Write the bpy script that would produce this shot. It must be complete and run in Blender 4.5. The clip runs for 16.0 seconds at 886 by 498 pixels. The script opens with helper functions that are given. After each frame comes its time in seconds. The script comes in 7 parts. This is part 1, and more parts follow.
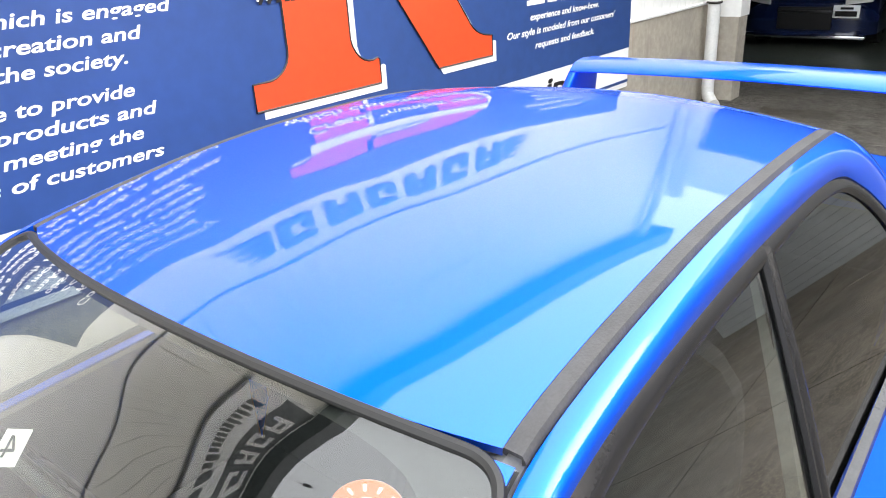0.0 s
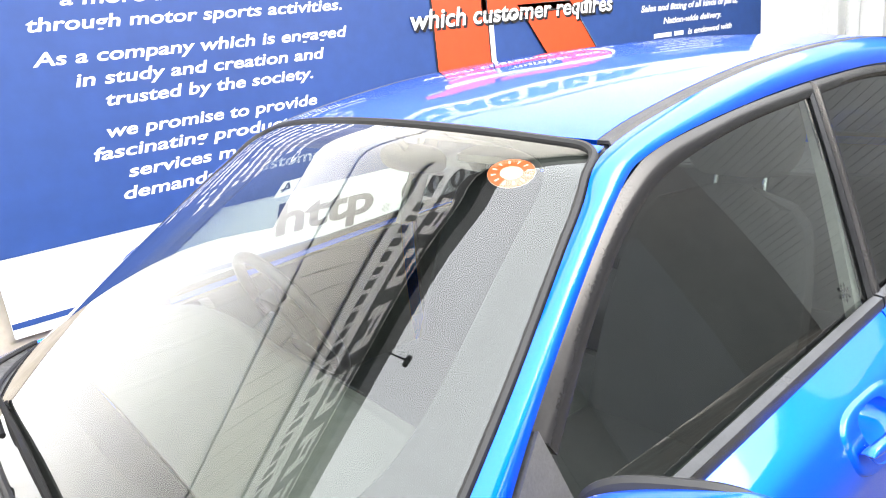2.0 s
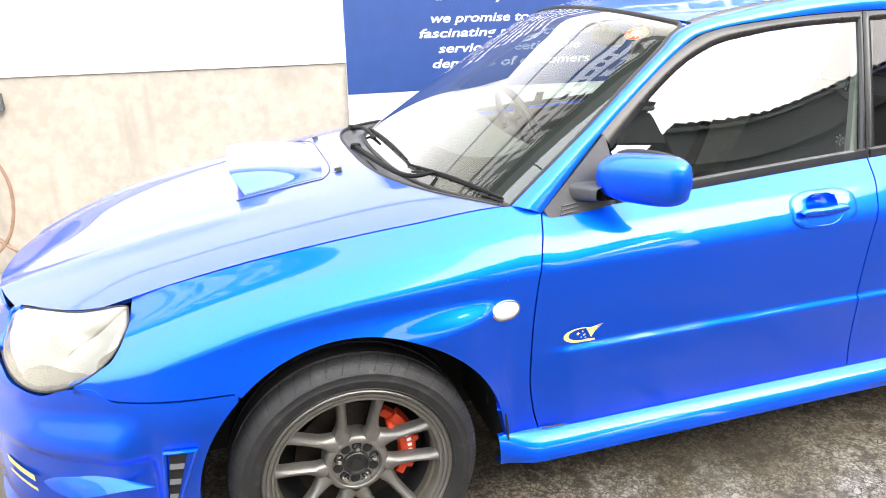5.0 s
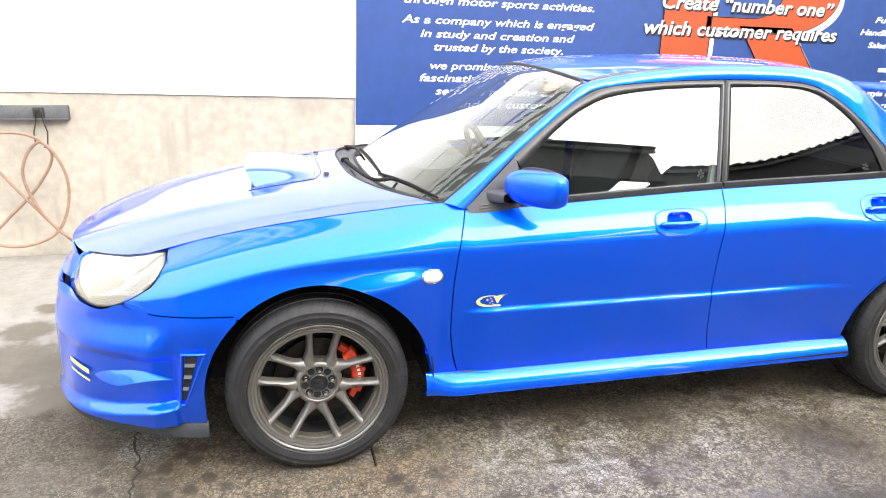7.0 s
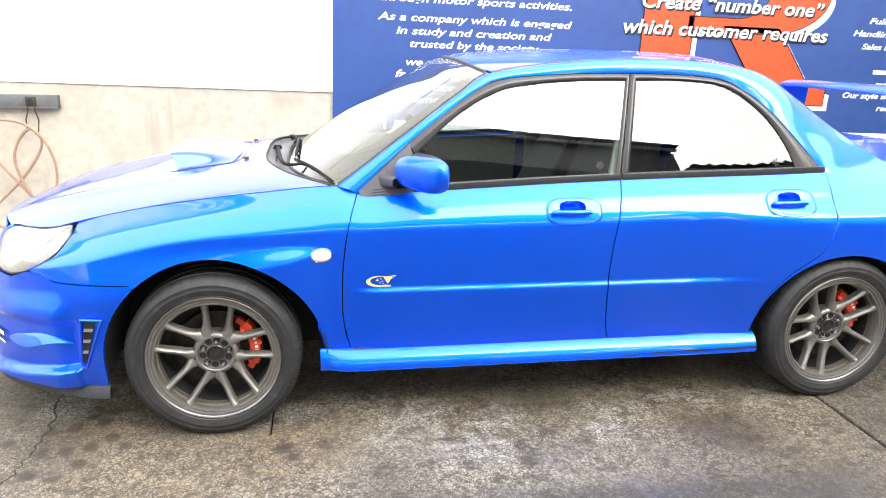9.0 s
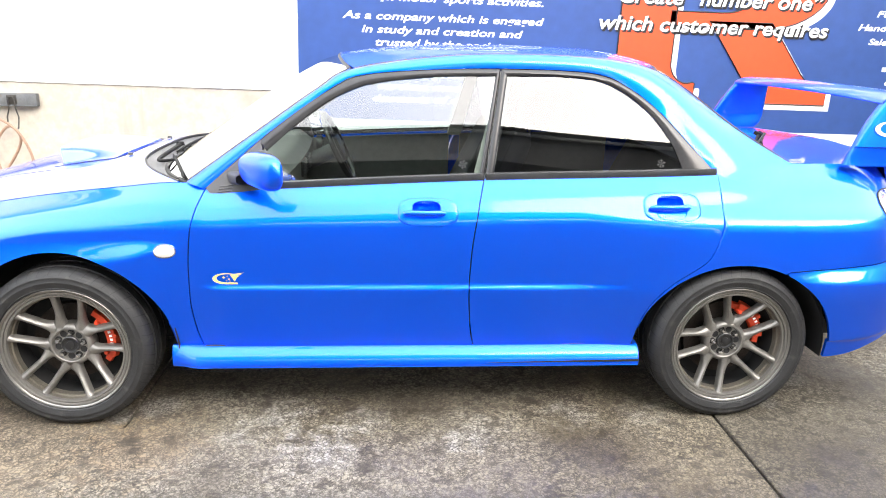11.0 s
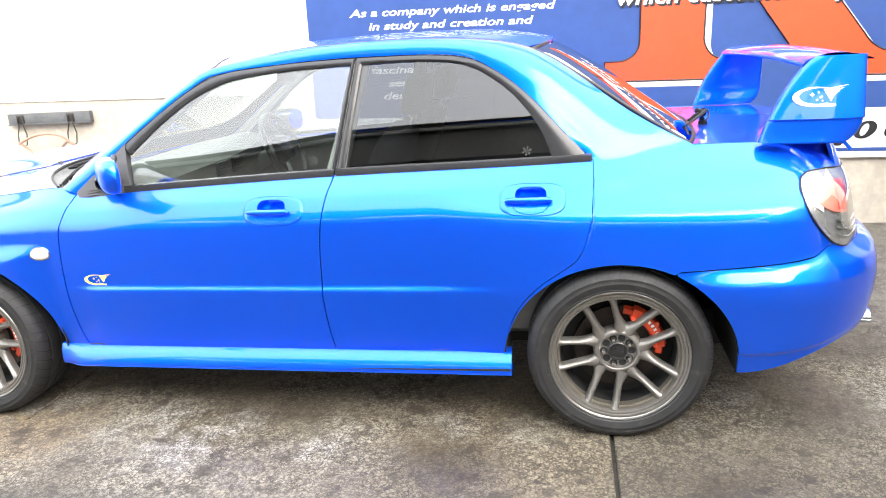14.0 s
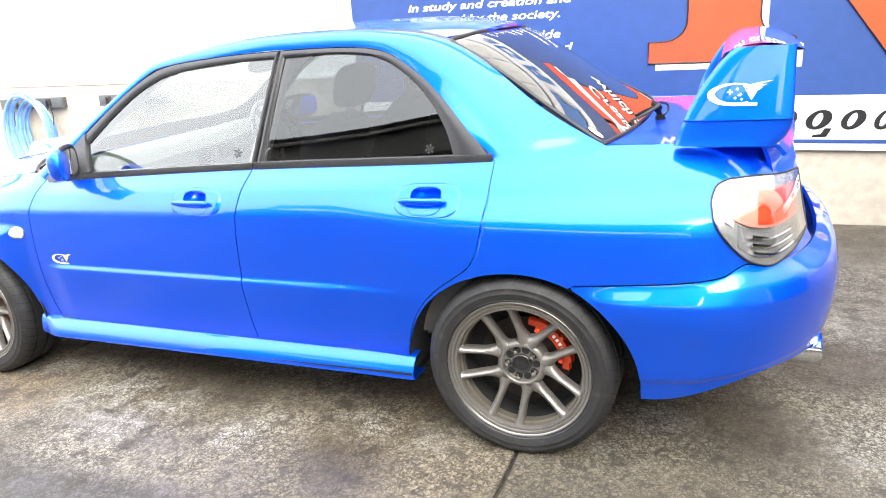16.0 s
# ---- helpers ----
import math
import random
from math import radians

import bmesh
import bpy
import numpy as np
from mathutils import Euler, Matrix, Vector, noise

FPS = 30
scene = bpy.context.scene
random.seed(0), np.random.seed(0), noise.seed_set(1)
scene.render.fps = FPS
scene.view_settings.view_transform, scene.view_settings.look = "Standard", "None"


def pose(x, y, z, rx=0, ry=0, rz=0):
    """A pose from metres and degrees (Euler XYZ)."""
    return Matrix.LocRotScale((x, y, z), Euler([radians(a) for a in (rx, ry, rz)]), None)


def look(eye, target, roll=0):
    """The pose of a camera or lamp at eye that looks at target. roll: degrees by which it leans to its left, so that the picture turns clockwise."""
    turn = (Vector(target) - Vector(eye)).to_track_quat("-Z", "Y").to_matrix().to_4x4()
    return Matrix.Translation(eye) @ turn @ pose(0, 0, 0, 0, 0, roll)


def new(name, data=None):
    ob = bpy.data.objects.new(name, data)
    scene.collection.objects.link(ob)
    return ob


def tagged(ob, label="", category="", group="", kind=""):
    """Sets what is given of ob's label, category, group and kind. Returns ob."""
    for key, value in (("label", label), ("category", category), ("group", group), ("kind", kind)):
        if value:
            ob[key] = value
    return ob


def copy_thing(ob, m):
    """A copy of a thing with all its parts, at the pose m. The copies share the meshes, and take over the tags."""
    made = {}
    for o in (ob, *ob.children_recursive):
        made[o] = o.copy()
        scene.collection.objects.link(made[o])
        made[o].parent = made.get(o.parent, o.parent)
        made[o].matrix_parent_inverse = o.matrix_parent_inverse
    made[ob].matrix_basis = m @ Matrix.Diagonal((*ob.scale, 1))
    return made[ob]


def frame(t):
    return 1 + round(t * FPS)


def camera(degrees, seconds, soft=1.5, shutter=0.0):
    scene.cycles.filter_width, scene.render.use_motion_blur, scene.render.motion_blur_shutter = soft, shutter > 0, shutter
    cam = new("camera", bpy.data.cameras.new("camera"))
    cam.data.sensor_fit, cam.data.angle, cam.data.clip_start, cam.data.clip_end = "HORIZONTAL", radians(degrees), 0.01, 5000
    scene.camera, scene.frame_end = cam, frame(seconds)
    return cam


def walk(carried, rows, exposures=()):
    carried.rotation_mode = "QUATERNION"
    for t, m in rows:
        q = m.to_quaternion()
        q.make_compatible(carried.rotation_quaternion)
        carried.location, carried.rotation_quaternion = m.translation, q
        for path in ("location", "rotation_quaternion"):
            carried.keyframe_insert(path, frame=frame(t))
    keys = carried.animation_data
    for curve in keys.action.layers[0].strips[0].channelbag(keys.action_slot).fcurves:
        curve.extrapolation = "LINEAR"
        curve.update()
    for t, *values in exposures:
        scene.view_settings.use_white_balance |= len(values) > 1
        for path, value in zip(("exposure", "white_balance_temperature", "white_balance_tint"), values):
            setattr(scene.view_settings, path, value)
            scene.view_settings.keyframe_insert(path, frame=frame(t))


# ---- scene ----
cam = camera(63.6, 16.0, soft=1.0)
PATH = [
    (0, (0.639, -0.835, 1.778), (2.003, 0.382, 0.967), -4.1),
    (0.5, (0.594, -0.865, 1.713), (1.909, 0.409, 0.907), -4.7),
    (1, (0.468, -0.943, 1.643), (1.774, 0.386, 0.915), -7.0),
    (1.5, (0.343, -1.033, 1.576), (1.616, 0.36, 0.913), -6.0),
    (2, (0.236, -1.19, 1.518), (1.401, 0.329, 0.938), -7.3),
    (2.5, (0.135, -1.389, 1.471), (1.153, 0.245, 0.929), -5.9),
    (3, (0.076, -1.523, 1.465), (0.925, 0.18, 0.849), -6.5),
    (3.5, (-0.02, -1.687, 1.458), (0.767, 0.066, 0.903), -6.1),
    (4, (-0.116, -1.881, 1.446), (0.568, -0.112, 0.811), -4.1),
    (4.5, (-0.172, -2.067, 1.454), (0.437, -0.273, 0.814), -2.9),
    (5, (-0.191, -2.331, 1.443), (0.327, -0.522, 0.763), -2.1),
    (7.5, (-0.107, -3.196, 1.489), (0.37, -1.331, 0.947), 1.3),
    (8, (0.02, -3.277, 1.469), (0.437, -1.395, 0.934), -0.1),
    (8.5, (0.227, -3.302, 1.46), (0.63, -1.424, 0.904), 1.6),
    (9, (0.385, -3.324, 1.459), (0.727, -1.437, 0.893), 1.7),
    (9.5, (0.604, -3.341, 1.463), (0.839, -1.444, 0.876), -0.6),
    (10, (0.821, -3.364, 1.461), (1.06, -1.458, 0.902), 1.1),
    (12.5, (1.812, -3.273, 1.416), (1.676, -1.364, 0.833), -1.0),
    (13, (2.007, -3.223, 1.397), (1.789, -1.321, 0.818), -1.3),
    (13.5, (2.194, -3.168, 1.406), (1.927, -1.276, 0.818), -2.1),
    (14, (2.374, -3.14, 1.392), (2.027, -1.252, 0.829), -3.4),
    (14.5, (2.633, -3.092, 1.403), (2.174, -1.221, 0.865), -3.1),
    (15, (2.808, -3.028, 1.386), (2.261, -1.197, 0.797), -3.6),
    (15.5, (2.979, -2.91, 1.389), (2.316, -1.129, 0.765), -3.3),
    (16, (3.149, -2.827, 1.4), (2.411, -1.07, 0.796), -4.5),
]
EXPOSURES = [(0.0, 1.16), (1.5, 1.44), (2.5, 1.56), (3.0, 1.20), (3.5, 0.88), (4.0, 1.10), (5.0, 1.42), (7.5, 1.37), (8.5, 1.41), (10.0, 1.57), (12.5, 1.67), (16.0, 1.81)]
walk(cam, [(t, look(eye, target, roll)) for t, eye, target, roll in PATH], EXPOSURES)

# ---- daylight: bright overcast ----
world = bpy.data.worlds.new("overcast_sky")
scene.world = world
world.use_nodes = True
wn, wl = world.node_tree.nodes, world.node_tree.links
wn.clear()
SUN_EL, SUN_AZ = radians(38), radians(147)
sky = wn.new("ShaderNodeTexSky")
sky.sky_type = "NISHITA"
sky.sun_disc = False
sky.sun_elevation, sky.sun_rotation = SUN_EL, SUN_AZ
sky.dust_density, sky.air_density, sky.ozone_density = 6.0, 1.0, 0.6
cloud = wn.new("ShaderNodeMixRGB")
cloud.inputs[0].default_value = 0.62
# cloud cover that brightens from the horizon to the zenith
way, up = wn.new("ShaderNodeTexCoord"), wn.new("ShaderNodeSeparateXYZ")
wl.new(way.outputs["Generated"], up.inputs[0])
lift = wn.new("ShaderNodeMapRange")
lift.inputs[1].default_value, lift.inputs[2].default_value = 0.0, 1.0
lift.inputs[3].default_value, lift.inputs[4].default_value = 0.92, 1.62
wl.new(up.outputs["Z"], lift.inputs[0])
cover = wn.new("ShaderNodeMixRGB")
cover.blend_type, cover.inputs[0].default_value = "MULTIPLY", 1
cover.inputs[1].default_value = (14.5, 14.8, 15.0, 1)
wl.new(lift.outputs[0], cover.inputs[2])
wl.new(cover.outputs[0], cloud.inputs[2])
back = wn.new("ShaderNodeBackground")
back.inputs[1].default_value = 0.148
wout = wn.new("ShaderNodeOutputWorld")
wl.new(sky.outputs[0], cloud.inputs[1])
wl.new(cloud.outputs[0], back.inputs[0])
wl.new(back.outputs[0], wout.inputs[0])
sun = new("sun", bpy.data.lights.new("sun", "SUN"))
sun.data.energy, sun.data.angle, sun.data.color = 1.1, radians(38), (1.0, 0.97, 0.92)
sun_way = Vector((math.sin(SUN_AZ) * math.cos(SUN_EL), math.cos(SUN_AZ) * math.cos(SUN_EL), math.sin(SUN_EL)))
sun.matrix_world = look((sun_way * 30), (0, 0, 0))


# ---- materials ----
def material(name, color, rough=0.5, metal=0.0, var=0.0, scale=8.0, bump=0.0, coat=0.0, grime=None, grime_at=0.6, spec=0.5, coat_rough=0.03):
    """A principled material with colour variation at two scales, roughness variation and a fine relief."""
    m = bpy.data.materials.new(name)
    m.use_nodes = True
    n, l = m.node_tree.nodes, m.node_tree.links
    p = n["Principled BSDF"]
    p.inputs["Base Color"].default_value = (*color, 1)
    p.inputs["Roughness"].default_value, p.inputs["Metallic"].default_value = rough, metal
    p.inputs["Coat Weight"].default_value, p.inputs["Coat Roughness"].default_value = coat, coat_rough
    p.inputs["Specular IOR Level"].default_value = spec
    if var or bump or grime:
        co = n.new("ShaderNodeTexCoord")
        fine, coarse = n.new("ShaderNodeTexNoise"), n.new("ShaderNodeTexNoise")
        fine.inputs["Scale"].default_value, coarse.inputs["Scale"].default_value = scale * 9, scale
        fine.inputs["Detail"].default_value = coarse.inputs["Detail"].default_value = 5
        for t in (fine, coarse):
            l.new(co.outputs["Object"], t.inputs["Vector"])
        add = n.new("ShaderNodeMath")
        add.operation = "ADD"
        l.new(fine.outputs[0], add.inputs[0])
        l.new(coarse.outputs[0], add.inputs[1])
        ramp = n.new("ShaderNodeMapRange")
        ramp.inputs[1].default_value, ramp.inputs[2].default_value = 0.75, 1.25
        ramp.inputs[3].default_value, ramp.inputs[4].default_value = 1 - var, 1 + var
        l.new(add.outputs[0], ramp.inputs[0])
        mul = n.new("ShaderNodeMixRGB")
        mul.blend_type, mul.inputs[0].default_value = "MULTIPLY", 1
        mul.inputs[1].default_value = (*color, 1)
        l.new(ramp.outputs[0], mul.inputs[2])
        last = mul.outputs[0]
        if grime:
            spot = n.new("ShaderNodeMapRange")
            spot.inputs[1].default_value, spot.inputs[2].default_value = grime_at, grime_at + 0.12
            l.new(coarse.outputs[0], spot.inputs[0])
            mix = n.new("ShaderNodeMixRGB")
            mix.inputs[2].default_value = (*grime, 1)
            l.new(spot.outputs[0], mix.inputs[0])
            l.new(last, mix.inputs[1])
            last = mix.outputs[0]
        l.new(last, p.inputs["Base Color"])
        if bump:
            b = n.new("ShaderNodeBump")
            b.inputs["Strength"].default_value, b.inputs["Distance"].default_value = bump, 0.01
            l.new(fine.outputs[0], b.inputs["Height"])
            l.new(b.outputs[0], p.inputs["Normal"])
    return m


def pane(name, tint, gloss):
    """Thin window glass: tinted see-through with mirror gloss that grows at grazing angles."""
    m = bpy.data.materials.new(name)
    m.use_nodes = True
    n, l = m.node_tree.nodes, m.node_tree.links
    n.clear()
    clear, shine, mix, out = (n.new("ShaderNode" + k) for k in ("BsdfTransparent", "BsdfGlossy", "MixShader", "OutputMaterial"))
    clear.inputs[0].default_value = (*tint, 1)
    shine.inputs["Roughness"].default_value = 0.0
    edge, rise, fr, mul = n.new("ShaderNodeLayerWeight"), n.new("ShaderNodeMath"), n.new("ShaderNodeMath"), n.new("ShaderNodeMath")
    edge.inputs[0].default_value = 0.5
    rise.operation, rise.inputs[1].default_value = "POWER", 4.0
    fr.operation, fr.inputs[1].default_value, fr.inputs[2].default_value = "MULTIPLY_ADD", 0.96, 0.04
    l.new(edge.outputs["Facing"], rise.inputs[0])
    l.new(rise.outputs[0], fr.inputs[0])
    mul.operation, mul.use_clamp = "MULTIPLY", True
    mul.inputs[1].default_value = gloss
    l.new(fr.outputs[0], mul.inputs[0])
    l.new(mul.outputs[0], mix.inputs[0])
    l.new(clear.outputs[0], mix.inputs[1])
    l.new(shine.outputs[0], mix.inputs[2])
    l.new(mix.outputs[0], out.inputs[0])
    return m


PAINT = material("blue_mica_paint", (0.0003, 0.124, 0.98), 0.48, 0.97, coat=1.0, coat_rough=0.04)
PAINT.node_tree.nodes["Principled BSDF"].inputs["Coat IOR"].default_value = 1.62
pn, pl = PAINT.node_tree.nodes, PAINT.node_tree.links
flake = pn.new("ShaderNodeTexVoronoi")
flake.inputs["Scale"].default_value = 900
pco = pn.new("ShaderNodeTexCoord")
pl.new(pco.outputs["Object"], flake.inputs["Vector"])
pr = pn.new("ShaderNodeMapRange")
pr.inputs[3].default_value, pr.inputs[4].default_value = 0.44, 0.56
pl.new(flake.outputs["Color"], pr.inputs[0])
pl.new(pr.outputs[0], pn["Principled BSDF"].inputs["Roughness"])
# the lacquer's gloss grows towards grazing angles
graze, lacquer = pn.new("ShaderNodeLayerWeight"), pn.new("ShaderNodeMapRange")
graze.inputs[0].default_value = 0.5
lacquer.inputs[1].default_value, lacquer.inputs[2].default_value = 0.08, 0.50
lacquer.inputs[3].default_value, lacquer.inputs[4].default_value = 0.56, 1.0
pl.new(graze.outputs["Facing"], lacquer.inputs[0])
pl.new(lacquer.outputs[0], pn["Principled BSDF"].inputs["Coat Weight"])
# duller, glossier copy for the bonnet, to put in the wall's pale reflection
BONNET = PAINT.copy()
BONNET.name = "bonnet_sheen_paint"
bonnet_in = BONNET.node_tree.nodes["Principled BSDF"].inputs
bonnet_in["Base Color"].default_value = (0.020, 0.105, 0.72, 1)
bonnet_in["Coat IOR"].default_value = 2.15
GLASS = pane("clear_glass", (0.66, 0.73, 0.69), 3.2)
SCREEN = pane("windscreen_glass", (0.66, 0.72, 0.67), 2.35)
PRIVACY = pane("smoked_glass", (0.15, 0.16, 0.17), 1.7)
LENS = pane("lamp_lens", (0.94, 0.94, 0.92), 2.2)
BLACK = material("black_trim", (0.0125, 0.0125, 0.0135), 0.30, var=0.2, scale=20, coat=0.25)
RUBBER = material("tyre_rubber", (0.0115, 0.0115, 0.0125), 0.60, var=0.30, scale=25, bump=0.2, grime=(0.036, 0.034, 0.031), grime_at=0.60)
SEAL = material("window_seal", (0.00864, 0.00864, 0.00936), 0.5)
BELT = material("satin_belt_trim", (0.055, 0.056, 0.059), 0.26, 0.5, var=0.15, scale=25)
FRAMETRIM = material("satin_window_frame", (0.020, 0.020, 0.022), 0.26, 0.25, var=0.15, scale=25)
GREY_PLASTIC = material("grey_plastic", (0.054, 0.054, 0.0576), 0.55, var=0.15, scale=30, bump=0.12)
MOULDING = material("roof_moulding", (0.0468, 0.0468, 0.0504), 0.5, var=0.2, scale=30, bump=0.1)
BRONZE = material("bronze_alloy", (0.186, 0.177, 0.164), 0.39, 0.62, var=0.12, scale=30)
# darker bronze than the rim: the wheel's inner shade is put into the colour
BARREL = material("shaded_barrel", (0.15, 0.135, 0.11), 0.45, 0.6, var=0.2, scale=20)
LIPMETAL = material("polished_lip", (0.25, 0.242, 0.23), 0.36, 0.9, var=0.12, scale=40)
STEEL = material("brake_steel", (0.0432, 0.036, 0.0324), 0.45, 0.8, var=0.3, scale=30)
CALIPER = material("red_caliper_paint", (0.62, 0.06, 0.02), 0.4, var=0.15, scale=40)
WHITE = material("white_paint", (0.8, 0.8, 0.79), 0.5)
CHROME = material("chrome", (0.75, 0.75, 0.76), 0.12, 1.0)
# near-black colour standing in for shade in openings and behind parts
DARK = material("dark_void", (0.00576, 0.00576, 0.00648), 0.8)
CABIN = material("cabin_plastic", (0.0792, 0.0828, 0.0828), 0.65, var=0.2, scale=25, bump=0.1)
CLOTH = material("seat_cloth", (0.0504, 0.0504, 0.05616), 0.85, var=0.1, scale=60, bump=0.04)
LINER = material("roof_lining", (0.3024, 0.3024, 0.288), 0.9, var=0.08, scale=60)
YELLOW = material("yellow_vinyl", (0.76, 0.66, 0.22), 0.45)
REDLENS = material("red_lens", (0.80, 0.23, 0.18), 0.16, coat=1.0, var=0.1, scale=40)
BRIGHTRED = material("bright_red_lens", (0.86, 0.07, 0.03), 0.12, coat=1.0, var=0.15, scale=60)
SILVER = material("lamp_silver", (0.80, 0.79, 0.76), 0.30, 0.45, var=0.08, scale=20)
REFLECTOR = material("lamp_reflector", (0.30, 0.285, 0.255), 0.25, 0.75, var=0.18, scale=9)
TAILSILVER = material("tail_lamp_silver", (0.60, 0.61, 0.63), 0.25, 0.8, var=0.1, scale=20)
AMBERWHITE = material("clear_marker", (0.75, 0.72, 0.66), 0.15, coat=1.0)


# ---- building helpers ----
def link(name, verts, faces, mat, parent=None, label="", smooth=True, sharp=38):
    me = bpy.data.meshes.new(name)
    me.from_pydata([tuple(v) for v in verts], [], [tuple(f) for f in faces])
    me.materials.append(mat)
    if smooth:
        me.shade_smooth()
        me.set_sharp_from_angle(angle=radians(sharp))
    ob = new(name, me)
    ob.parent = parent
    if label:
        ob["label"] = label
    return ob


def part(name, bm, mat, parent=None, label="", smooth=True, sharp=38):
    """Links a bmesh as one mesh object under a thing or a part."""
    me = bpy.data.meshes.new(name)
    bm.normal_update()
    bm.to_mesh(me)
    bm.free()
    me.materials.append(mat)
    if smooth:
        me.shade_smooth()
        me.set_sharp_from_angle(angle=radians(sharp))
    ob = new(name, me)
    ob.parent = parent
    if label:
        ob["label"] = label
    return ob


def thing(name, label, category, group="", kind="", at=(0, 0, 0)):
    ob = new(name)
    ob.empty_display_size = 0.1
    ob.location = at
    return tagged(ob, label, category, group, kind)


def curve(*pts):
    """A smooth monotone curve through (x, value) pairs."""
    xs = [p[0] for p in pts]
    ys = [p[1] for p in pts]
    d = [(ys[i + 1] - ys[i]) / (xs[i + 1] - xs[i]) for i in range(len(xs) - 1)]
    m = [d[0]] + [0 if d[i - 1] * d[i] <= 0 else 2 * d[i - 1] * d[i] / (d[i - 1] + d[i]) for i in range(1, len(d))] + [d[-1]]

    def at(x):
        if x <= xs[0]:
            return ys[0]
        if x >= xs[-1]:
            return ys[-1]
        i = max(k for k in range(len(xs) - 1) if xs[k] <= x)
        h = xs[i + 1] - xs[i]
        t = (x - xs[i]) / h
        return (ys[i] * (1 + 2 * t) * (1 - t) ** 2 + m[i] * h * t * (1 - t) ** 2 + ys[i + 1] * t * t * (3 - 2 * t) - m[i + 1] * h * t * t * (1 - t))

    return at


def spline(pts):
    """A smooth path through points of any dimension, over 0..1."""
    p = np.array(pts, float)
    n = len(p) - 1

    def at(s):
        s = min(max(s, 0), 1) * n
        i = min(int(s), n - 1)
        t = s - i
        a, b = p[max(i - 1, 0)], p[min(i + 2, n)]
        m0, m1 = (p[i + 1] - a) / 2, (b - p[i]) / 2
        return p[i] * (1 + 2 * t) * (1 - t) ** 2 + m0 * t * (1 - t) ** 2 + p[i + 1] * t * t * (3 - 2 * t) - m1 * t * t * (1 - t)

    return at


def smooth_path(pts, n):
    s = spline(pts)
    return [s(t) for t in lin(0, 1, n)]


def step(t):
    t = min(max(t, 0.0), 1.0)
    return t * t * (3 - 2 * t)


def sheet(fn, us, vs, out, thick=0.012, hole=None):
    """A skin over fn(u, v), with thickness; hole(u, v) leaves faces out."""
    P = np.array([[fn(u, v) for v in vs] for u in us], float)
    du, dv = np.gradient(P, axis=0), np.gradient(P, axis=1)
    N = np.cross(du, dv)
    N /= np.linalg.norm(N, axis=2, keepdims=True) + 1e-9
    flip = (N.reshape(-1, 3).mean(0) @ np.array(out)) < 0
    if flip:
        N = -N
    a, b = P.shape[:2]
    verts = list(P.reshape(-1, 3))
    faces, idx = [], lambda i, j: i * b + j
    kept = np.ones((a - 1, b - 1), bool)
    for i in range(a - 1):
        for j in range(b - 1):
            if hole and hole((us[i] + us[i + 1]) / 2, (vs[j] + vs[j + 1]) / 2):
                kept[i, j] = False
                continue
            f = [idx(i, j), idx(i + 1, j), idx(i + 1, j + 1), idx(i, j + 1)]
            faces.append(f[::-1] if flip else f)
    if thick:
        k = len(verts)
        verts += list((P - N * thick).reshape(-1, 3))
        edges = {}
        for f in faces:
            for q in range(4):
                e = (f[q], f[(q + 1) % 4])
                if (e[1], e[0]) in edges:
                    del edges[(e[1], e[0])]
                else:
                    edges[e] = 1
        faces += [[w + k for w in f[::-1]] for f in faces]
        faces += [[e[1], e[0], e[0] + k, e[1] + k] for e in edges]
    return verts, faces


def mirrored(s):
    v, f = s
    return [np.array((p[0], -p[1], p[2])) for p in v], [q[::-1] for q in f]


def joined(*sheets):
    verts, faces = [], []
    for v, f in sheets:
        k = len(verts)
        verts += list(v)
        faces += [[w + k for w in q] for q in f]
    return verts, faces


def skin(name, s, mat, parent, label="", sharp=38):
    return link(name, s[0], s[1], mat, parent, label, True, sharp)


def pair(name, s, mat, parent, label=""):
    """The same skin on the car's near and far side, as two parts."""
    return skin(name, s, mat, parent, label), skin(name, mirrored(s), mat, parent, label)


def box_bm(x0, x1, y0, y1, z0, z1, bevel=0.0, bm=None, segs=2):
    own = bm or bmesh.new()
    r = bmesh.ops.create_cube(own, size=1.0, matrix=Matrix.Translation(((x0 + x1) / 2, (y0 + y1) / 2, (z0 + z1) / 2)) @ Matrix.Diagonal((abs(x1 - x0), abs(y1 - y0), abs(z1 - z0), 1)))
    if bevel:
        es = list({e for v in r["verts"] for e in v.link_edges})
        bmesh.ops.bevel(own, geom=es, offset=bevel, segments=segs, affect="EDGES", profile=0.5)
    return own


def tube(path, radius, sides=8, closed=False, caps=True):
    """A round bar along a path; radius may be a function of 0..1."""
    p = np.array(path, float)
    n = len(p)
    verts, faces = [], []
    a = None
    for i in range(n):
        t = p[(i + 1) % n] - p[i - 1] if closed else p[min(i + 1, n - 1)] - p[max(i - 1, 0)]
        t /= np.linalg.norm(t) + 1e-9
        if a is None:
            a = np.cross(t, (0.0, 0.0, 1.0) if abs(t[2]) < 0.92 else (1.0, 0.0, 0.0))
        a = a - (a @ t) * t
        a /= np.linalg.norm(a)
        b = np.cross(a, t)
        r = radius(i / max(n - 1, 1)) if callable(radius) else radius
        for k in range(sides):
            w = 2 * math.pi * k / sides
            verts.append(p[i] + r * (math.cos(w) * a + math.sin(w) * b))
    for i in range(n if closed else n - 1):
        for k in range(sides):
            j, k2 = (i + 1) % n, (k + 1) % sides
            faces.append([i * sides + k, i * sides + k2, j * sides + k2, j * sides + k])
    if caps and not closed:
        faces += [list(range(sides))[::-1], [(n - 1) * sides + k for k in range(sides)]]
    return verts, faces


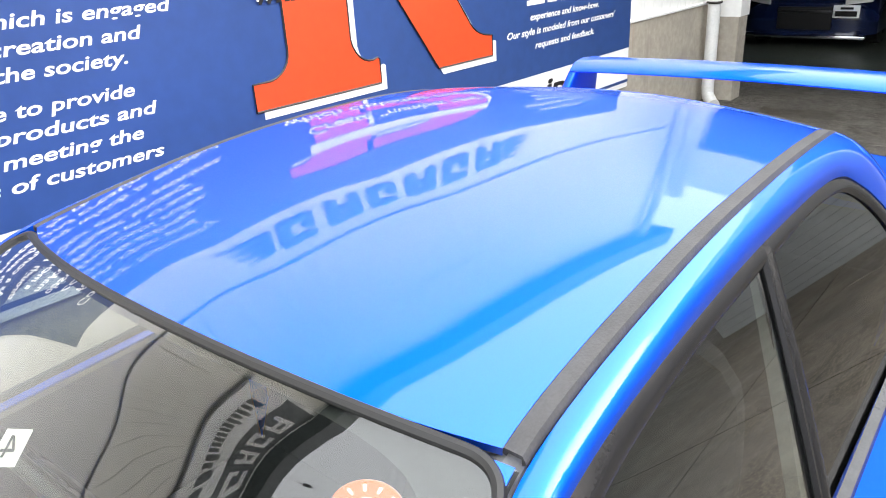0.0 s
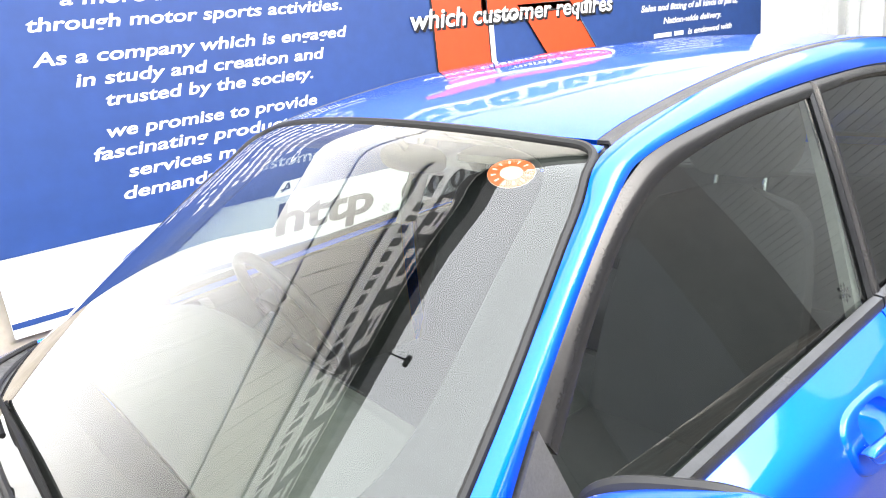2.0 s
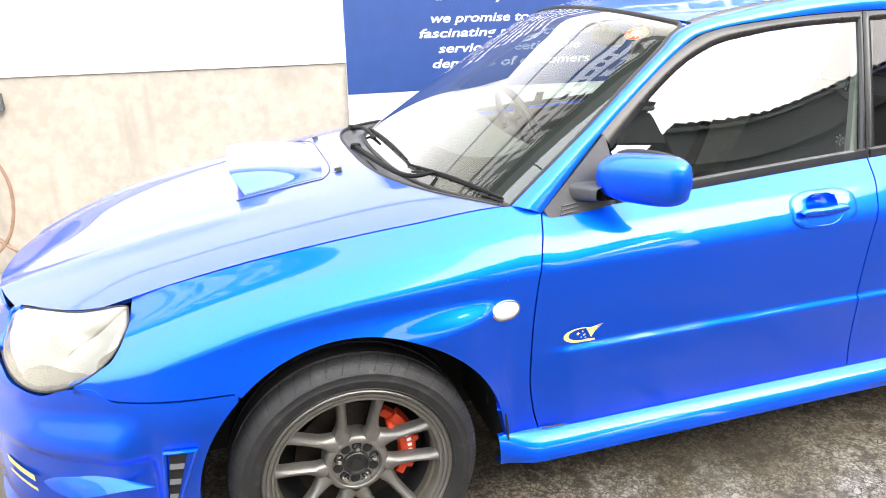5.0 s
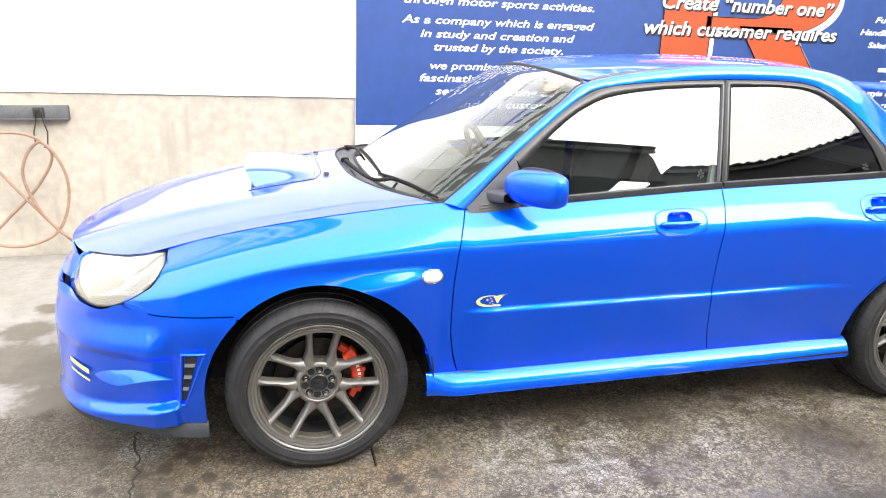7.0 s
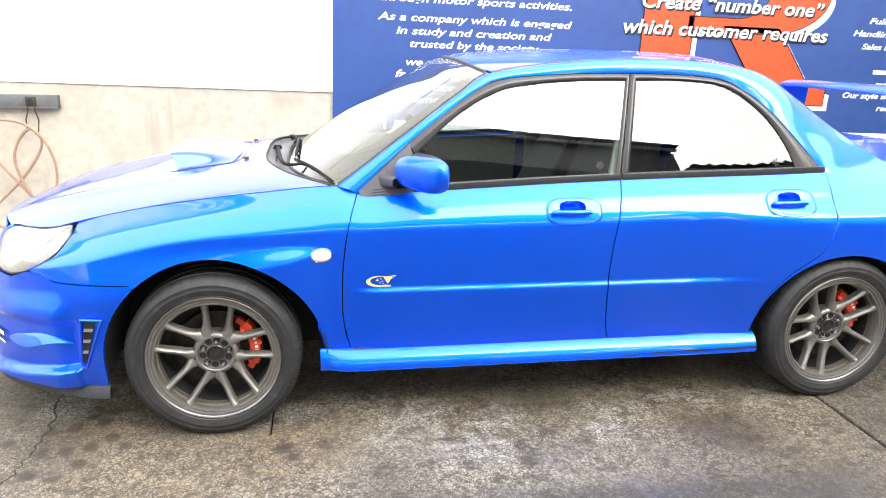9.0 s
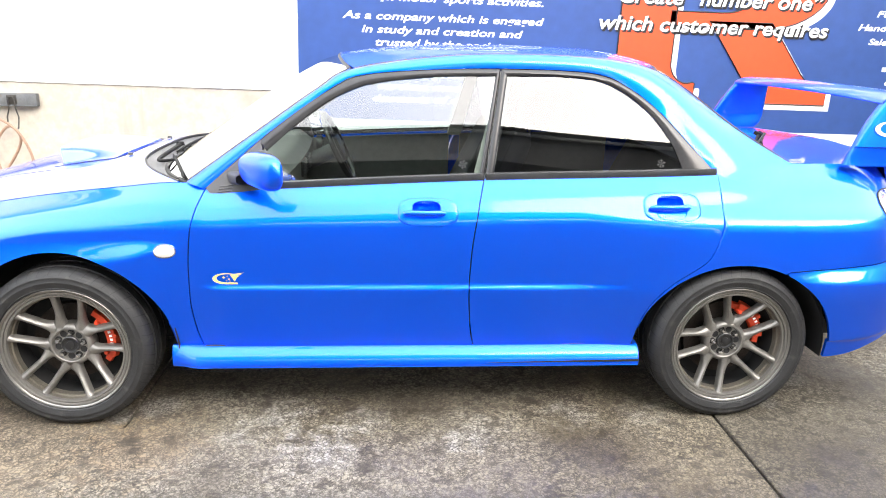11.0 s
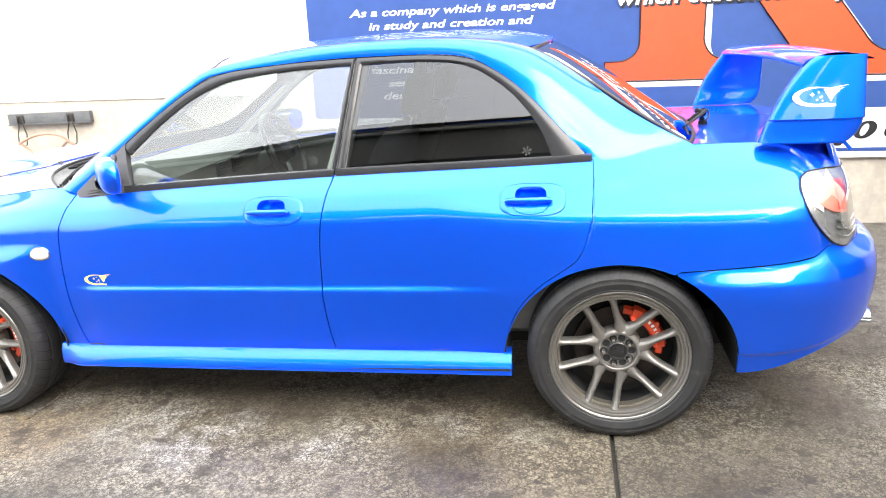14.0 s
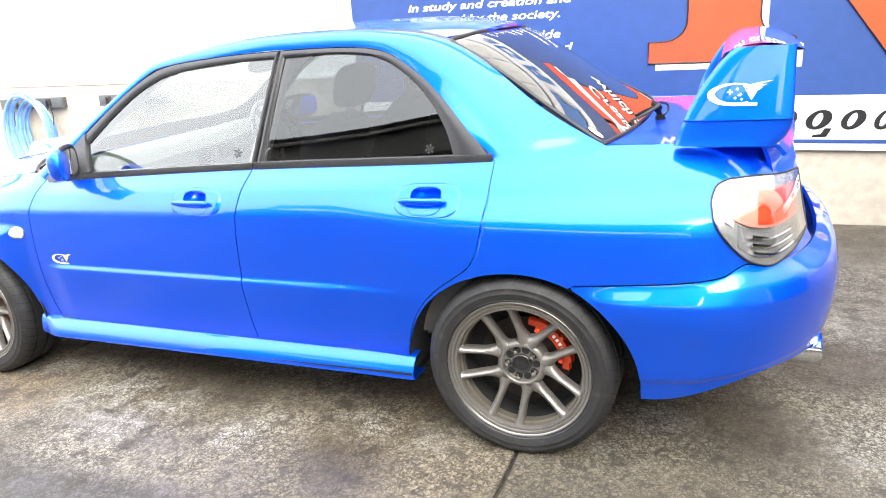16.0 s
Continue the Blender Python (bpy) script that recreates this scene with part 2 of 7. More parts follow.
def revolve(profile, segs=64, axis="y", centre=(0, 0, 0)):
    """A body of revolution about y through centre, from (radius, y) pairs."""
    verts, faces = [], []
    m = len(profile)
    for k in range(segs):
        w = 2 * math.pi * k / segs
        for r, y in profile:
            verts.append((centre[0] + r * math.cos(w), centre[1] + y, centre[2] + r * math.sin(w)))
    for k in range(segs):
        k2 = (k + 1) % segs
        for j in range(m - 1):
            faces.append([k * m + j, k2 * m + j, k2 * m + j + 1, k * m + j + 1])
    return verts, faces


def poly_slab(pts, y0, y1):
    """A flat plate in the x-z plane from an outline, between two depths (front at y0 < y1)."""
    n = len(pts)
    verts = [(x, y0, z) for x, z in pts] + [(x, y1, z) for x, z in pts]
    area = sum(pts[i][0] * pts[(i + 1) % n][1] - pts[(i + 1) % n][0] * pts[i][1] for i in range(n))
    front = list(range(n)) if area > 0 else list(range(n))[::-1]
    faces = [front, [n + i for i in front[::-1]]]
    faces += [[front[(i + 1) % n], front[i], front[i] + n, front[(i + 1) % n] + n] for i in range(n)]
    return verts, faces


def type_mesh(text, slant, weight):
    """The flat outline mesh of a text, and its points."""
    cu = bpy.data.curves.new("type", "FONT")
    cu.body, cu.shear, cu.offset, cu.extrude, cu.resolution_u = text, slant, weight, 0.0, 4
    ob = new("type", cu)
    me = bpy.data.meshes.new_from_object(ob.evaluated_get(bpy.context.evaluated_depsgraph_get()))
    bpy.data.objects.remove(ob)
    bpy.data.curves.remove(cu)
    return me, np.array([v.co[:] for v in me.vertices])


def lettering(name, text, x0, x1, z0, height, y, mat, parent, slant=0.22, weight=0.012, label=""):
    """A line of writing on a wall that faces -y, from x0 to x1, its base line at z0; each word is a part."""
    me, co = type_mesh(text, slant, weight)
    lo = co[:, 0].min()
    sx, sz = (x1 - x0) / (co[:, 0].max() - lo), height / 0.73
    bpy.data.meshes.remove(me)
    words = text.split(" ")
    for k, word in enumerate(words):
        whole, end = type_mesh(" ".join(words[: k + 1]), slant, weight)
        bpy.data.meshes.remove(whole)
        me, co = type_mesh(word, slant, weight)
        shift = end[:, 0].max() - co[:, 0].max()
        for v in me.vertices:
            v.co = ((v.co.x + shift - lo) * sx + x0, y, v.co.y * sz + z0)
        bm = bmesh.new()
        bm.from_mesh(me)
        bm.normal_update()
        bmesh.ops.reverse_faces(bm, faces=[f for f in bm.faces if f.normal.y > 0])
        bpy.data.meshes.remove(me)
        part(name, bm, mat, parent, label, smooth=False)


def lin(a, b, n):
    return [a + (b - a) * i / (n - 1) for i in range(n)]


# ---- the car's outer surface: half width over length and height (front axle at x = 0, rear axle at x = 2.54) ----
TOP_Z = curve((-0.85, 0.655), (-0.7, 0.705), (-0.5, 0.775), (-0.25, 0.833), (0.0, 0.874), (0.2, 0.90), (0.45, 0.925), (0.56, 0.90), (0.75, 0.912), (1.55, 0.95), (2.45, 0.975), (2.78, 1.003), (3.0, 1.003), (3.2, 0.992), (3.35, 0.968))
TOP_Y = curve((-0.85, 0.60), (-0.7, 0.615), (-0.5, 0.625), (-0.25, 0.645), (0.0, 0.668), (0.2, 0.690), (0.45, 0.716), (0.56, 0.742), (1.55, 0.728), (2.45, 0.708), (2.78, 0.630), (3.0, 0.612), (3.3, 0.60))
SHOULDER = curve((-0.85, 0.59), (-0.5, 0.665), (0.0, 0.755), (0.5, 0.775), (1.5, 0.79), (1.9, 0.800), (2.75, 0.812), (3.3, 0.824))
NOSE = curve((0.10, -0.955), (0.20, -0.965), (0.45, -0.957), (0.60, -0.935), (0.68, -0.905), (0.78, -0.85))
TAIL = curve((0.25, 3.44), (0.35, 3.48), (0.52, 3.505), (0.62, 3.49), (0.68, 3.42), (0.80, 3.385), (0.92, 3.365), (1.02, 3.33))
FLARE_F = curve((-0.62, 0.0), (-0.35, 1.0), (0.25, 1.0), (0.42, 0.0))
FLARE_R = curve((1.92, 0.0), (2.48, 1.0), (2.8, 1.0), (3.30, 0.55))


def half_width(x, z):
    zt, yt, zs = TOP_Z(x), TOP_Y(x), SHOULDER(x)
    zt = max(zt, zs + 0.03)
    rear = step((x - 1.9) / 0.9)
    ys = 0.829 - 0.020 * rear
    zm = zs + (0.55 - 0.05 * rear) * (zt - zs)
    ym = yt + (0.66 - 0.10 * rear) * (ys - yt)
    knots = [(0.10, 0.74), (0.20, 0.775), (0.31, 0.800), (0.45, 0.813), (0.55, 0.822), (zs, ys), (zm, ym), (zt, yt)]
    y = curve(*knots)(z) if z <= zt else yt - (z - zt) * 0.6
    y += 0.032 * FLARE_F(x) * step((0.738 - z) / (0.050 + 0.15 * min(max((0.34 - x) / 0.6, 0.0), 1.0))) + 0.032 * FLARE_R(x) * step((0.880 - z) / 0.105)
    y += 0.010 * step((0.566 - z) / 0.018) * step((x - 0.5) / 0.1) * step((2.2 - x) / 0.4)
    if x < -0.30:
        u = min((-0.30 - x) / (-0.30 - NOSE(z)), 1)
        y *= (1 - u**2.4) ** (1 / 2.4)
    if x > 2.95:
        u = min((x - 2.95) / (TAIL(z) - 2.95), 1)
        y *= (1 - u**2.6) ** (1 / 2.6)
    return y


def flank(x, z, proud=0.0):
    return (x, -half_width(x, z) - proud, z)


def arch_f(x):
    return 0.31 + 0.382 * math.sqrt(max(1 - (x / (0.378 if x < 0 else 0.398)) ** 2, 0))


def arch_r(x):
    return 0.31 + 0.340 * math.sqrt(max(1 - ((x - 2.54) / 0.385) ** 2, 0))


GAP_1 = curve((0.31, 0.500), (0.39, 0.478), (0.50, 0.466), (0.60, 0.468), (0.75, 0.482), (0.83, 0.500), (0.93, 0.538))
GAP_2 = curve((0.31, 1.524), (0.40, 1.508), (0.54, 1.500), (0.69, 1.506), (0.86, 1.530), (0.96, 1.556))
GAP_3 = curve((0.31, 2.146), (0.42, 2.172), (0.51, 2.218), (0.58, 2.285), (0.63, 2.355), (0.67, 2.405), (0.74, 2.434), (0.86, 2.454), (0.98, 2.460))
GAP_3_INV = curve((2.146, 0.31), (2.172, 0.42), (2.218, 0.51), (2.285, 0.58), (2.355, 0.63), (2.405, 0.67), (2.434, 0.74), (2.454, 0.86), (2.460, 0.98))
SEAM_F = curve((-0.92, 0.60), (-0.86, 0.620), (-0.814, 0.628), (-0.767, 0.617), (-0.70, 0.611), (-0.62, 0.640), (-0.57, 0.646), (-0.52, 0.617), (-0.40, 0.611), (-0.25, 0.605))
SEAM_R = curve((2.72, 0.622), (3.02, 0.647), (3.14, 0.662), (3.20, 0.690), (3.26, 0.675), (3.40, 0.67))
G = 0.0022

car = thing("car", "glossy blue four-door sports sedan with bronze wheels on worn concrete", "car")


def slab(x_left, x_right, z_low, z_top, us, vs, hole=None, thick=0.014):
    """A body panel between two side lines x(z) and two lines z(x), laid on the car's flank."""

    def at(u, v):
        z = 0.6
        for _ in range(16):
            x = x_left(z) + u * (x_right(z) - x_left(z))
            lo = z_low(x)
            z = 0.45 * z + 0.55 * (lo + v * (z_top(x) - lo))
        return flank(x, z)

    h = None
    if hole:
        def h(u, v):
            p = at(u, v)
            return hole(p[0], p[2])
    return sheet(at, us, vs, (0, -1, 0), thick, h)


VS = lin(0, 0.70, 40) + lin(0.715, 1, 18)

# front wings
fx = lin(-0.53, -0.26, 30) + [-0.378 * math.cos(a) for a in lin(radians(49), radians(88), 30)] + [0.398 * math.sin(a) for a in lin(0.02, radians(89.5), 50)] + lin(0.41, 0.49, 6)
fu = [(x + 0.53) / 1.02 for x in fx]


def wing_low(x):
    return SEAM_F(x) + G if x < -0.258 else (arch_f(x) if x < 0.3975 else 0.245)


WING_L = curve((0.57, -0.495), (0.617, -0.530), (0.638, -0.575), (0.649, -0.612), (0.668, -0.574), (0.698, -0.515), (0.738, -0.485), (0.757, -0.477), (0.78, -0.474))
wing = slab(WING_L, lambda z: GAP_1(z) - G, wing_low, lambda x: TOP_Z(x), fu, VS)
pair("front_wing", wing, PAINT, car)


# doors, with openings behind the handles
def handle_hole(cx, cz):
    return lambda x, z: ((x - cx) / 0.098) ** 4 + ((z - cz) / 0.037) ** 4 < 1


DOOR_VF = sorted(set([round(v, 4) for v in lin(0, 0.34, 8) + lin(0.345, 0.45, 12) + lin(0.46, 0.72, 8) + lin(0.735, 0.96, 26) + [1.0]]))
d1 = slab(lambda z: GAP_1(z) + G, lambda z: GAP_2(z) - G, lambda x: 0.312, lambda x: TOP_Z(x), lin(0, 0.68, 26) + lin(0.69, 0.94, 28) + lin(0.95, 1, 4), DOOR_VF, handle_hole(1.342, 0.842))
d2 = slab(lambda z: GAP_2(z) + G, lambda z: GAP_3(z) - G, lambda x: 0.312, lambda x: TOP_Z(x), lin(0, 0.60, 24) + lin(0.61, 0.95, 34) + lin(0.96, 1, 4), DOOR_VF, handle_hole(2.256, 0.865))
front_doors = pair("front_door", d1, PAINT, car)
rear_doors = pair("rear_door", d2, PAINT, car)

# rear quarters
qx = [2.54 - 0.385 * math.cos(a) for a in lin(radians(13), radians(77), 24)] + lin(2.4545, 2.462, 4) + [2.54 - 0.385 * math.cos(a) for a in lin(radians(79.5), radians(150), 22)] + lin(2.89, 3.30, 22)
qx = sorted(qx)


def quarter_low(x):
    return arch_r(x) if x < 2.722 else SEAM_R(x) + G


def quarter_top(x):
    return GAP_3_INV(x) - 0.002 if x < 2.4575 else TOP_Z(x)


quarter = sheet(lambda u, v: flank(u, quarter_low(u) + v * max(quarter_top(u) - quarter_low(u), 0.004)), qx, VS, (0, -1, 0), 0.014)
tail_corner = sheet(lambda u, v: (lambda z: flank(3.30 + (2.95 + (TAIL(z) - 2.95) * 0.93 - 3.30) * u, z))(0.672 + v * (0.990 - 0.672)), lin(0, 1, 12), lin(0, 1, 16), (0.5, -0.8, 0), 0.014)
pair("rear_quarter", joined(quarter, tail_corner), PAINT, car)


# bumpers
LEDGE_TOP = curve((-0.93, 0.250), (-0.863, 0.256), (-0.785, 0.268), (-0.663, 0.280), (-0.552, 0.297), (-0.458, 0.302))
LEDGE_LOW = curve((-0.93, 0.205), (-0.863, 0.212), (-0.785, 0.222), (-0.663, 0.244), (-0.552, 0.268), (-0.458, 0.282))


def front_bumper_at(u, v):
    z = 0.4
    for _ in range(6):
        edge = -0.378 * math.sqrt(max(1 - ((z - 0.31) / 0.382) ** 2, 0)) if z > 0.31 else -0.378
        edge = min(edge, -0.259)
        tip = NOSE(z)
        x = edge + (tip - edge) * math.sin(u * math.pi / 2)
        z = 0.215 + v * (SEAM_F(x) - G - 0.215)
    s = 0.032 * step((0.595 + 0.06 * min(0, x + 0.5) - z) / 0.10) * step((-0.45 - x) / 0.10)
    inner = step((-0.452 - x) / 0.02)
    s -= 0.020 * inner * step((0.480 - z) / 0.03) * (1 - 0.6 * step((-0.70 - x) / 0.15))
    zt, zb = LEDGE_TOP(x), LEDGE_LOW(x)
    s += 0.040 * inner * step((zt - z) / (zt - zb))
    return flank(x, z, s)


bumper_f = sheet(front_bumper_at, lin(0, 0.5, 70) + lin(0.51, 1, 36), lin(0, 1, 84), (-0.7, -0.7, 0), 0.014)
skin("front_bumper", joined(bumper_f, mirrored(bumper_f)), PAINT, car)


LIPBLACK = material("scuffed_lip_plastic", (0.013, 0.0145, 0.019), 0.55, var=0.3, scale=14, bump=0.1)


def lip_at(u, v):
    edge = -0.372
    tip = NOSE(0.2) - 0.012
    x = edge + (tip - edge) * math.sin(u * math.pi / 2)
    w = v * 4
    z = (0.218, 0.203, 0.168, 0.158, 0.168)[int(min(w, 4))]
    push = (-0.004, 0.012, 0.020, 0.0, -0.06)[int(min(w, 4))]
    p = flank(x, 0.2)
    return (x - push * 0.6 * u, p[1] - push * (1 - 0.6 * u), z)


lip = sheet(lip_at, lin(0, 1, 40), [0, 0.25, 0.5, 0.75, 1], (-0.6, -0.7, 0), 0)
skin("front_lip", joined(lip, mirrored(lip)), LIPBLACK, car, "scuffed dark grey plastic front lip spoiler", 60)


def rear_bumper_at(u, v):
    z = 0.45
    for _ in range(6):
        edge = 2.54 + 0.385 * math.sqrt(max(1 - ((z - 0.31) / 0.340) ** 2, 0)) if z > 0.31 else 2.925
        edge = max(edge, 2.722)
        tip = TAIL(z)
        x = edge + (tip - edge) * math.sin(u * math.pi / 2)
        lo = 0.265 + 0.10 * step((x - 2.93) / 0.4)
        z = lo + v * (SEAM_R(x) - G - lo)
    s = 0.028 * min(max((SEAM_R(x) - 0.006 - z) / (SEAM_R(x) - 0.592), 0.0), 1.0) * step((x - 2.70) / 0.20) - 0.014 * step((0.345 + 0.05 * step((x - 3.0) / 0.4) - z) / 0.012)
    return flank(x, z, s)


bumper_r = sheet(rear_bumper_at, lin(0, 1, 56), lin(0, 1, 44), (0.7, -0.7, 0), 0.014)
skin("rear_bumper", joined(bumper_r, mirrored(bumper_r)), PAINT, car)


# side skirts
def skirt_at(u, v):
    x = 0.382 + u * (2.172 - 0.382)
    drop = 0.0
    prof = ((-0.03, 0.318), (0.002, 0.316), (0.012, 0.311), (0.030, 0.297), (0.042, 0.280), (0.049, 0.262), (0.050, 0.250), (0.044, 0.243), (0.045, 0.240), (0.030, 0.234), (-0.06, 0.231))
    k = v * (len(prof) - 1)
    i = min(int(k), len(prof) - 2)
    y = prof[i][0] + (prof[i + 1][0] - prof[i][0]) * (k - i)
    z = prof[i][1] + (prof[i + 1][1] - prof[i][1]) * (k - i)
    if u < 0.06:
        y *= 0.35 + 0.65 * step(u / 0.06)
        z += 0.0
    return (x, -(0.803 + y), z + drop)


skirt = sheet(skirt_at, lin(0, 0.06, 6) + lin(0.09, 1, 24), lin(0, 1, 11), (0, -1, 0.2), 0.004)
skirts = pair("side_skirt", skirt, PAINT, car, "blue side skirt with a bright upper step")
sill = tube([(x, -0.8075, 0.3165) for x in lin(0.505, 2.150, 30)], 0.0026, 5)
# flat dark strip on the skirt, in place of the shade in a slot
slot = sheet(lambda u, v: (1.56 + 0.61 * u, -0.8545 - 0.0008 * math.sin(math.pi * v), 0.258 + 0.006 * u + (v - 0.5) * 0.010 * u ** 0.6), lin(0, 1, 16), lin(0, 1, 4), (0, -1, 0), 0)
for k in (0, 1):
    skin("sill_gap", mirrored(sill) if k else sill, SEAL, skirts[k])
    skin("slot_shade_strip", mirrored(slot) if k else slot, SEAL, skirts[k], "dark strip for the shade of a slot, wider towards the rear")


# ---- bonnet ----
HOOD_C = curve((-0.88, 0.722), (-0.75, 0.778), (-0.6, 0.825), (-0.3, 0.888), (0.0, 0.935), (0.22, 0.962), (0.42, 0.975))


HOOD_Y = curve((-0.90, 0.36), (-0.783, 0.405), (-0.689, 0.497), (-0.603, 0.572), (-0.535, 0.612), (-0.45, 0.640), (-0.3, 0.70), (0.5, 0.9))


def hood_span(x):
    return TOP_Y(x) * (1 - max(0, (-0.45 - x) / 0.45) ** 2 * 0.35) - 0.004


def hood_edge(x):
    return min(hood_span(x), HOOD_Y(x))


def hood_z(x, y):
    t = min(abs(y) / hood_span(x), 1)
    ridge = 0.009 * math.exp(-((t - 0.62) / 0.055) ** 2) * step((0.1 - x) / 0.5)
    return HOOD_C(x) - (HOOD_C(x) - TOP_Z(x) - 0.002) * t**3.4 + ridge


def hood_at(u, v):
    back = 0.165 + 0.265 * abs(v) ** 3.5
    front = -0.885 + 0.10 * abs(v) ** 3
    x = back + (front - back) * u
    y = v * hood_edge(x)
    return (x, y, hood_z(x, y))


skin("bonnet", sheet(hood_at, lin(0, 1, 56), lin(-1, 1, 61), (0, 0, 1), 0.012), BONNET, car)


# ---- cabin top ----
def glass_y(z):
    return 0.722 - 0.36 * (z - 0.945) - 0.10 * (z - 0.945) ** 2


FRAME = spline([(0.525, 0.905), (0.737, 1.092), (0.988, 1.270), (1.115, 1.318), (1.40, 1.341), (1.70, 1.347), (1.985, 1.336), (2.117, 1.286), (2.237, 1.198), (2.355, 1.076), (2.452, 0.972)])
RAIL = spline([(0.455, 0.716, 0.926), (0.70, 0.655, 1.100), (0.93, 0.583, 1.262), (1.060, 0.545, 1.335), (1.40, 0.537, 1.386), (1.72, 0.535, 1.399), (2.03, 0.530, 1.387), (2.24, 0.518, 1.347), (2.42, 0.528, 1.243), (2.60, 0.565, 1.120), (2.79, 0.630, 1.004)])


def cant_at(u, v):
    x, z = FRAME(u)
    a = np.array((x, -glass_y(z) - 0.004, z))
    r = RAIL(u)
    b = np.array((r[0], -r[1], r[2]))
    d = b - a
    t = RAIL(min(u + 0.01, 1)) - RAIL(max(u - 0.01, 0))
    n = np.cross(d, np.array((t[0], -t[1], t[2])))
    n /= np.linalg.norm(n) + 1e-9
    if n[1] > 0:
        n = -n
    swell = 0.20 * np.linalg.norm(d) * (1 - 0.55 * step((u - 0.72) / 0.28))
    p = a + d * v + n * swell * 4 * v * (1 - v) * 0.8
    k = step((u - 0.76) / 0.24) * (step(v / 0.25) + (1 - step(v / 0.25)) * step((u - 0.90) / 0.10))
    if k:
        # the foot of the rear pillar runs out along the quarter
        x = 2.4575 + (2.79 - 2.4575) * v
        z = TOP_Z(x) - 0.040 * max(math.sin(math.pi * v), 0) ** 0.7 + (1 - u)
        x -= (1 - u) * (1.0 + 0.9 * v)
        p = p + k * (np.array((x, -half_width(x, z) - 0.0003 - 0.02 * (1 - u), z)) - p)
    return p


cant = sheet(cant_at, lin(0, 1, 90), lin(0, 1, 14), (0, -0.7, 0.7), 0.01)
pair("cabin_pillar_rail", cant, PAINT, car)

ROOF_C = curve((0.96, 1.378), (1.10, 1.400), (1.40, 1.422), (1.73, 1.428), (2.03, 1.421), (2.22, 1.398), (2.34, 1.372))


def rail_at_x(x):
    lo, hi = 0.26, 0.74
    for _ in range(24):
        mid = (lo + hi) / 2
        lo, hi = (mid, hi) if RAIL(mid)[0] < x else (lo, mid)
    return RAIL((lo + hi) / 2)


def roof_at(u, v):
    x0 = 0.975 + 0.085 * abs(v) ** 2.2
    x1 = 2.325 - 0.085 * abs(v) ** 2.2
    x = x0 + (x1 - x0) * u
    r = rail_at_x(x)
    ye = r[1] - 0.030
    return (x, v * ye, ROOF_C(x) - (ROOF_C(x) - r[2] - 0.004) * abs(v) ** 2.1)


skin("roof", sheet(roof_at, lin(0, 1, 50), lin(-1, 1, 49), (0, 0, 1), 0.012), PAINT, car)
lining = sheet(lambda u, v: tuple(np.array(roof_at(u, v * 1.0)) - (0, 0, 0.035)), lin(0.02, 0.98, 20), lin(-1, 1, 17), (0, 0, 1), 0.006)
skin("roof_lining", lining, LINER, car)


def mould_at(u, v):
    x = 1.062 + u * (2.262 - 1.062)
    r = rail_at_x(x)
    w, z = ((-0.033, -0.004), (-0.030, 0.003), (-0.009, 0.003), (-0.004, -0.006))[int(round(v * 3))]
    return (x, -(r[1] + w), r[2] + z)


mould = sheet(mould_at, lin(0, 1, 40), [0, 1 / 3, 2 / 3, 1], (0, 0, 1), 0.006)
pair("roof_moulding", mould, MOULDING, car, "weathered grey rubber roof moulding")

# windscreen and rear window
WS_B = spline([(0.43 - 0.195 * (1 - abs(s) ** 3.2), 0.69 * s, 0.945 + 0.008 * (1 - abs(s) ** 3.2)) for s in lin(-1, 1, 15)])
WS_T = spline([(1.052 - 0.078 * (1 - (y / 0.528) ** 2), y, 1.330 + 0.045 * (1 - (y / 0.528) ** 2)) for y in (-0.528, -0.352, -0.176, 0.0, 0.176, 0.352, 0.528)])
RW_T = spline([(2.262, -0.490, 1.345), (2.305, -0.30, 1.362), (2.318, 0.0, 1.369), (2.305, 0.30, 1.362), (2.262, 0.490, 1.345)])
RW_B = spline([(2.775, -0.600, 1.008), (2.825, -0.36, 1.012), (2.845, 0.0, 1.014), (2.825, 0.36, 1.012), (2.775, 0.600, 1.008)])


def screen(low, high, swell, n):
    def at(u, v):
        a, b = low(u), high(u)
        p = a + (b - a) * v
        return p + np.array(n) * swell * 4 * v * (1 - v)
    return at


def fitted(low, high, swell, n, edge):
    """A screen whose side edges follow the pillars."""
    base = screen(low, high, 0.0, n)

    def at(u, v):
        e = edge(v)
        l, r = np.array((e[0], -e[1], e[2])), np.array(e)
        p = base(u, v) + (l - base(0, v)) * (1 - u) + (r - base(1, v)) * u
        return p + np.array(n) * swell * 4 * v * (1 - v) * (1 - (2 * u - 1) ** 2)

    return at


def pillar_edge(a, b):
    def e(v):
        r = RAIL(a + (b - a) * v)
        return np.array((r[0], r[1] - 0.010, r[2] - 0.004))
    return e


ws_at = fitted(WS_B, WS_T, 0.010, (-0.5, 0, 0.85), pillar_edge(0.0, 0.297))
rw_at = fitted(RW_B, RW_T, 0.012, (0.5, 0, 0.85), pillar_edge(0.992, 0.705))
windscreen = skin("windscreen", sheet(ws_at, lin(0, 1, 40), lin(0, 1, 24), (-0.4, 0, 0.8), 0), SCREEN, car)
rear_screen = skin("rear_window", sheet(rw_at, lin(0, 1, 40), lin(0, 1, 20), (0.4, 0, 0.8), 0), PRIVACY, car)
for o in (windscreen, rear_screen):
    o.visible_shadow = False


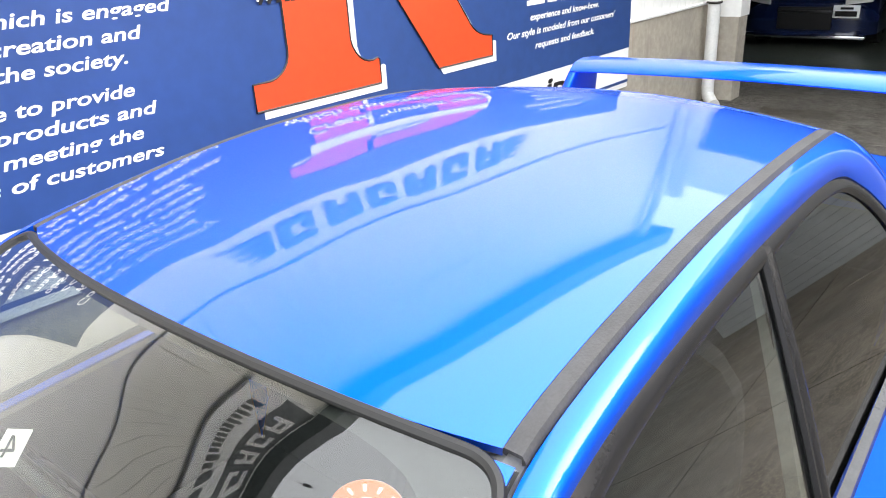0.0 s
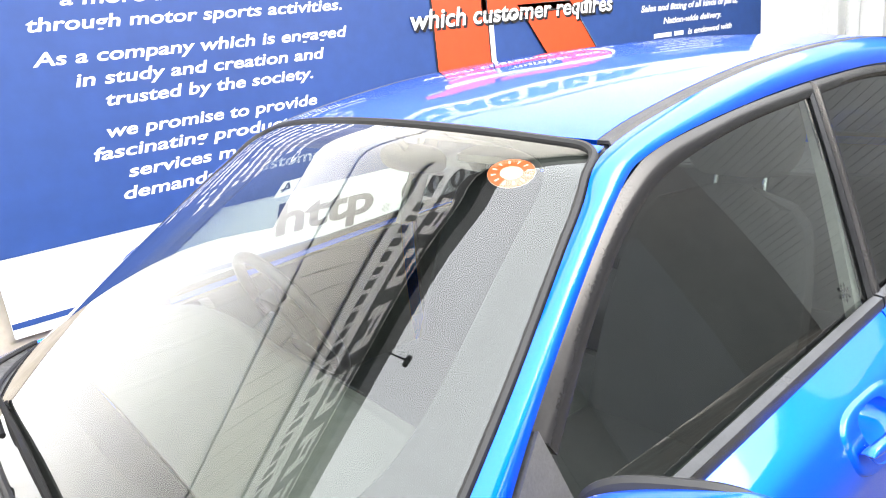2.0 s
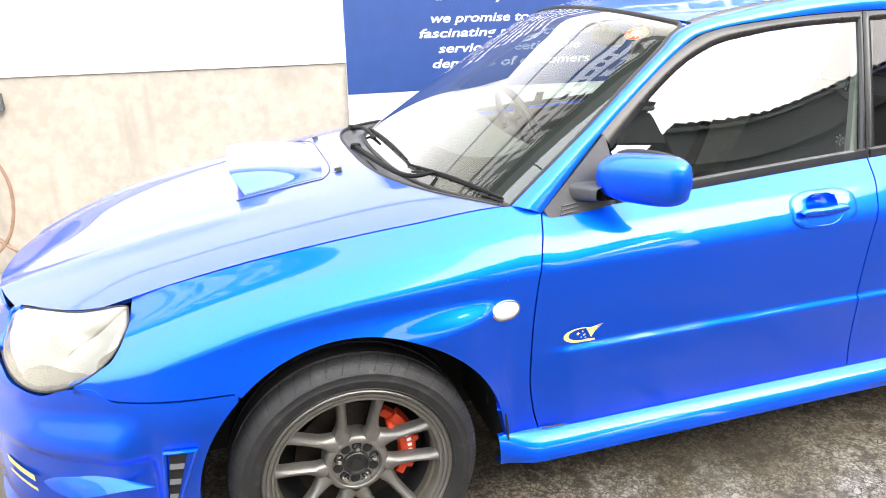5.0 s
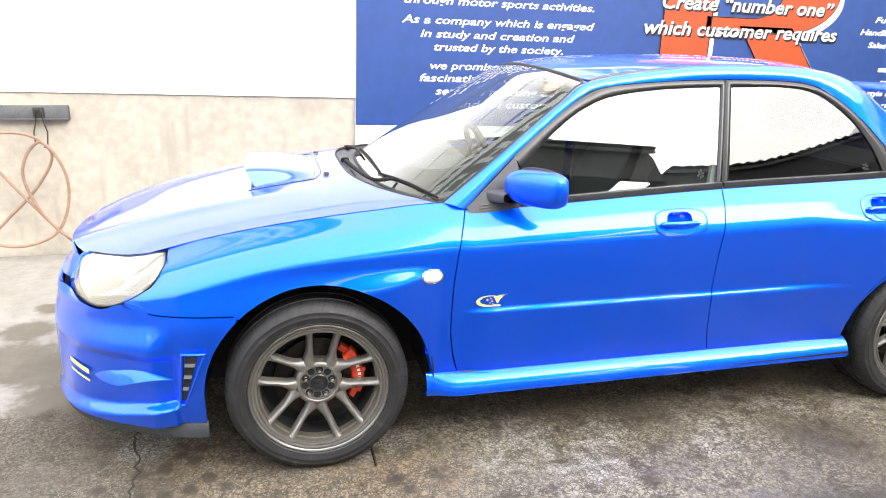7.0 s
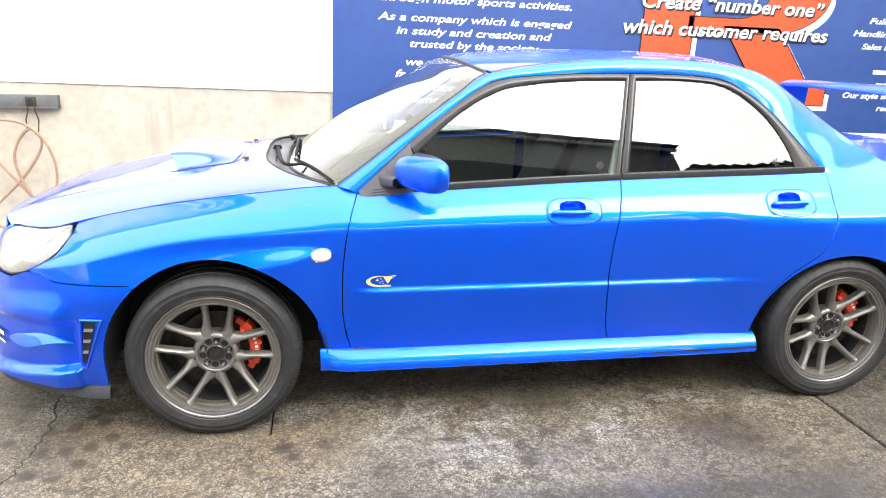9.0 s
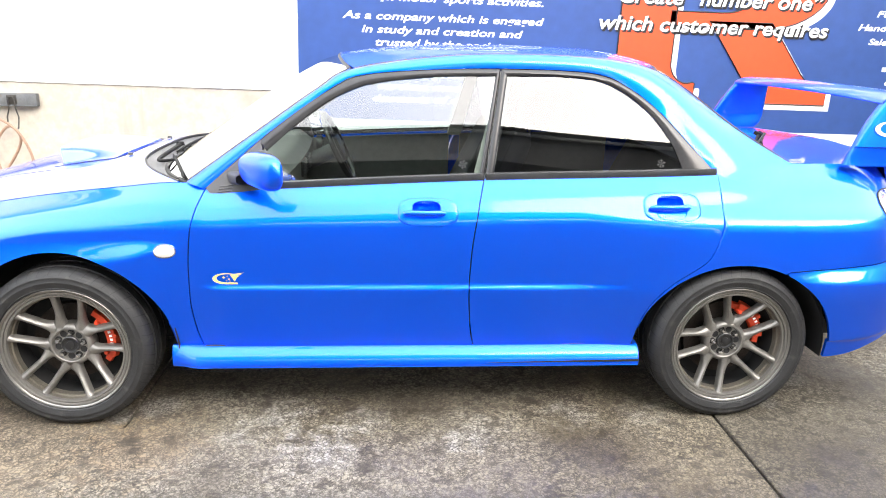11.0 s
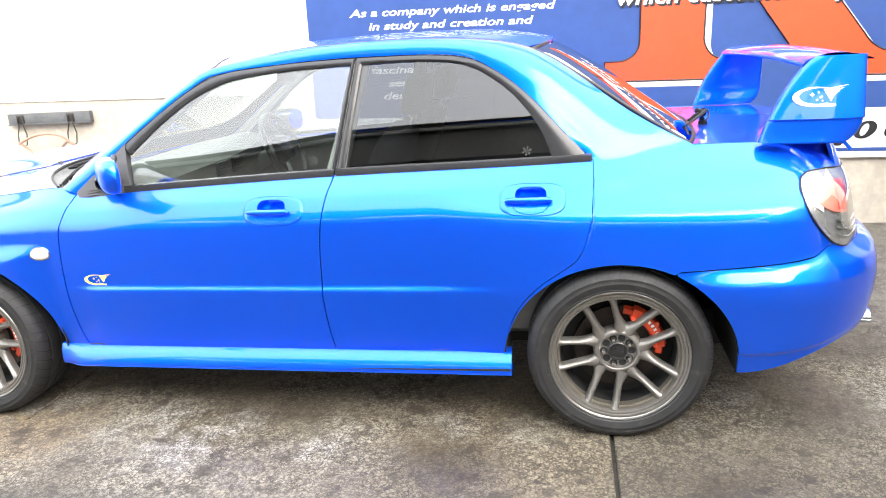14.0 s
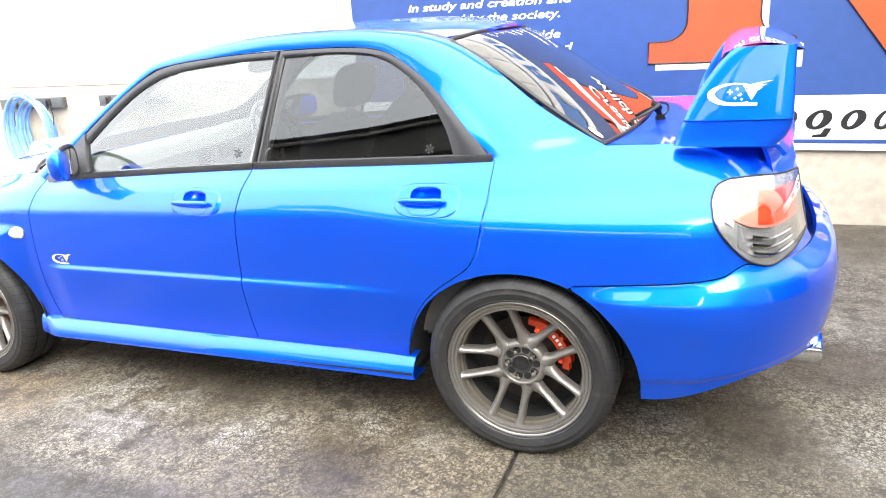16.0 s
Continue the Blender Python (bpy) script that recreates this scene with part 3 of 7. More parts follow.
def band(at, path, width, drop):
    """A painted border under a screen along its edges: path gives (u, v) outer and inner by 0..1."""
    def f(s, w):
        (u0, v0), (u1, v1) = path(s)
        p = np.array(at(u0 + (u1 - u0) * w, v0 + (v1 - v0) * w))
        return p + np.array(drop)
    return f


def ring(s, side, low, high):
    """Outer and inner border of a screen with rounded inner corners, once round."""
    w = s * 4
    k, t = int(min(w, 3.9999)), w - int(min(w, 3.9999))
    o = ((t, 0), (1, t), (1 - t, 1), (0, 1 - t))[k]
    a = 2 * math.pi * s
    cu, cv = o[0] * 2 - 1, o[1] * 2 - 1
    r = (abs(cu) ** 7 + abs(cv) ** 7) ** (1 / 7)
    iu, iv = cu / r, cv / r
    i = (0.5 + 0.5 * iu * (1 - 2 * side), low + (iv * 0.5 + 0.5) * (1 - low - high))
    return o, i


rs = sorted(set(lin(0, 1, 161)))
ws_border = sheet(band(ws_at, lambda s: ring(s, 0.060, 0.155, 0.022), 0, (0.004, 0, -0.006)), rs, [0, 0.5, 1], (0, 0, 1), 0)
skin("windscreen_border", ws_border, SEAL, car, "black enamel border of the windscreen", 80)
rw_border = sheet(band(rw_at, lambda s: ring(s, 0.04, 0.06, 0.05), 0, (-0.004, 0, -0.006)), rs, [0, 0.5, 1], (0, 0, 1), 0)
skin("rear_window_border", rw_border, SEAL, car, "black enamel border of the rear window", 80)


# rounded upper corners: the body metal fills what the glass leaves
CORNER_U, CORNER_V = 0.058, 0.085


def corner_arc(a, side):
    """A quarter turn at an upper corner, from the pillar (0) to the roof (1)."""
    u = 1 - CORNER_U * (1 - math.cos(a * math.pi / 2))
    v = 1 - CORNER_V * (1 - math.sin(a * math.pi / 2))
    return (u if side > 0 else 1 - u), v


def corner_fill(at, n, side):
    def f(a, w):
        u, v = corner_arc(a, side)
        c = 1.0 if side > 0 else 0.0
        return np.array(at(u + (c - u) * w, v + (1 - v) * w)) + np.array(n) * 0.004
    return sheet(f, lin(0, 1, 12), lin(0, 1, 4), n, 0.003)


for s in (-1, 1):
    skin("screen_corner", corner_fill(ws_at, (-0.5, 0, 0.85), s), PAINT, car)


def screen_seal(at, name):
    path = [at(u, 0) for u in lin(0, 1, 24)] + [at(1, v) for v in lin(0.03, 1 - CORNER_V, 16)]
    path += [at(*corner_arc(a, 1)) for a in lin(0.1, 0.9, 9)] + [at(u, 1) for u in lin(1 - CORNER_U, CORNER_U, 24)]
    path += [at(*corner_arc(a, -1)) for a in lin(0.9, 0.1, 9)] + [at(0, v) for v in lin(1 - CORNER_V, 0.03, 16)]
    skin(name, tube(path, 0.0075, 8, True), SEAL, car)


screen_seal(ws_at, "windscreen_seal")
screen_seal(rw_at, "rear_window_seal")

# side windows with black frames
GT_F = spline([(0.748, 1.040), (0.860, 1.137), (0.966, 1.213), (1.055, 1.258), (1.130, 1.282), (1.244, 1.299), (1.40, 1.312), (1.602, 1.318)])
OUT_F = spline([(0.722, 1.080), (0.838, 1.172), (0.945, 1.245), (1.038, 1.292), (1.125, 1.3195), (1.242, 1.331), (1.40, 1.3415), (1.622, 1.346)])
GT_R = spline([(1.646, 1.319), (1.871, 1.320), (2.035, 1.296), (2.177, 1.207), (2.275, 1.090), (2.322, 0.985)])
OUT_R = spline([(1.626, 1.346), (1.875, 1.343), (2.050, 1.318), (2.200, 1.232), (2.335, 1.100), (2.450, 0.974)])


def on_glass(p, proud=0.0):
    return (p[0], -glass_y(p[1]) - proud, p[1])


def strip(a, b, n, proud=0.006, thick=0.02, rows=4):
    return sheet(lambda s, w: on_glass(a(s) + (b(s) - a(s)) * w, proud * (1 - (2 * w - 1) ** 4)), lin(0, 1, n), lin(0, 1, rows), (0, -1, 0.3), thick)


def side_glass(left, right, top):
    """Glass under a top line, between two leaning side lines."""
    def f(s, w):
        p = top(s)
        zb = TOP_Z(min(max(p[0], 0.5), 2.4)) - 0.02
        base = np.array((left + (right - left) * s, zb))
        return on_glass(base + (p - base) * w, -0.004)
    return f


gf = sheet(side_glass(0.745, 1.536, GT_F), lin(0, 1, 30), lin(0, 1, 12), (0, -1, 0.3), 0)
gr = sheet(side_glass(1.588, 2.335, GT_R), lin(0, 1, 30), lin(0, 1, 12), (0, -1, 0.3), 0)
B1 = lambda s: np.array((1.602 - 0.068 * s, 1.318 - 0.372 * s))
B2 = lambda s: np.array((1.622 - 0.068 * s, 1.346 - 0.396 * s))
B3 = lambda s: np.array((1.626 - 0.067 * s, 1.346 - 0.392 * s))
B4 = lambda s: np.array((1.647 - 0.058 * s, 1.318 - 0.362 * s))
f_front = joined(strip(GT_F, OUT_F, 50), strip(B1, B2, 20))
f_rear = joined(strip(GT_R, OUT_R, 50), strip(B3, B4, 20))
for k in (0, 1):
    near = k == 0
    m = (lambda s: s) if near else mirrored
    o = skin("door_window", m(gf), GLASS, front_doors[k], "clear glass")
    o.visible_shadow = False
    o = skin("door_window", m(gr), PRIVACY, rear_doors[k], "smoked privacy glass")
    o.visible_shadow = False
    skin("window_frame", m(f_front), FRAMETRIM, front_doors[k], "satin black frame")
    skin("window_frame", m(f_rear), FRAMETRIM, rear_doors[k], "satin black frame")
    for door, a, b in ((front_doors[k], 0.735, 1.553), (rear_doors[k], 1.560, 2.452)):
        belt = sheet(lambda u, v: (u, -(TOP_Y(u) + (0.004, 0.007, 0.004, -0.012)[int(round(v * 3))]), TOP_Z(u) + (-0.006, 0.006, 0.02, 0.022)[int(round(v * 3))]), lin(a, b, 24), [0, 1 / 3, 2 / 3, 1], (0, -1, 0), 0.004)
        skin("belt_moulding", m(belt), BELT, door, "grey satin belt moulding")

ETCH = material("etched_glass_mark", (0.022, 0.024, 0.025), 0.6)


def glass_mark(x, z, r):
    """A six-armed mark of thin strokes, lying on the door glass."""
    verts, faces = [], []
    for k in range(6):
        a = math.pi * k / 3 + 0.3
        c, q = math.cos(a), math.sin(a)
        for r0, r1, w in ((0.15, 1.0, 0.07), (0.62, 0.78, 0.22)):
            n = len(verts)
            verts += [on_glass((x + r * (d * c - e * q), z + r * (d * q + e * c)), -0.0015) for d, e in ((r0, -w), (r1, -w), (r1, w), (r0, w))]
            faces.append((n, n + 1, n + 2, n + 3))
    return verts, faces


for k in (0, 1):
    for door, x, z in ((front_doors[k], 1.475, 1.000), (rear_doors[k], 2.235, 1.010)):
        mark = glass_mark(x, z, 0.017)
        skin("glass_mark", mirrored(mark) if k else mark, ETCH, door, "small etched star mark")

# boot lid
def boot_at(u, v):
    x0 = 2.86 - 0.075 * abs(v) ** 2.4
    x = x0 + u * (3.345 - 0.05 * abs(v) ** 2 - x0)
    y = v * 0.606
    return (x, y, 1.008 - 0.006 * abs(v) ** 2 + 0.012 * step(u) * (1 - abs(v)) - 0.03 * max(0, (u - 0.93) / 0.07) ** 2)


def boot_face_at(u, v):
    y = v * 0.555
    z = 0.985 - u * 0.30
    x = TAIL(z) - 0.018 - 0.085 * abs(v) ** 2.4
    return (x, y, z)


skin("boot_lid", joined(sheet(boot_at, lin(0, 1, 24), lin(-1, 1, 31), (0, 0, 1), 0.012), sheet(boot_face_at, lin(0, 1, 14), lin(-1, 1, 25), (1, 0, 0), 0.012)), PAINT, car)


# ---- setting ----
def worn_concrete():
    m = bpy.data.materials.new("worn_yard_concrete")
    m.use_nodes = True
    n, l = m.node_tree.nodes, m.node_tree.links
    p = n["Principled BSDF"]
    geo = n.new("ShaderNodeNewGeometry")

    def tex(kind, scale, **kw):
        t = n.new("ShaderNodeTex" + kind)
        t.inputs["Scale"].default_value = scale
        for k, v in kw.items():
            if k in t.inputs:
                t.inputs[k].default_value = v
        l.new(geo.outputs["Position"], t.inputs["Vector"])
        return t

    def ranged(sock, a, b, c, d):
        r = n.new("ShaderNodeMapRange")
        for i, v in enumerate((a, b, c, d)):
            r.inputs[i + 1].default_value = v
        l.new(sock, r.inputs[0])
        return r.outputs[0]

    def mix(fac, a, b, mode="MIX"):
        x = n.new("ShaderNodeMixRGB")
        x.blend_type = mode
        for s, v in zip(x.inputs, (fac, a, b)):
            if hasattr(v, "is_linked"):
                l.new(v, s)
            elif isinstance(v, tuple):
                s.default_value = (*v, 1)
            else:
                s.default_value = v
        return x.outputs[0]

    grain = tex("Noise", 70, Detail=6.0, Roughness=0.7)
    mottled = tex("Noise", 14, Detail=6.0, Roughness=0.65)
    fleck = tex("Noise", 11, Detail=7.0, Roughness=0.7)
    speck = tex("Noise", 38, Detail=8.0, Roughness=0.78)
    broad = tex("Noise", 1.3, Detail=4.0, Roughness=0.6)
    pale = tex("Noise", 2.6, Detail=6.0, Roughness=0.62)
    crack = tex("Voronoi", 58)
    fine_crack = tex("Voronoi", 95)
    fine_crack.feature = "DISTANCE_TO_EDGE"
    rough_at = n.new("ShaderNodeMixRGB")
    rough_at.inputs[0].default_value = 0.10
    l.new(geo.outputs["Position"], rough_at.inputs[1])
    l.new(fleck.outputs["Color"], rough_at.inputs[2])
    l.new(rough_at.outputs[0], crack.inputs["Vector"])
    l.new(rough_at.outputs[0], fine_crack.inputs["Vector"])
    crack.feature = "DISTANCE_TO_EDGE"
    def near(x, y, r0, r1):
        """1 within r0 of a place, 0 beyond r1, with a ragged edge."""
        d = n.new("ShaderNodeVectorMath")
        d.operation = "DISTANCE"
        d.inputs[1].default_value = (x, y, 0)
        l.new(geo.outputs["Position"], d.inputs[0])
        rag = n.new("ShaderNodeMath")
        rag.operation = "MULTIPLY_ADD"
        rag.inputs[1].default_value = (r1 - r0) * 3.2
        l.new(mottled.outputs[0], rag.inputs[0])
        l.new(d.outputs["Value"], rag.inputs[2])
        return ranged(rag.outputs[0], r0 + (r1 - r0) * 1.2, r1 + (r1 - r0) * 1.2, 1, 0)

    def both(a, b):
        x = n.new("ShaderNodeMath")
        x.operation = "MULTIPLY"
        l.new(a, x.inputs[0])
        l.new(b, x.inputs[1])
        return x.outputs[0]

    def patch(col, spots, color, strength, soft=(0.2, 1.9)):
        for x, y, r in spots:
            col = mix(ranged(near(x, y, r * soft[0], r * soft[1]), 0.0, 1.0, 0.0, strength), col, color)
        return col

    sep = n.new("ShaderNodeSeparateXYZ")
    l.new(geo.outputs["Position"], sep.inputs[0])
    # exposed aggregate: pale grains in dirty brown-grey mortar, browner in broad areas
    col = mix(ranged(speck.outputs[0], 0.40, 0.60, 0, 1), (0.29, 0.258, 0.198), (0.47, 0.432, 0.355))
    col = mix(ranged(broad.outputs[0], 0.46, 0.62, 0, 0.55), col, (0.15, 0.122, 0.082))
    # slate-grey trowelled strip further out in the yard
    wav = n.new("ShaderNodeMath")
    wav.operation = "MULTIPLY_ADD"
    wav.inputs[1].default_value = 0.28
    l.new(broad.outputs[0], wav.inputs[0])
    l.new(sep.outputs["Y"], wav.inputs[2])
    strip_at = both(ranged(wav.outputs[0], -1.25, -1.12, 0.9, 0.0), ranged(sep.outputs["X"], 1.7, 2.5, 1.0, 0.25))
    col = mix(strip_at, col, mix(ranged(speck.outputs[0], 0.42, 0.58, 0, 1), (0.040, 0.040, 0.042), (0.135, 0.134, 0.134)))
    # rusty bloom and darker soaked areas
    col = patch(col, ((-0.20, -0.98, 0.55), (0.30, -0.98, 0.30)), (0.27, 0.185, 0.105), 0.5, (0.7, 1.3))
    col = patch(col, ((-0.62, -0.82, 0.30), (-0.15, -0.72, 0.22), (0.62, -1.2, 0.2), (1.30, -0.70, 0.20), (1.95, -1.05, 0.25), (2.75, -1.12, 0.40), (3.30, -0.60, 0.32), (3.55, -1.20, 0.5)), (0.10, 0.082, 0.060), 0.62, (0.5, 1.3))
    # smooth pale concrete in front of the car and along the wall, with dark wet shapes
    wav2 = n.new("ShaderNodeMath")
    wav2.operation = "MULTIPLY_ADD"
    wav2.inputs[1].default_value = 0.45
    l.new(pale.outputs[0], wav2.inputs[0])
    l.new(sep.outputs["Y"], wav2.inputs[2])
    smooth_left = both(ranged(wav2.outputs[0], -0.02, 0.05, 0.0, 1.0), ranged(sep.outputs["X"], -1.0, -0.85, 1.0, 0.0))
    smooth_right = both(ranged(wav2.outputs[0], -0.05, 0.20, 0.0, 0.8), ranged(sep.outputs["X"], 3.0, 3.5, 0.0, 1.0))
    col = mix(smooth_left, col, mix(ranged(fleck.outputs[0], 0.40, 0.62, 0, 1), (0.41, 0.39, 0.366), (0.325, 0.307, 0.283)))
    col = mix(smooth_right, col, mix(ranged(fleck.outputs[0], 0.40, 0.62, 0, 1), (0.32, 0.305, 0.285), (0.20, 0.19, 0.175)))
    col = patch(col, ((-1.36, 0.70, 0.17), (-1.32, 0.32, 0.30), (-1.10, 0.20, 0.26), (-1.33, 1.02, 0.10), (-0.96, -0.12, 0.30), (-1.00, -0.55, 0.40), (-1.55, 0.30, 0.24), (-1.9, 1.3, 0.2), (3.75, 1.75, 0.5), (3.55, 0.05, 0.28), (4.4, 0.7, 0.4)), (0.16, 0.138, 0.108), 0.9, (0.75, 1.1))
    # pits and dark specks, thinner on the pale concrete
    keep = n.new("ShaderNodeMath")
    keep.operation = "SUBTRACT"
    keep.inputs[0].default_value = 1.0
    l.new(smooth_left, keep.inputs[1])
    col = mix(both(keep.outputs[0], ranged(fleck.outputs[0], 0.545, 0.595, 0.0, 0.75)), col, (0.075, 0.060, 0.045))
    col = mix(both(keep.outputs[0], ranged(grain.outputs[0], 0.56, 0.62, 0.0, 0.55)), col, (0.055, 0.046, 0.035))
    # lime bloom by the sill and the tyres
    col = patch(col, ((0.76, -0.79, 0.12), (0.62, -0.92, 0.07), (1.09, -0.83, 0.10), (1.54, -0.92, 0.15), (1.44, -0.99, 0.08), (1.93, -0.79, 0.11), (2.22, -0.82, 0.10), (3.62, 0.42, 0.14), (3.66, -0.50, 0.20), (0.95, -1.02, 0.14)), (0.56, 0.55, 0.53), 0.80)
    col = patch(col, ((0.27, -0.70, 0.075), (0.15, -0.77, 0.05), (2.97, -0.50, 0.10), (2.80, -0.72, 0.05), (-0.62, -0.56, 0.09)), (0.42, 0.405, 0.38), 0.8, (1.0, 1.6))
    col = patch(col, ((-0.60, -0.875, 0.02), (-0.525, -0.89, 0.02), (-0.446, -0.862, 0.02), (-0.487, -0.645, 0.02), (-0.449, -0.69, 0.02), (-0.625, -0.737, 0.02), (-0.54, -0.72, 0.02), (-0.324, -0.867, 0.02), (-0.39, -0.813, 0.02), (-0.454, -0.97, 0.02), (-0.51, -1.05, 0.02), (-0.60, -1.02, 0.02), (-0.745, -0.81, 0.02), (0.248, -0.95, 0.02), (0.28, -1.02, 0.02), (1.12, -1.15, 0.03)), (0.055, 0.042, 0.03), 0.85, (1.2, 2.3))
    # crackled surface
    lines = both(ranged(crack.outputs["Distance"], 0.08, 0.20, 1.0, 0.0), both(ranged(pale.outputs[0], 0.42, 0.64, 1.0, 0.7), ranged(speck.outputs[0], 0.42, 0.62, 1.0, 0.45)))
    hair = both(ranged(fine_crack.outputs["Distance"], 0.04, 0.10, 1.0, 0.0), ranged(mottled.outputs[0], 0.46, 0.56, 0.0, 0.9))
    col = mix(both(lines, keep.outputs[0]), col, (0.044, 0.035, 0.026))
    col = mix(both(hair, keep.outputs[0]), col, (0.060, 0.050, 0.038))
    col = mix(1.0, col, (0.61, 0.595, 0.565), "MULTIPLY")
    # slab by the rear wheel greyer and darker; browner darkening also grows from x = 0.95
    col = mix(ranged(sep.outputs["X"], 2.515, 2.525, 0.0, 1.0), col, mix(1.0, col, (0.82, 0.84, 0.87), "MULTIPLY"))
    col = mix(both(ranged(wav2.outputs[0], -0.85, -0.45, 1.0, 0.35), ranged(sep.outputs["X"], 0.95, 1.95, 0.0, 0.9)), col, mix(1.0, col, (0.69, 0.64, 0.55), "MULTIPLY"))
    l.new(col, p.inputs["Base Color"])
    l.new(ranged(broad.outputs[0], 0.42, 0.62, 0.85, 0.45), p.inputs["Roughness"])
    b = n.new("ShaderNodeBump")
    b.inputs["Strength"].default_value, b.inputs["Distance"].default_value = 0.5, 0.006
    l.new(mottled.outputs[0], b.inputs["Height"])
    l.new(b.outputs[0], p.inputs["Normal"])
    return m


YARD = worn_concrete()
JOINT = material("joint_dirt", (0.0252, 0.0216, 0.01728), 0.95, var=0.4, scale=20, bump=0.3)
CONCRETE = material("stained_wall_concrete", (0.372, 0.336, 0.279), 0.85, var=0.14, scale=2.2, bump=0.15, grime=(0.31, 0.281, 0.23), grime_at=0.60)


def add_drips(m, color):
    """Thin upright water stains over a material's colour."""
    n, l = m.node_tree.nodes, m.node_tree.links
    p = n["Principled BSDF"]
    old = p.inputs["Base Color"].links[0].from_socket
    co, mp = n.new("ShaderNodeTexCoord"), n.new("ShaderNodeMapping")
    mp.inputs["Scale"].default_value = (11.0, 11.0, 0.9)
    l.new(co.outputs["Object"], mp.inputs[0])
    streak, zone, ramp, many, mul, mix = (n.new("ShaderNode" + k) for k in ("TexNoise", "TexNoise", "MapRange", "MapRange", "Math", "MixRGB"))
    streak.inputs["Scale"].default_value, streak.inputs["Detail"].default_value = 1.0, 6
    zone.inputs["Scale"].default_value, zone.inputs["Detail"].default_value = 0.9, 3
    l.new(mp.outputs[0], streak.inputs["Vector"])
    l.new(co.outputs["Object"], zone.inputs["Vector"])
    ramp.inputs[1].default_value, ramp.inputs[2].default_value = 0.56, 0.68
    many.inputs[1].default_value, many.inputs[2].default_value = 0.45, 0.60
    mul.operation = "MULTIPLY"
    l.new(streak.outputs[0], ramp.inputs[0])
    l.new(zone.outputs[0], many.inputs[0])
    l.new(ramp.outputs[0], mul.inputs[0])
    l.new(many.outputs[0], mul.inputs[1])
    l.new(mul.outputs[0], mix.inputs[0])
    l.new(old, mix.inputs[1])
    mix.inputs[2].default_value = (*color, 1)
    l.new(mix.outputs[0], p.inputs["Base Color"])


add_drips(CONCRETE, (0.30, 0.27, 0.225))
SIDING = material("white_wall_siding", (0.82, 0.815, 0.79), 0.5, var=0.05, scale=1.5, bump=0.03)
NAVY = material("navy_banner_print", (0.0216, 0.05616, 0.1944), 0.42, var=0.10, scale=1.2)
ORANGE = material("orange_banner_print", (0.6192, 0.0612, 0.01584), 0.42, var=0.06, scale=2)
BWHITE = material("white_banner_print", (0.80, 0.80, 0.79), 0.45, var=0.03, scale=3)
INK = material("black_banner_print", (0.00864, 0.00864, 0.01008), 0.45)

WALL_Y = 2.10


def ground_z(x):
    return -0.02 * max(0.0, x - 4.9)


ground = tagged(link("ground", [(-400, -400, -0.015), (4.9, -400, -0.015), (4.9, 400, -0.015), (-400, 400, -0.015), (14, -400, -0.20), (14, 400, -0.20), (400, -400, -0.20), (400, 400, -0.20)], [(0, 1, 2, 3), (1, 4, 5, 2), (4, 6, 7, 5)], JOINT, None, "", False), "worn grey-brown concrete yard with dark joints", "ground", kind="structure")
JX = [-9.13, -6.80, -4.47, -2.14, 0.19, 2.52, 4.85, 7.18, 9.51, 11.84, 14.17]
JY = [-11.0, -7.2, -3.4, 2.10]
for i in range(len(JX) - 1):
    for j in range(len(JY) - 1):
        bm = bmesh.new()
        g = 0.007
        x0, x1, y0, y1 = JX[i] + (0.003 if i == 4 else g), JX[i + 1] - (0.003 if i == 3 else g), JY[j] + g, JY[j + 1] - g
        vs = [bm.verts.new((x, y, ground_z(x) + z)) for z, d in ((-0.014, 0), (-0.004, 0), (0.0, 0.004)) for x, y in ((x0 + d, y0 + d), (x1 - d, y0 + d), (x1 - d, y1 - d), (x0 + d, y1 - d))]
        for k in range(2):
            for q in range(4):
                bm.faces.new((vs[4 * k + q], vs[4 * k + (q + 1) % 4], vs[4 * k + 4 + (q + 1) % 4], vs[4 * k + 4 + q]))
        bm.faces.new(vs[8:])
        part("slab", bm, YARD, ground, smooth=False)

part("joint_fill", box_bm(0.178, 0.202, -3.39, -0.86, -0.012, 0.0006), YARD, ground, smooth=False)
rng = random.Random(12)
cv, y, x = [], -0.30, -0.69
while y > -2.2:
    x = -0.66 + 0.03 * math.sin(y * 6.0) + rng.uniform(-0.012, 0.012)
    w = rng.uniform(0.002, 0.0055)
    cv += [(x - w, y, 0.0012), (x + w, y, 0.0012)]
    y -= rng.uniform(0.015, 0.04)
link("crack", cv, [(i, i + 1, i + 3, i + 2) for i in range(0, len(cv) - 2, 2)], JOINT, ground, "jagged crack in the concrete", False)

# wall behind the car: concrete plinth, siding above, all falling slightly to the right
wall = tagged(thing("wall_north", "concrete plinth wall with white ribbed metal siding above", "wall", kind="structure"), kind="structure")
wall.rotation_euler = (0, radians(1.0), 0)
LEDGE = 1.062


def walled(name, bm, mat, label="", smooth=False):
    return part(name, bm, mat, wall, label, smooth)


walled("plinth", box_bm(-14, 8.35, WALL_Y, WALL_Y + 0.22, -0.3, LEDGE, 0.004), CONCRETE)
walled("flashing", box_bm(-14, 8.35, WALL_Y - 0.012, WALL_Y + 0.05, LEDGE, LEDGE + 0.022, 0.003), SIDING)
SIDE_TOP = 3.22


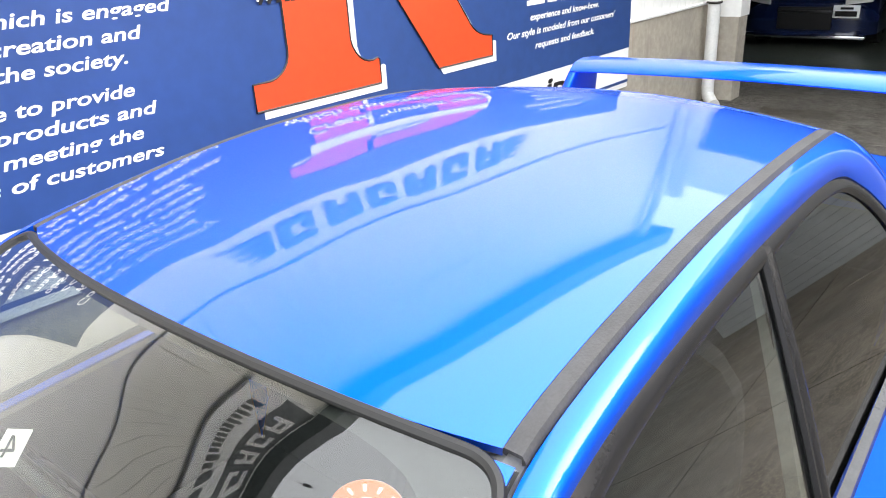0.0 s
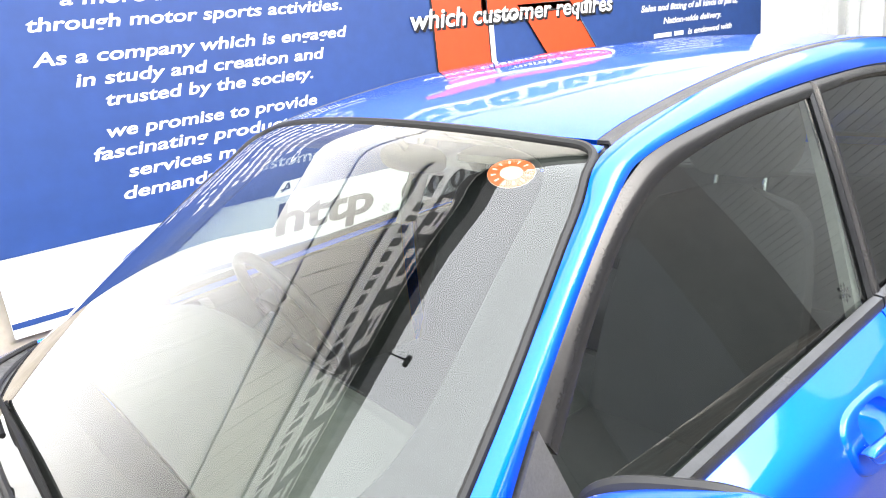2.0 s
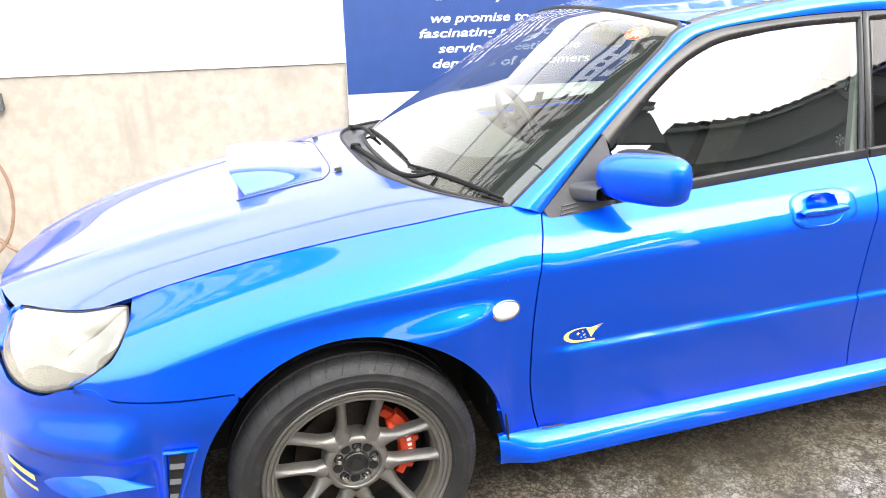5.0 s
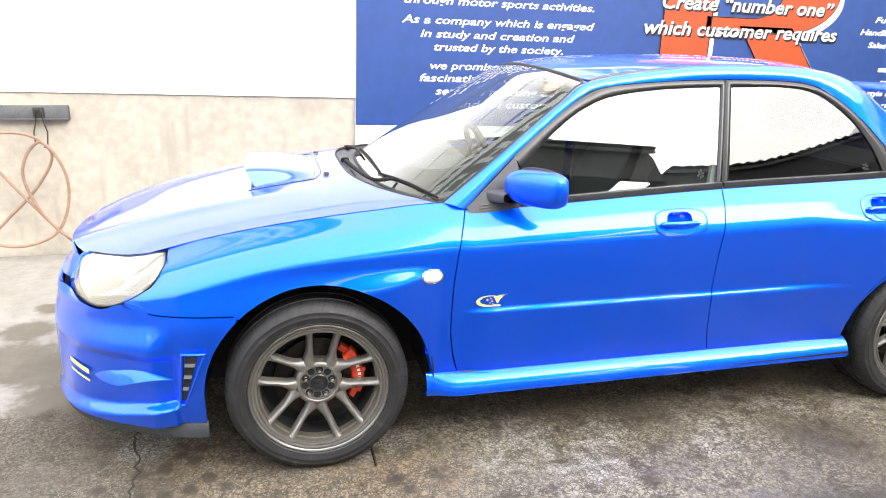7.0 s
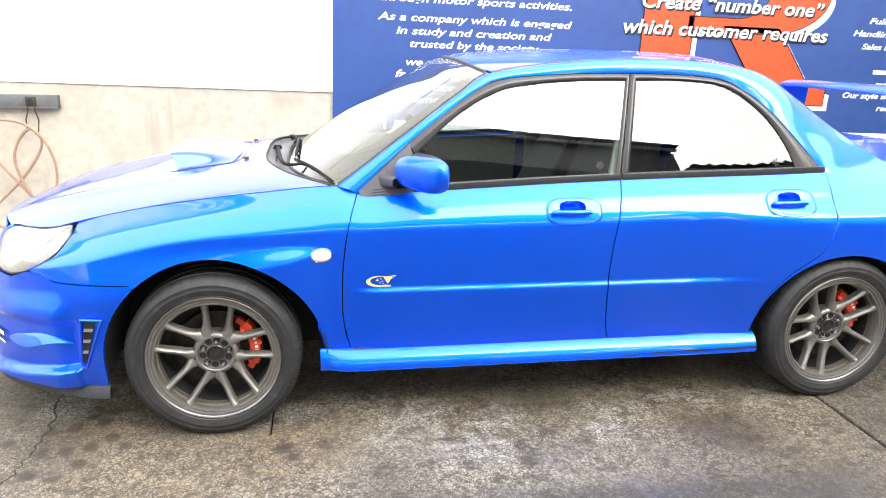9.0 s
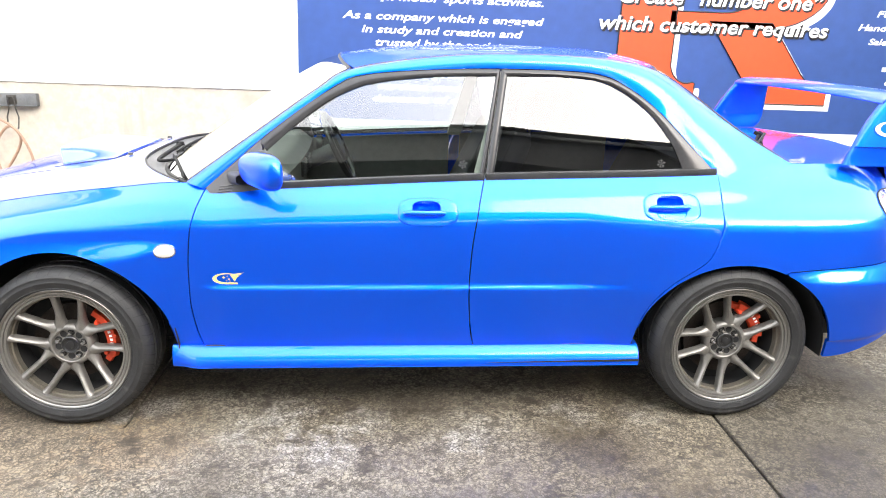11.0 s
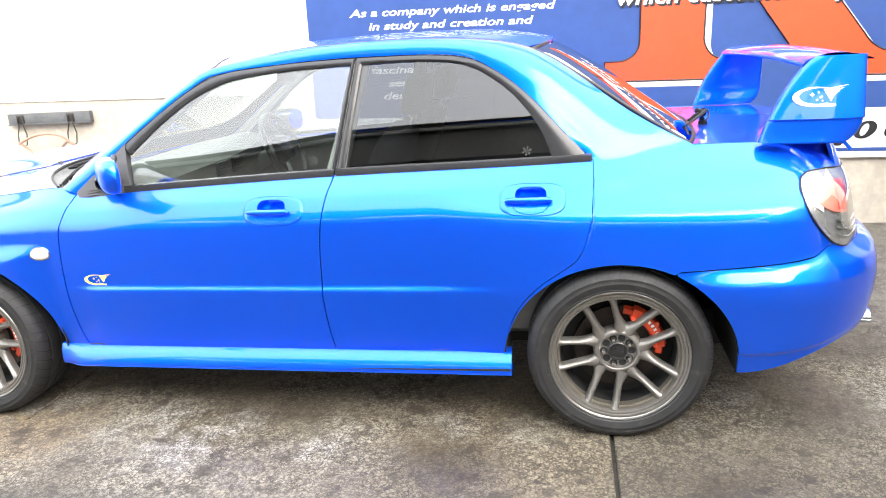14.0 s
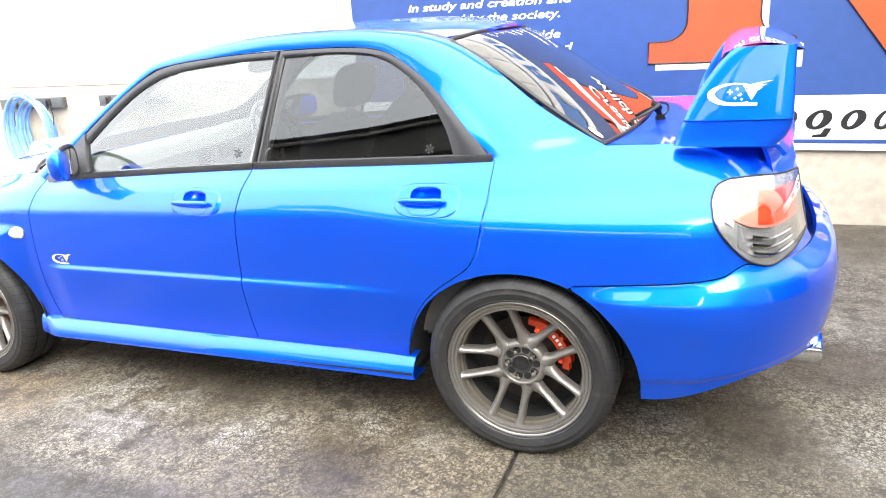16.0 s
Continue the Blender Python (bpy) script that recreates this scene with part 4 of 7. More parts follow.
def siding(x0, x1, z0, z1, name):
    verts, faces = [], []
    x = x0
    prof = []
    while x < x1:
        prof += [(x, 0.012), (x + 0.130, 0.012), (x + 0.142, 0.0095), (x + 0.160, 0.0095), (x + 0.172, 0.012)]
        x += 0.18
    prof.append((x1, 0.012))
    for px, d in prof:
        verts += [(px, WALL_Y + 0.02 + d - 0.012, z0), (px, WALL_Y + 0.02 + d - 0.012, z1)]
    for i in range(len(prof) - 1):
        faces.append((2 * i, 2 * i + 2, 2 * i + 3, 2 * i + 1))
    return link(name, verts, faces, SIDING, wall, "white ribbed sheet-metal siding", False)


siding(-14, 8.35, LEDGE + 0.02, SIDE_TOP, "siding")
walled("siding_back", box_bm(-14, 8.35, WALL_Y + 0.04, WALL_Y + 0.2, LEDGE, SIDE_TOP), SIDING)

# printed banner board
banner = thing("banner", "navy blue printed board with white italic writing and an orange monogram", "sign", at=(0.505, 2.07, 0.866))
banner.rotation_euler = (0, radians(1.0), 0)
BW, BT = 5.98, 1.68


def plate(name, x0, x1, z0, z1, y0, mat, label="", depth=0.004):
    return part(name, box_bm(x0, x1, y0, y0 + depth, z0, z1), mat, banner, label, smooth=False)


part("board", box_bm(0, BW, 0, 0.03, -0.335, BT, 0.002), BWHITE, banner, smooth=False)
plate("blue_field", 0, BW, 0.0, BT, -0.003, NAVY)
plate("blue_line", 0, BW, -0.292, -0.268, -0.003, NAVY)
LEFT_LINES = [
    ("Company Philosophy", 0.52, 1.60, 1.43), ("for an open and", 0.62, 1.50, 1.313), ("corporate activity", 0.58, 1.52, 1.220), ("observing social rules.", 0.50, 1.60, 1.127),
    ("make efforts to create", 0.48, 1.60, 1.034), ("a more affluent society", 0.47, 1.557, 0.941), ("through motor sports activities.", 0.33, 1.768, 0.848),
    ("As a company which is engaged", 0.318, 1.78, 0.717), ("in study and creation and", 0.455, 1.63, 0.624), ("trusted by the society.", 0.556, 1.545, 0.535),
    ("we promise to provide", 0.531, 1.546, 0.405), ("fascinating products and", 0.457, 1.63, 0.318), ("services meeting the", 0.577, 1.545, 0.226), ("demands of customers", 0.538, 1.62, 0.135)]
for s, a, b, z in LEFT_LINES:
    lettering("writing", s, a, b, z, 0.054, -0.0045, BWHITE, banner, weight=0.017)
RIGHT_LINES = [
    ("Handling all kinds of insurance work.", 4.17, 5.69, 0.778), ("Sales and fitting of all kinds of parts,", 4.27, 5.59, 0.678), ("Nation-wide delivery.", 4.54, 5.34, 0.580),
    ("is endowed with", 4.86, 5.50, 0.482), ("experience and know-how.", 4.46, 5.42, 0.384), ("Our style is modeled from our customers'", 4.18, 5.70, 0.286), ("requests and feedback.", 4.52, 5.36, 0.188)]
for s, a, b, z in RIGHT_LINES:
    lettering("writing", s, a, b, z, 0.046, -0.0045, BWHITE, banner, weight=0.020)
plate("name_bar", 4.42, 4.64, 0.484, 0.516, -0.0045, BWHITE)
plate("name_bar", 4.68, 4.80, 0.484, 0.516, -0.0045, BWHITE)
lettering("writing", "Full painting", 4.295, 4.84, 0.878, 0.046, -0.0045, BWHITE, banner, weight=0.020)
wrng = random.Random(7)
for z, a, b in ((0.878, 4.90, 5.56), (0.978, 4.56, 5.30), (1.078, 4.46, 5.42), (1.178, 4.52, 5.34), (1.278, 4.40, 5.46), (1.378, 4.60, 5.26)):
    while a < b - 0.06:
        w = min(wrng.uniform(0.09, 0.22), b - a)
        plate("writing_bar", a, a + w, z + 0.002, z + 0.032, -0.0075, BWHITE)
        a += w + 0.032

# monogram: stem, feet, leg and bowl, with a white offset edge and a dark outline
def arc(cx, cz, rx, rz, a0, a1, n):
    return [(cx + rx * math.cos(radians(a)), cz + rz * math.sin(radians(a))) for a in lin(a0, a1, n)]


stem = [(2.117, 0.214), (2.963, 0.214), (2.963, 0.345)] + arc(2.90, 0.50, 0.14, 0.155, -70, -170, 8) + [(2.762, 1.30), (2.762, 1.375), (2.12, 1.375), (2.12, 1.25)] + arc(2.21, 1.12, 0.135, 0.12, 90, 0, 6) + [(2.345, 0.50)] + arc(2.20, 0.47, 0.145, 0.125, 0, -80, 7) + [(2.117, 0.345)]
leg = [(3.02, 0.80), (3.46, 0.214), (4.005, 0.214), (4.005, 0.345)] + arc(3.98, 0.60, 0.26, 0.25, -95, -150, 7) + [(3.50, 0.80)]
bowl = [(2.72, 1.375), (3.35, 1.375)] + arc(3.35, 1.06, 0.56, 0.315, 88, -80, 20) + [(3.02, 0.76), (2.72, 0.76), (2.72, 0.86), (3.10, 0.86)] + arc(3.12, 1.06, 0.26, 0.20, -80, 80, 14)[:] + [(2.72, 1.26)]
for shape in (stem, leg, bowl):
    for dx, dz, y, mat, nm in ((0.045, -0.042, -0.0055, BWHITE, "monogram_edge"), (0.0, 0.0, -0.009, ORANGE, "monogram")):
        v, f = poly_slab([(x + dx, z + dz) for x, z in shape], y, y + 0.003)
        link(nm, v, f, mat, banner, "", False)
        if mat is ORANGE:
            cx, cz = np.mean(shape, axis=0)
            v, f = tube([(x, y + 0.001, z) for x, z in shape], 0.006, 4, True)
            link("monogram_outline", v, f, INK, banner, "", False)
for s, a, b, z, h in (("Create \u201cnumber one\u201d", 2.32, 3.86, 0.905, 0.105), ("which customer requires", 2.186, 3.935, 0.715, 0.105)):
    lettering("slogan_shade", s, a + 0.008, b + 0.014, z - 0.012, h, -0.0105, INK, banner, slant=0.18, weight=0.04)
    lettering("slogan", s, a, b, z, h, -0.0120, BWHITE, banner, slant=0.18, weight=0.018)
plate("name_bar", 2.30, 3.90, 1.10, 1.19, -0.0165, BWHITE)

# web address on the white foot strip, the trade name as plain blocks
lettering("address", "http", 1.19, 1.80, -0.20, 0.155, -0.004, INK, banner, slant=0.2, weight=0.03)
def slanted(cx, cz, rx, rz, lean=0.35, n=22):
    return [(cx + rx * math.cos(q) + lean * rz * math.sin(q), cz + rz * math.sin(q)) for q in lin(0, 2 * math.pi * (n - 1) / n, n)]


x, k = 1.98, 0
while x < 4.45:
    w = (0.165, 0.15, 0.125, 0.15, 0.165, 0.145)[k % 6]
    blob = link("name_block", *poly_slab(slanted(x + w / 2, -0.148, w * 0.42, 0.060), -0.004, 0.0), INK, banner, "black rounded block in place of a trade name", False)
    link("block_eye", *poly_slab(slanted(x + w / 2 - 0.006, -0.148, w * 0.14, 0.040), -0.0055, -0.004), BWHITE, blob, "", False)
    if k % 3 == 0:
        link("name_block", *poly_slab([(x + w * 0.72, -0.20), (x + w * 0.95, -0.20), (x + w * 0.80, -0.252), (x + w * 0.30, -0.256), (x + w * 0.35, -0.240), (x + w * 0.60, -0.235)], -0.004, 0.0), INK, banner, "", False)
    x += w + 0.028
    k += 1
lettering("address", ".jp", 4.55, 4.95, -0.20, 0.155, -0.004, INK, banner, slant=0.2, weight=0.03)


# ---- wheels ----
def build_wheel():
    """One wheel at the origin, its outer side towards -y."""
    w = new("wheel")
    w.empty_display_size = 0.1
    tyre = [(0.236, -0.095), (0.240, -0.106), (0.246, -0.1115), (0.2475, -0.1105), (0.255, -0.1132), (0.266, -0.1148), (0.2675, -0.1154), (0.2690, -0.1154), (0.271, -0.1146), (0.284, -0.1125), (0.2852, -0.1130), (0.2875, -0.1122), (0.289, -0.1112), (0.300, -0.104), (0.308, -0.094), (0.3135, -0.080), (0.3145, -0.062), (0.306, -0.060), (0.306, -0.052), (0.315, -0.050), (0.3155, -0.004), (0.307, -0.002), (0.307, 0.006), (0.3155, 0.008), (0.315, 0.054), (0.306, 0.056), (0.306, 0.064), (0.3145, 0.066), (0.311, 0.088), (0.300, 0.104), (0.270, 0.113), (0.236, 0.095)]
    bm = bmesh.new()
    v, f = revolve(tyre, 96)
    bv = [bm.verts.new(p) for p in v]
    for q in f:
        bm.faces.new([bv[i] for i in q])
    # slanted tread cuts on the shoulder
    plain, cuts = len(bm.faces), bm
    for k in range(48):
        a = 2 * math.pi * k / 48
        c, s = math.cos(a), math.sin(a)
        for da in (0.05,):
            line = [(0.3155, -0.062, 0.0), (0.3145, -0.080, 0.25), (0.309, -0.094, 0.5), (0.301, -0.1045, 0.75), (0.292, -0.110, 1.0)]
            last = None
            for r, y, q in line:
                aa = a + da * q
                cc, ss = math.cos(aa), math.sin(aa)
                t = Vector((-ss, 0, cc)) * 0.0022 * (1 - 0.6 * q)
                o = Vector(((r + 0.0008) * cc, y - 0.0008, (r + 0.0008) * ss))
                now = (cuts.verts.new(o - t), cuts.verts.new(o + t))
                if last:
                    cuts.faces.new((last[0], now[0], now[1], last[1]))
                last = now
    bmesh.ops.recalc_face_normals(bm, faces=bm.faces[:])
    tyre_ob = part("tyre", bm, RUBBER, w, "worn black low-profile tyre")
    tyre_ob.data.materials.append(DARK)
    for q in tyre_ob.data.polygons[plain:]:
        q.material_index = 1
    rim = [(0.238, -0.092), (0.241, -0.104), (0.236, -0.108), (0.2325, -0.1065), (0.2315, -0.1015), (0.2285, -0.1015), (0.2275, -0.1045), (0.2215, -0.1035), (0.2190, -0.098), (0.2160, -0.098), (0.2145, -0.1015), (0.2095, -0.100), (0.2075, -0.088)]
    rim_ob = link("rim", *revolve(rim, 80), BRONZE, w)
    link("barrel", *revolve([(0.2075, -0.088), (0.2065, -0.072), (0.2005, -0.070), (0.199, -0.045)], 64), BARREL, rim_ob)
    # inner barrel near-black: the shade behind the spokes is in its colour
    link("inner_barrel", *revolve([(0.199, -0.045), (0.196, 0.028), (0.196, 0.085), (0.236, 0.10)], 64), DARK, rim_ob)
    link("rim_lip", *revolve([(0.2305, -0.1055), (0.2325, -0.1078), (0.2375, -0.1092), (0.2415, -0.1045)], 80), LIPMETAL, w, "scuffed polished rim edge")
    # ten spokes in five forked pairs
    for k in range(10):
        pairn, sgn = k // 2, -1 if k % 2 == 0 else 1
        mid = radians(90 + 72 * pairn)
        bm = bmesh.new()
        rows = []
        for t in lin(0, 0.4, 9) + lin(0.5, 0.86, 4) + lin(0.9, 1, 3):
            r = 0.0655 + t * (0.211 - 0.0655)
            side = sgn * (0.0325 + 0.0180 * t)
            w_in = 0.0124 + 0.018 * max(0, 1 - t / 0.30) ** 2 + 0.009 * max(0, (t - 0.80) / 0.20) ** 2
            w_out = 0.0124 + 0.027 * max(0, 1 - t / 0.48) ** 2 + 0.009 * max(0, (t - 0.80) / 0.20) ** 2
            yo = -0.0612 - 0.0358 * t ** 1.5
            c, s = math.cos(mid), math.sin(mid)
            rad, tan = Vector((c, 0, s)), Vector((-s, 0, c)) * sgn
            base = rad * r + Vector((-s, 0, c)) * side
            rows.append([bm.verts.new(base + tan * (q * (w_in if q < 0 else w_out)) + Vector((0, y, 0))) for q, y in ((-1, yo + 0.034), (-0.93, yo + 0.013), (-0.66, yo + 0.005), (-0.22, yo), (0.22, yo), (0.66, yo + 0.005), (0.93, yo + 0.013), (1, yo + 0.034))])
        for i in range(len(rows) - 1):
            for j in range(8):
                bm.faces.new((rows[i][j], rows[i + 1][j], rows[i + 1][(j + 1) % 8], rows[i][(j + 1) % 8]))
        bmesh.ops.recalc_face_normals(bm, faces=bm.faces[:])
        part("spoke", bm, BRONZE, w)
    link("hub", *revolve([(0.0, -0.046), (0.0605, -0.046), (0.0625, -0.0485), (0.0640, -0.0585), (0.0665, -0.0605), (0.0715, -0.0605), (0.078, -0.0575), (0.083, -0.050), (0.084, -0.02), (0.084, 0.0)], 48), BRONZE, w)
    link("hub_bore", *revolve([(0.0345, -0.0495), (0.0340, -0.0560), (0.0315, -0.0580), (0.0285, -0.0575), (0.0250, -0.0515), (0.0150, -0.0515), (0.0135, -0.0550), (0.0, -0.0560)], 32), BLACK, w, "black hub centre")
    for k in range(10):
        a = radians(90 + 36 * k)
        c = (0.048 * math.cos(a), 0.0, 0.048 * math.sin(a))
        # dark disc in place of the shade in each nut hole
        link("nut_well", *revolve([(0.0, -0.0470), (0.0124, -0.0470), (0.0132, -0.0455)], 20, centre=c), DARK, w)
        if k % 2:
            continue
        link("wheel_nut", *revolve([(0.0, -0.0655), (0.0055, -0.0655), (0.0080, -0.0615), (0.0088, -0.045)], 6, centre=c), CHROME, w)
    link("brake_disc", *revolve([(0.07, 0.0), (0.09, -0.006), (0.150, -0.006), (0.150, 0.018), (0.07, 0.018)], 64), STEEL, w)
    # dark disc added across the barrel, in place of the shade behind the spokes
    link("barrel_shade_disc", *revolve([(0.0, 0.028), (0.196, 0.028)], 48), DARK, w)
    bm = bmesh.new()
    inner, outer = [], []
    for a in lin(radians(-16), radians(50), 12):
        c, s = math.cos(a), math.sin(a)
        inner.append([bm.verts.new((r * c, y, r * s)) for r, y in ((0.118, -0.010), (0.124, -0.026), (0.142, -0.036), (0.160, -0.034), (0.168, -0.010))])
    for i in range(len(inner) - 1):
        for j in range(4):
            bm.faces.new((inner[i][j], inner[i + 1][j], inner[i + 1][j + 1], inner[i][j + 1]))
    for e in (inner[0], inner[-1]):
        bm.faces.new(e)
    bmesh.ops.recalc_face_normals(bm, faces=bm.faces[:])
    cal = part("brake_caliper", bm, CALIPER, w, "red painted brake caliper")
    for k in range(5):
        bm = bmesh.new()
        a0 = radians(3 + 6.2 * k)
        a1, r = a0 + radians(3.6), 0.1405
        q = [bm.verts.new((rr * math.cos(a), -0.0372, rr * math.sin(a))) for a, rr in ((a0, r), (a1, r), (a1, r + 0.011), (a0, r + 0.011))]
        bm.faces.new(q)
        bmesh.ops.recalc_face_normals(bm, faces=bm.faces[:])
        part("maker_bar", bm, WHITE, cal, smooth=False)
    for a, r in ((-12, 0.128), (46, 0.128), (17, 0.163)):
        c = (r * math.cos(radians(a)), 0.0, r * math.sin(radians(a)))
        link("caliper_bolt", *revolve([(0.0, -0.043), (0.007, -0.043), (0.0095, -0.039), (0.0105, -0.020)], 12, centre=c), CALIPER, cal)
    for a0, a1 in ((50, 62), (-28, -16)):
        bm = bmesh.new()
        rows = [[bm.verts.new((r * math.cos(radians(a)), y, r * math.sin(radians(a)))) for r, y in ((0.126, -0.008), (0.129, -0.020), (0.150, -0.024), (0.156, -0.008))] for a in lin(a0, a1, 4)]
        for i in range(3):
            for j in range(3):
                bm.faces.new((rows[i][j], rows[i + 1][j], rows[i + 1][j + 1], rows[i][j + 1]))
        for e in (rows[0], rows[-1]):
            bm.faces.new(e)
        bmesh.ops.recalc_face_normals(bm, faces=bm.faces[:])
        part("caliper_lug", bm, CALIPER, cal)
    return w


wheel = build_wheel()
wheel.parent = car
wheel.location = (0, -0.735, 0.314)
wheel.rotation_euler = (0, radians(6), 0)
for x, y, rz, ry in ((2.54, -0.735, 0, -20), (0, 0.735, 180, 0), (2.54, 0.735, 180, 10)):
    o = copy_thing(wheel, pose(x, y, 0.314, 0, ry, rz))

# wheel housings and dark floor
for cx, rx, rz in ((0.01, 0.40, 0.392), (2.54, 0.393, 0.352)):
    liner = sheet(lambda u, v: (cx - rx * math.cos(u), -0.812 + v * 0.397, 0.305 + rz * math.sin(u)), lin(radians(-8), radians(188), 40), lin(0, 1, 4), (0, 0, 1), 0.004)
    back = sheet(lambda u, v: (cx - rx * math.cos(u) * v, -0.42, 0.305 + rz * math.sin(u) * v), lin(radians(-8), radians(188), 24), lin(0, 1, 3), (0, -1, 0), 0)
    pair("wheel_housing", joined(liner, back), DARK, car)
part("underbody", box_bm(-0.80, 3.30, -0.40, 0.40, 0.17, 0.34, 0.02), DARK, car)
part("floor_pan", box_bm(0.42, 2.14, -0.77, 0.77, 0.20, 0.34, 0.02), DARK, car)


# ---- car details ----
def superellipse(a, b, n, t):
    c, s = math.cos(t), math.sin(t)
    return a * math.copysign(abs(c) ** (2 / n), c), b * math.copysign(abs(s) ** (2 / n), s)


def handle_parts(cx, cz, door, flip):
    m = mirrored if flip else (lambda s: s)

    def dish(u, w):
        if w < 0.5:
            k = w / 0.5
            a = superellipse(0.114 - 0.010 * k, 0.049 - 0.003 * k, 3.2, u)
            proud = -0.001 + 0.006 * step(k)
            o = (0, 0)
        elif w < 0.72:
            k = (w - 0.5) / 0.22
            p, q = superellipse(0.104, 0.046, 3.2, u), superellipse(0.052, 0.027, 3.0, u)
            a = (p[0] + (q[0] - 0.006 - p[0]) * k, p[1] + (q[1] + 0.011 - p[1]) * k)
            proud = 0.005
        else:
            k = (w - 0.72) / 0.28
            q = superellipse(0.052 * (1 - k), 0.027 * (1 - k), 3.0, u)
            a = (q[0] - 0.006, q[1] + 0.011)
            proud = 0.004 - 0.052 * math.sqrt(max(1 - (1 - k) ** 3, 0))
        return flank(cx + a[0], cz + a[1], proud)

    skin("handle_dish", m(sheet(dish, lin(0, 2 * math.pi, 49), lin(0, 0.5, 5) + lin(0.55, 0.72, 3) + lin(0.74, 1, 9), (0, -1, 0), 0)), PAINT, door)

    def grip(u, v):
        x = cx - 0.092 + 0.158 * u
        w = 0.0105 * (1 - (2 * u - 1) ** 8) ** 0.5 + 0.0005
        p = flank(x, cz + 0.002)
        a = 2 * math.pi * v
        lift = 0.020 + 0.006 * math.sin(math.pi * u)
        return (x, p[1] - lift + 0.010 * math.cos(a), cz + 0.001 + w * math.sin(a))

    skin("handle_grip", m(sheet(grip, lin(0, 1, 22), lin(0, 1, 13), (0, 0, 0), 0)), PAINT, door)
    skin("key_pocket_lip", m(tube([flank(cx - 0.006 + superellipse(0.062, 0.043, 2.6, a)[0], cz + superellipse(0.062, 0.043, 2.6, a)[1], 0.003) for a in lin(math.pi, 2 * math.pi, 20)], 0.003, 5)), PAINT, door)


for k in (0, 1):
    handle_parts(1.342, 0.842, front_doors[k], k == 1)
    handle_parts(2.256, 0.865, rear_doors[k], k == 1)

# door mirrors, black sail panels
def mirror_shell(u, v):
    t = 2 * v - 1
    s = max(1 - abs(t) ** 3.2, 0) ** (1 / 3.2)
    a = 2 * math.pi * u
    c, q = superellipse(1, 1, 2.7, a)
    return (0.735 + 0.015 * t + s * c * (0.052 if c < 0 else 0.022), -0.890 - 0.116 * t, 1.005 + s * q * (0.058 + 0.004 * t))


def mirror_glass(u, v):
    a = 2 * math.pi * u
    c, q = superellipse(0.086 * v, 0.045 * v, 3, a)
    return (0.7585, -0.890 + c, 1.005 + q)


def turned(s, c, deg):
    a, b = math.cos(radians(deg)), math.sin(radians(deg))
    return [np.array((c[0] + (p[0] - c[0]) * a - (p[1] - c[1]) * b, c[1] + (p[0] - c[0]) * b + (p[1] - c[1]) * a, 1.005 + 1.08 * (p[2] - 1.005))) + MOVE for p in s[0]], s[1]


MC = (0.725, -0.885)
MOVE = np.array((0.022, 0.050, -0.012))
shell = sheet(mirror_shell, lin(0, 1, 41), lin(0, 1, 25), (0, 0, 0), 0)
rim_ring = tube([(0.749, -0.890 + superellipse(0.097, 0.054, 3, a)[0], 1.005 + superellipse(0.080, 0.054, 3, a)[1]) for a in lin(0, 2 * math.pi * 47 / 48, 48)], 0.0095, 8, True)
under = tube([(0.690 + 0.09 * t, -0.890 - 0.075 * math.sin(3 * t - 0.2), 0.951) for t in lin(0, 1, 10)], 0.007, 6)
arm = sheet(lambda u, v: (0.640 + 0.050 * v + superellipse(0.050 - 0.012 * v, 1, 4, u)[0], -0.705 - 0.085 * v, 0.945 + 0.006 * v + superellipse(1, 0.026 - 0.008 * v, 4, u)[1]), lin(0, 2 * math.pi, 33), lin(0, 1, 6), (0, 0, 0), 0)
sail = joined(
    sheet(lambda u, v: on_glass((np.array((0.532, 0.912)) + (np.array((0.727, 1.080)) - np.array((0.532, 0.912))) * u) * (1 - v) + (np.array((0.552, 0.884)) + (np.array((0.760, 0.900)) - np.array((0.552, 0.884))) * u) * v, 0.010), lin(0, 1, 10), lin(0, 1, 10), (0, -1, 0.2), 0.03))
glass_mat = material("mirror_glass", (0.85, 0.86, 0.87), 0.02, 1.0)
for k in (0, 1):
    m = mirrored if k else (lambda s: s)
    mir = skin("door_mirror", m(turned(shell, MC, 32)), PAINT, car, "body-coloured door mirror with black rim")
    skin("mirror_rim", m(turned(rim_ring, MC, 32)), SEAL, mir)
    skin("mirror_glass", m(turned(sheet(mirror_glass, lin(0, 1, 33), lin(0.02, 1, 4), (1, 0, 0), 0), MC, 32)), glass_mat, mir)
    skin("mirror_arm", m(arm), GREY_PLASTIC, mir)
    sp = skin("sail_panel", m(sail), GREY_PLASTIC, front_doors[k], "matt grey plastic sail panel")
    for q in range(3):
        skin("sail_rib", m(tube([on_glass((0.575 + 0.004 * q + 0.05 * t, 0.898 + 0.010 * q + 0.006 * t), 0.0115) for t in lin(0, 1, 4)], 0.0022, 5)), GREY_PLASTIC, sp)

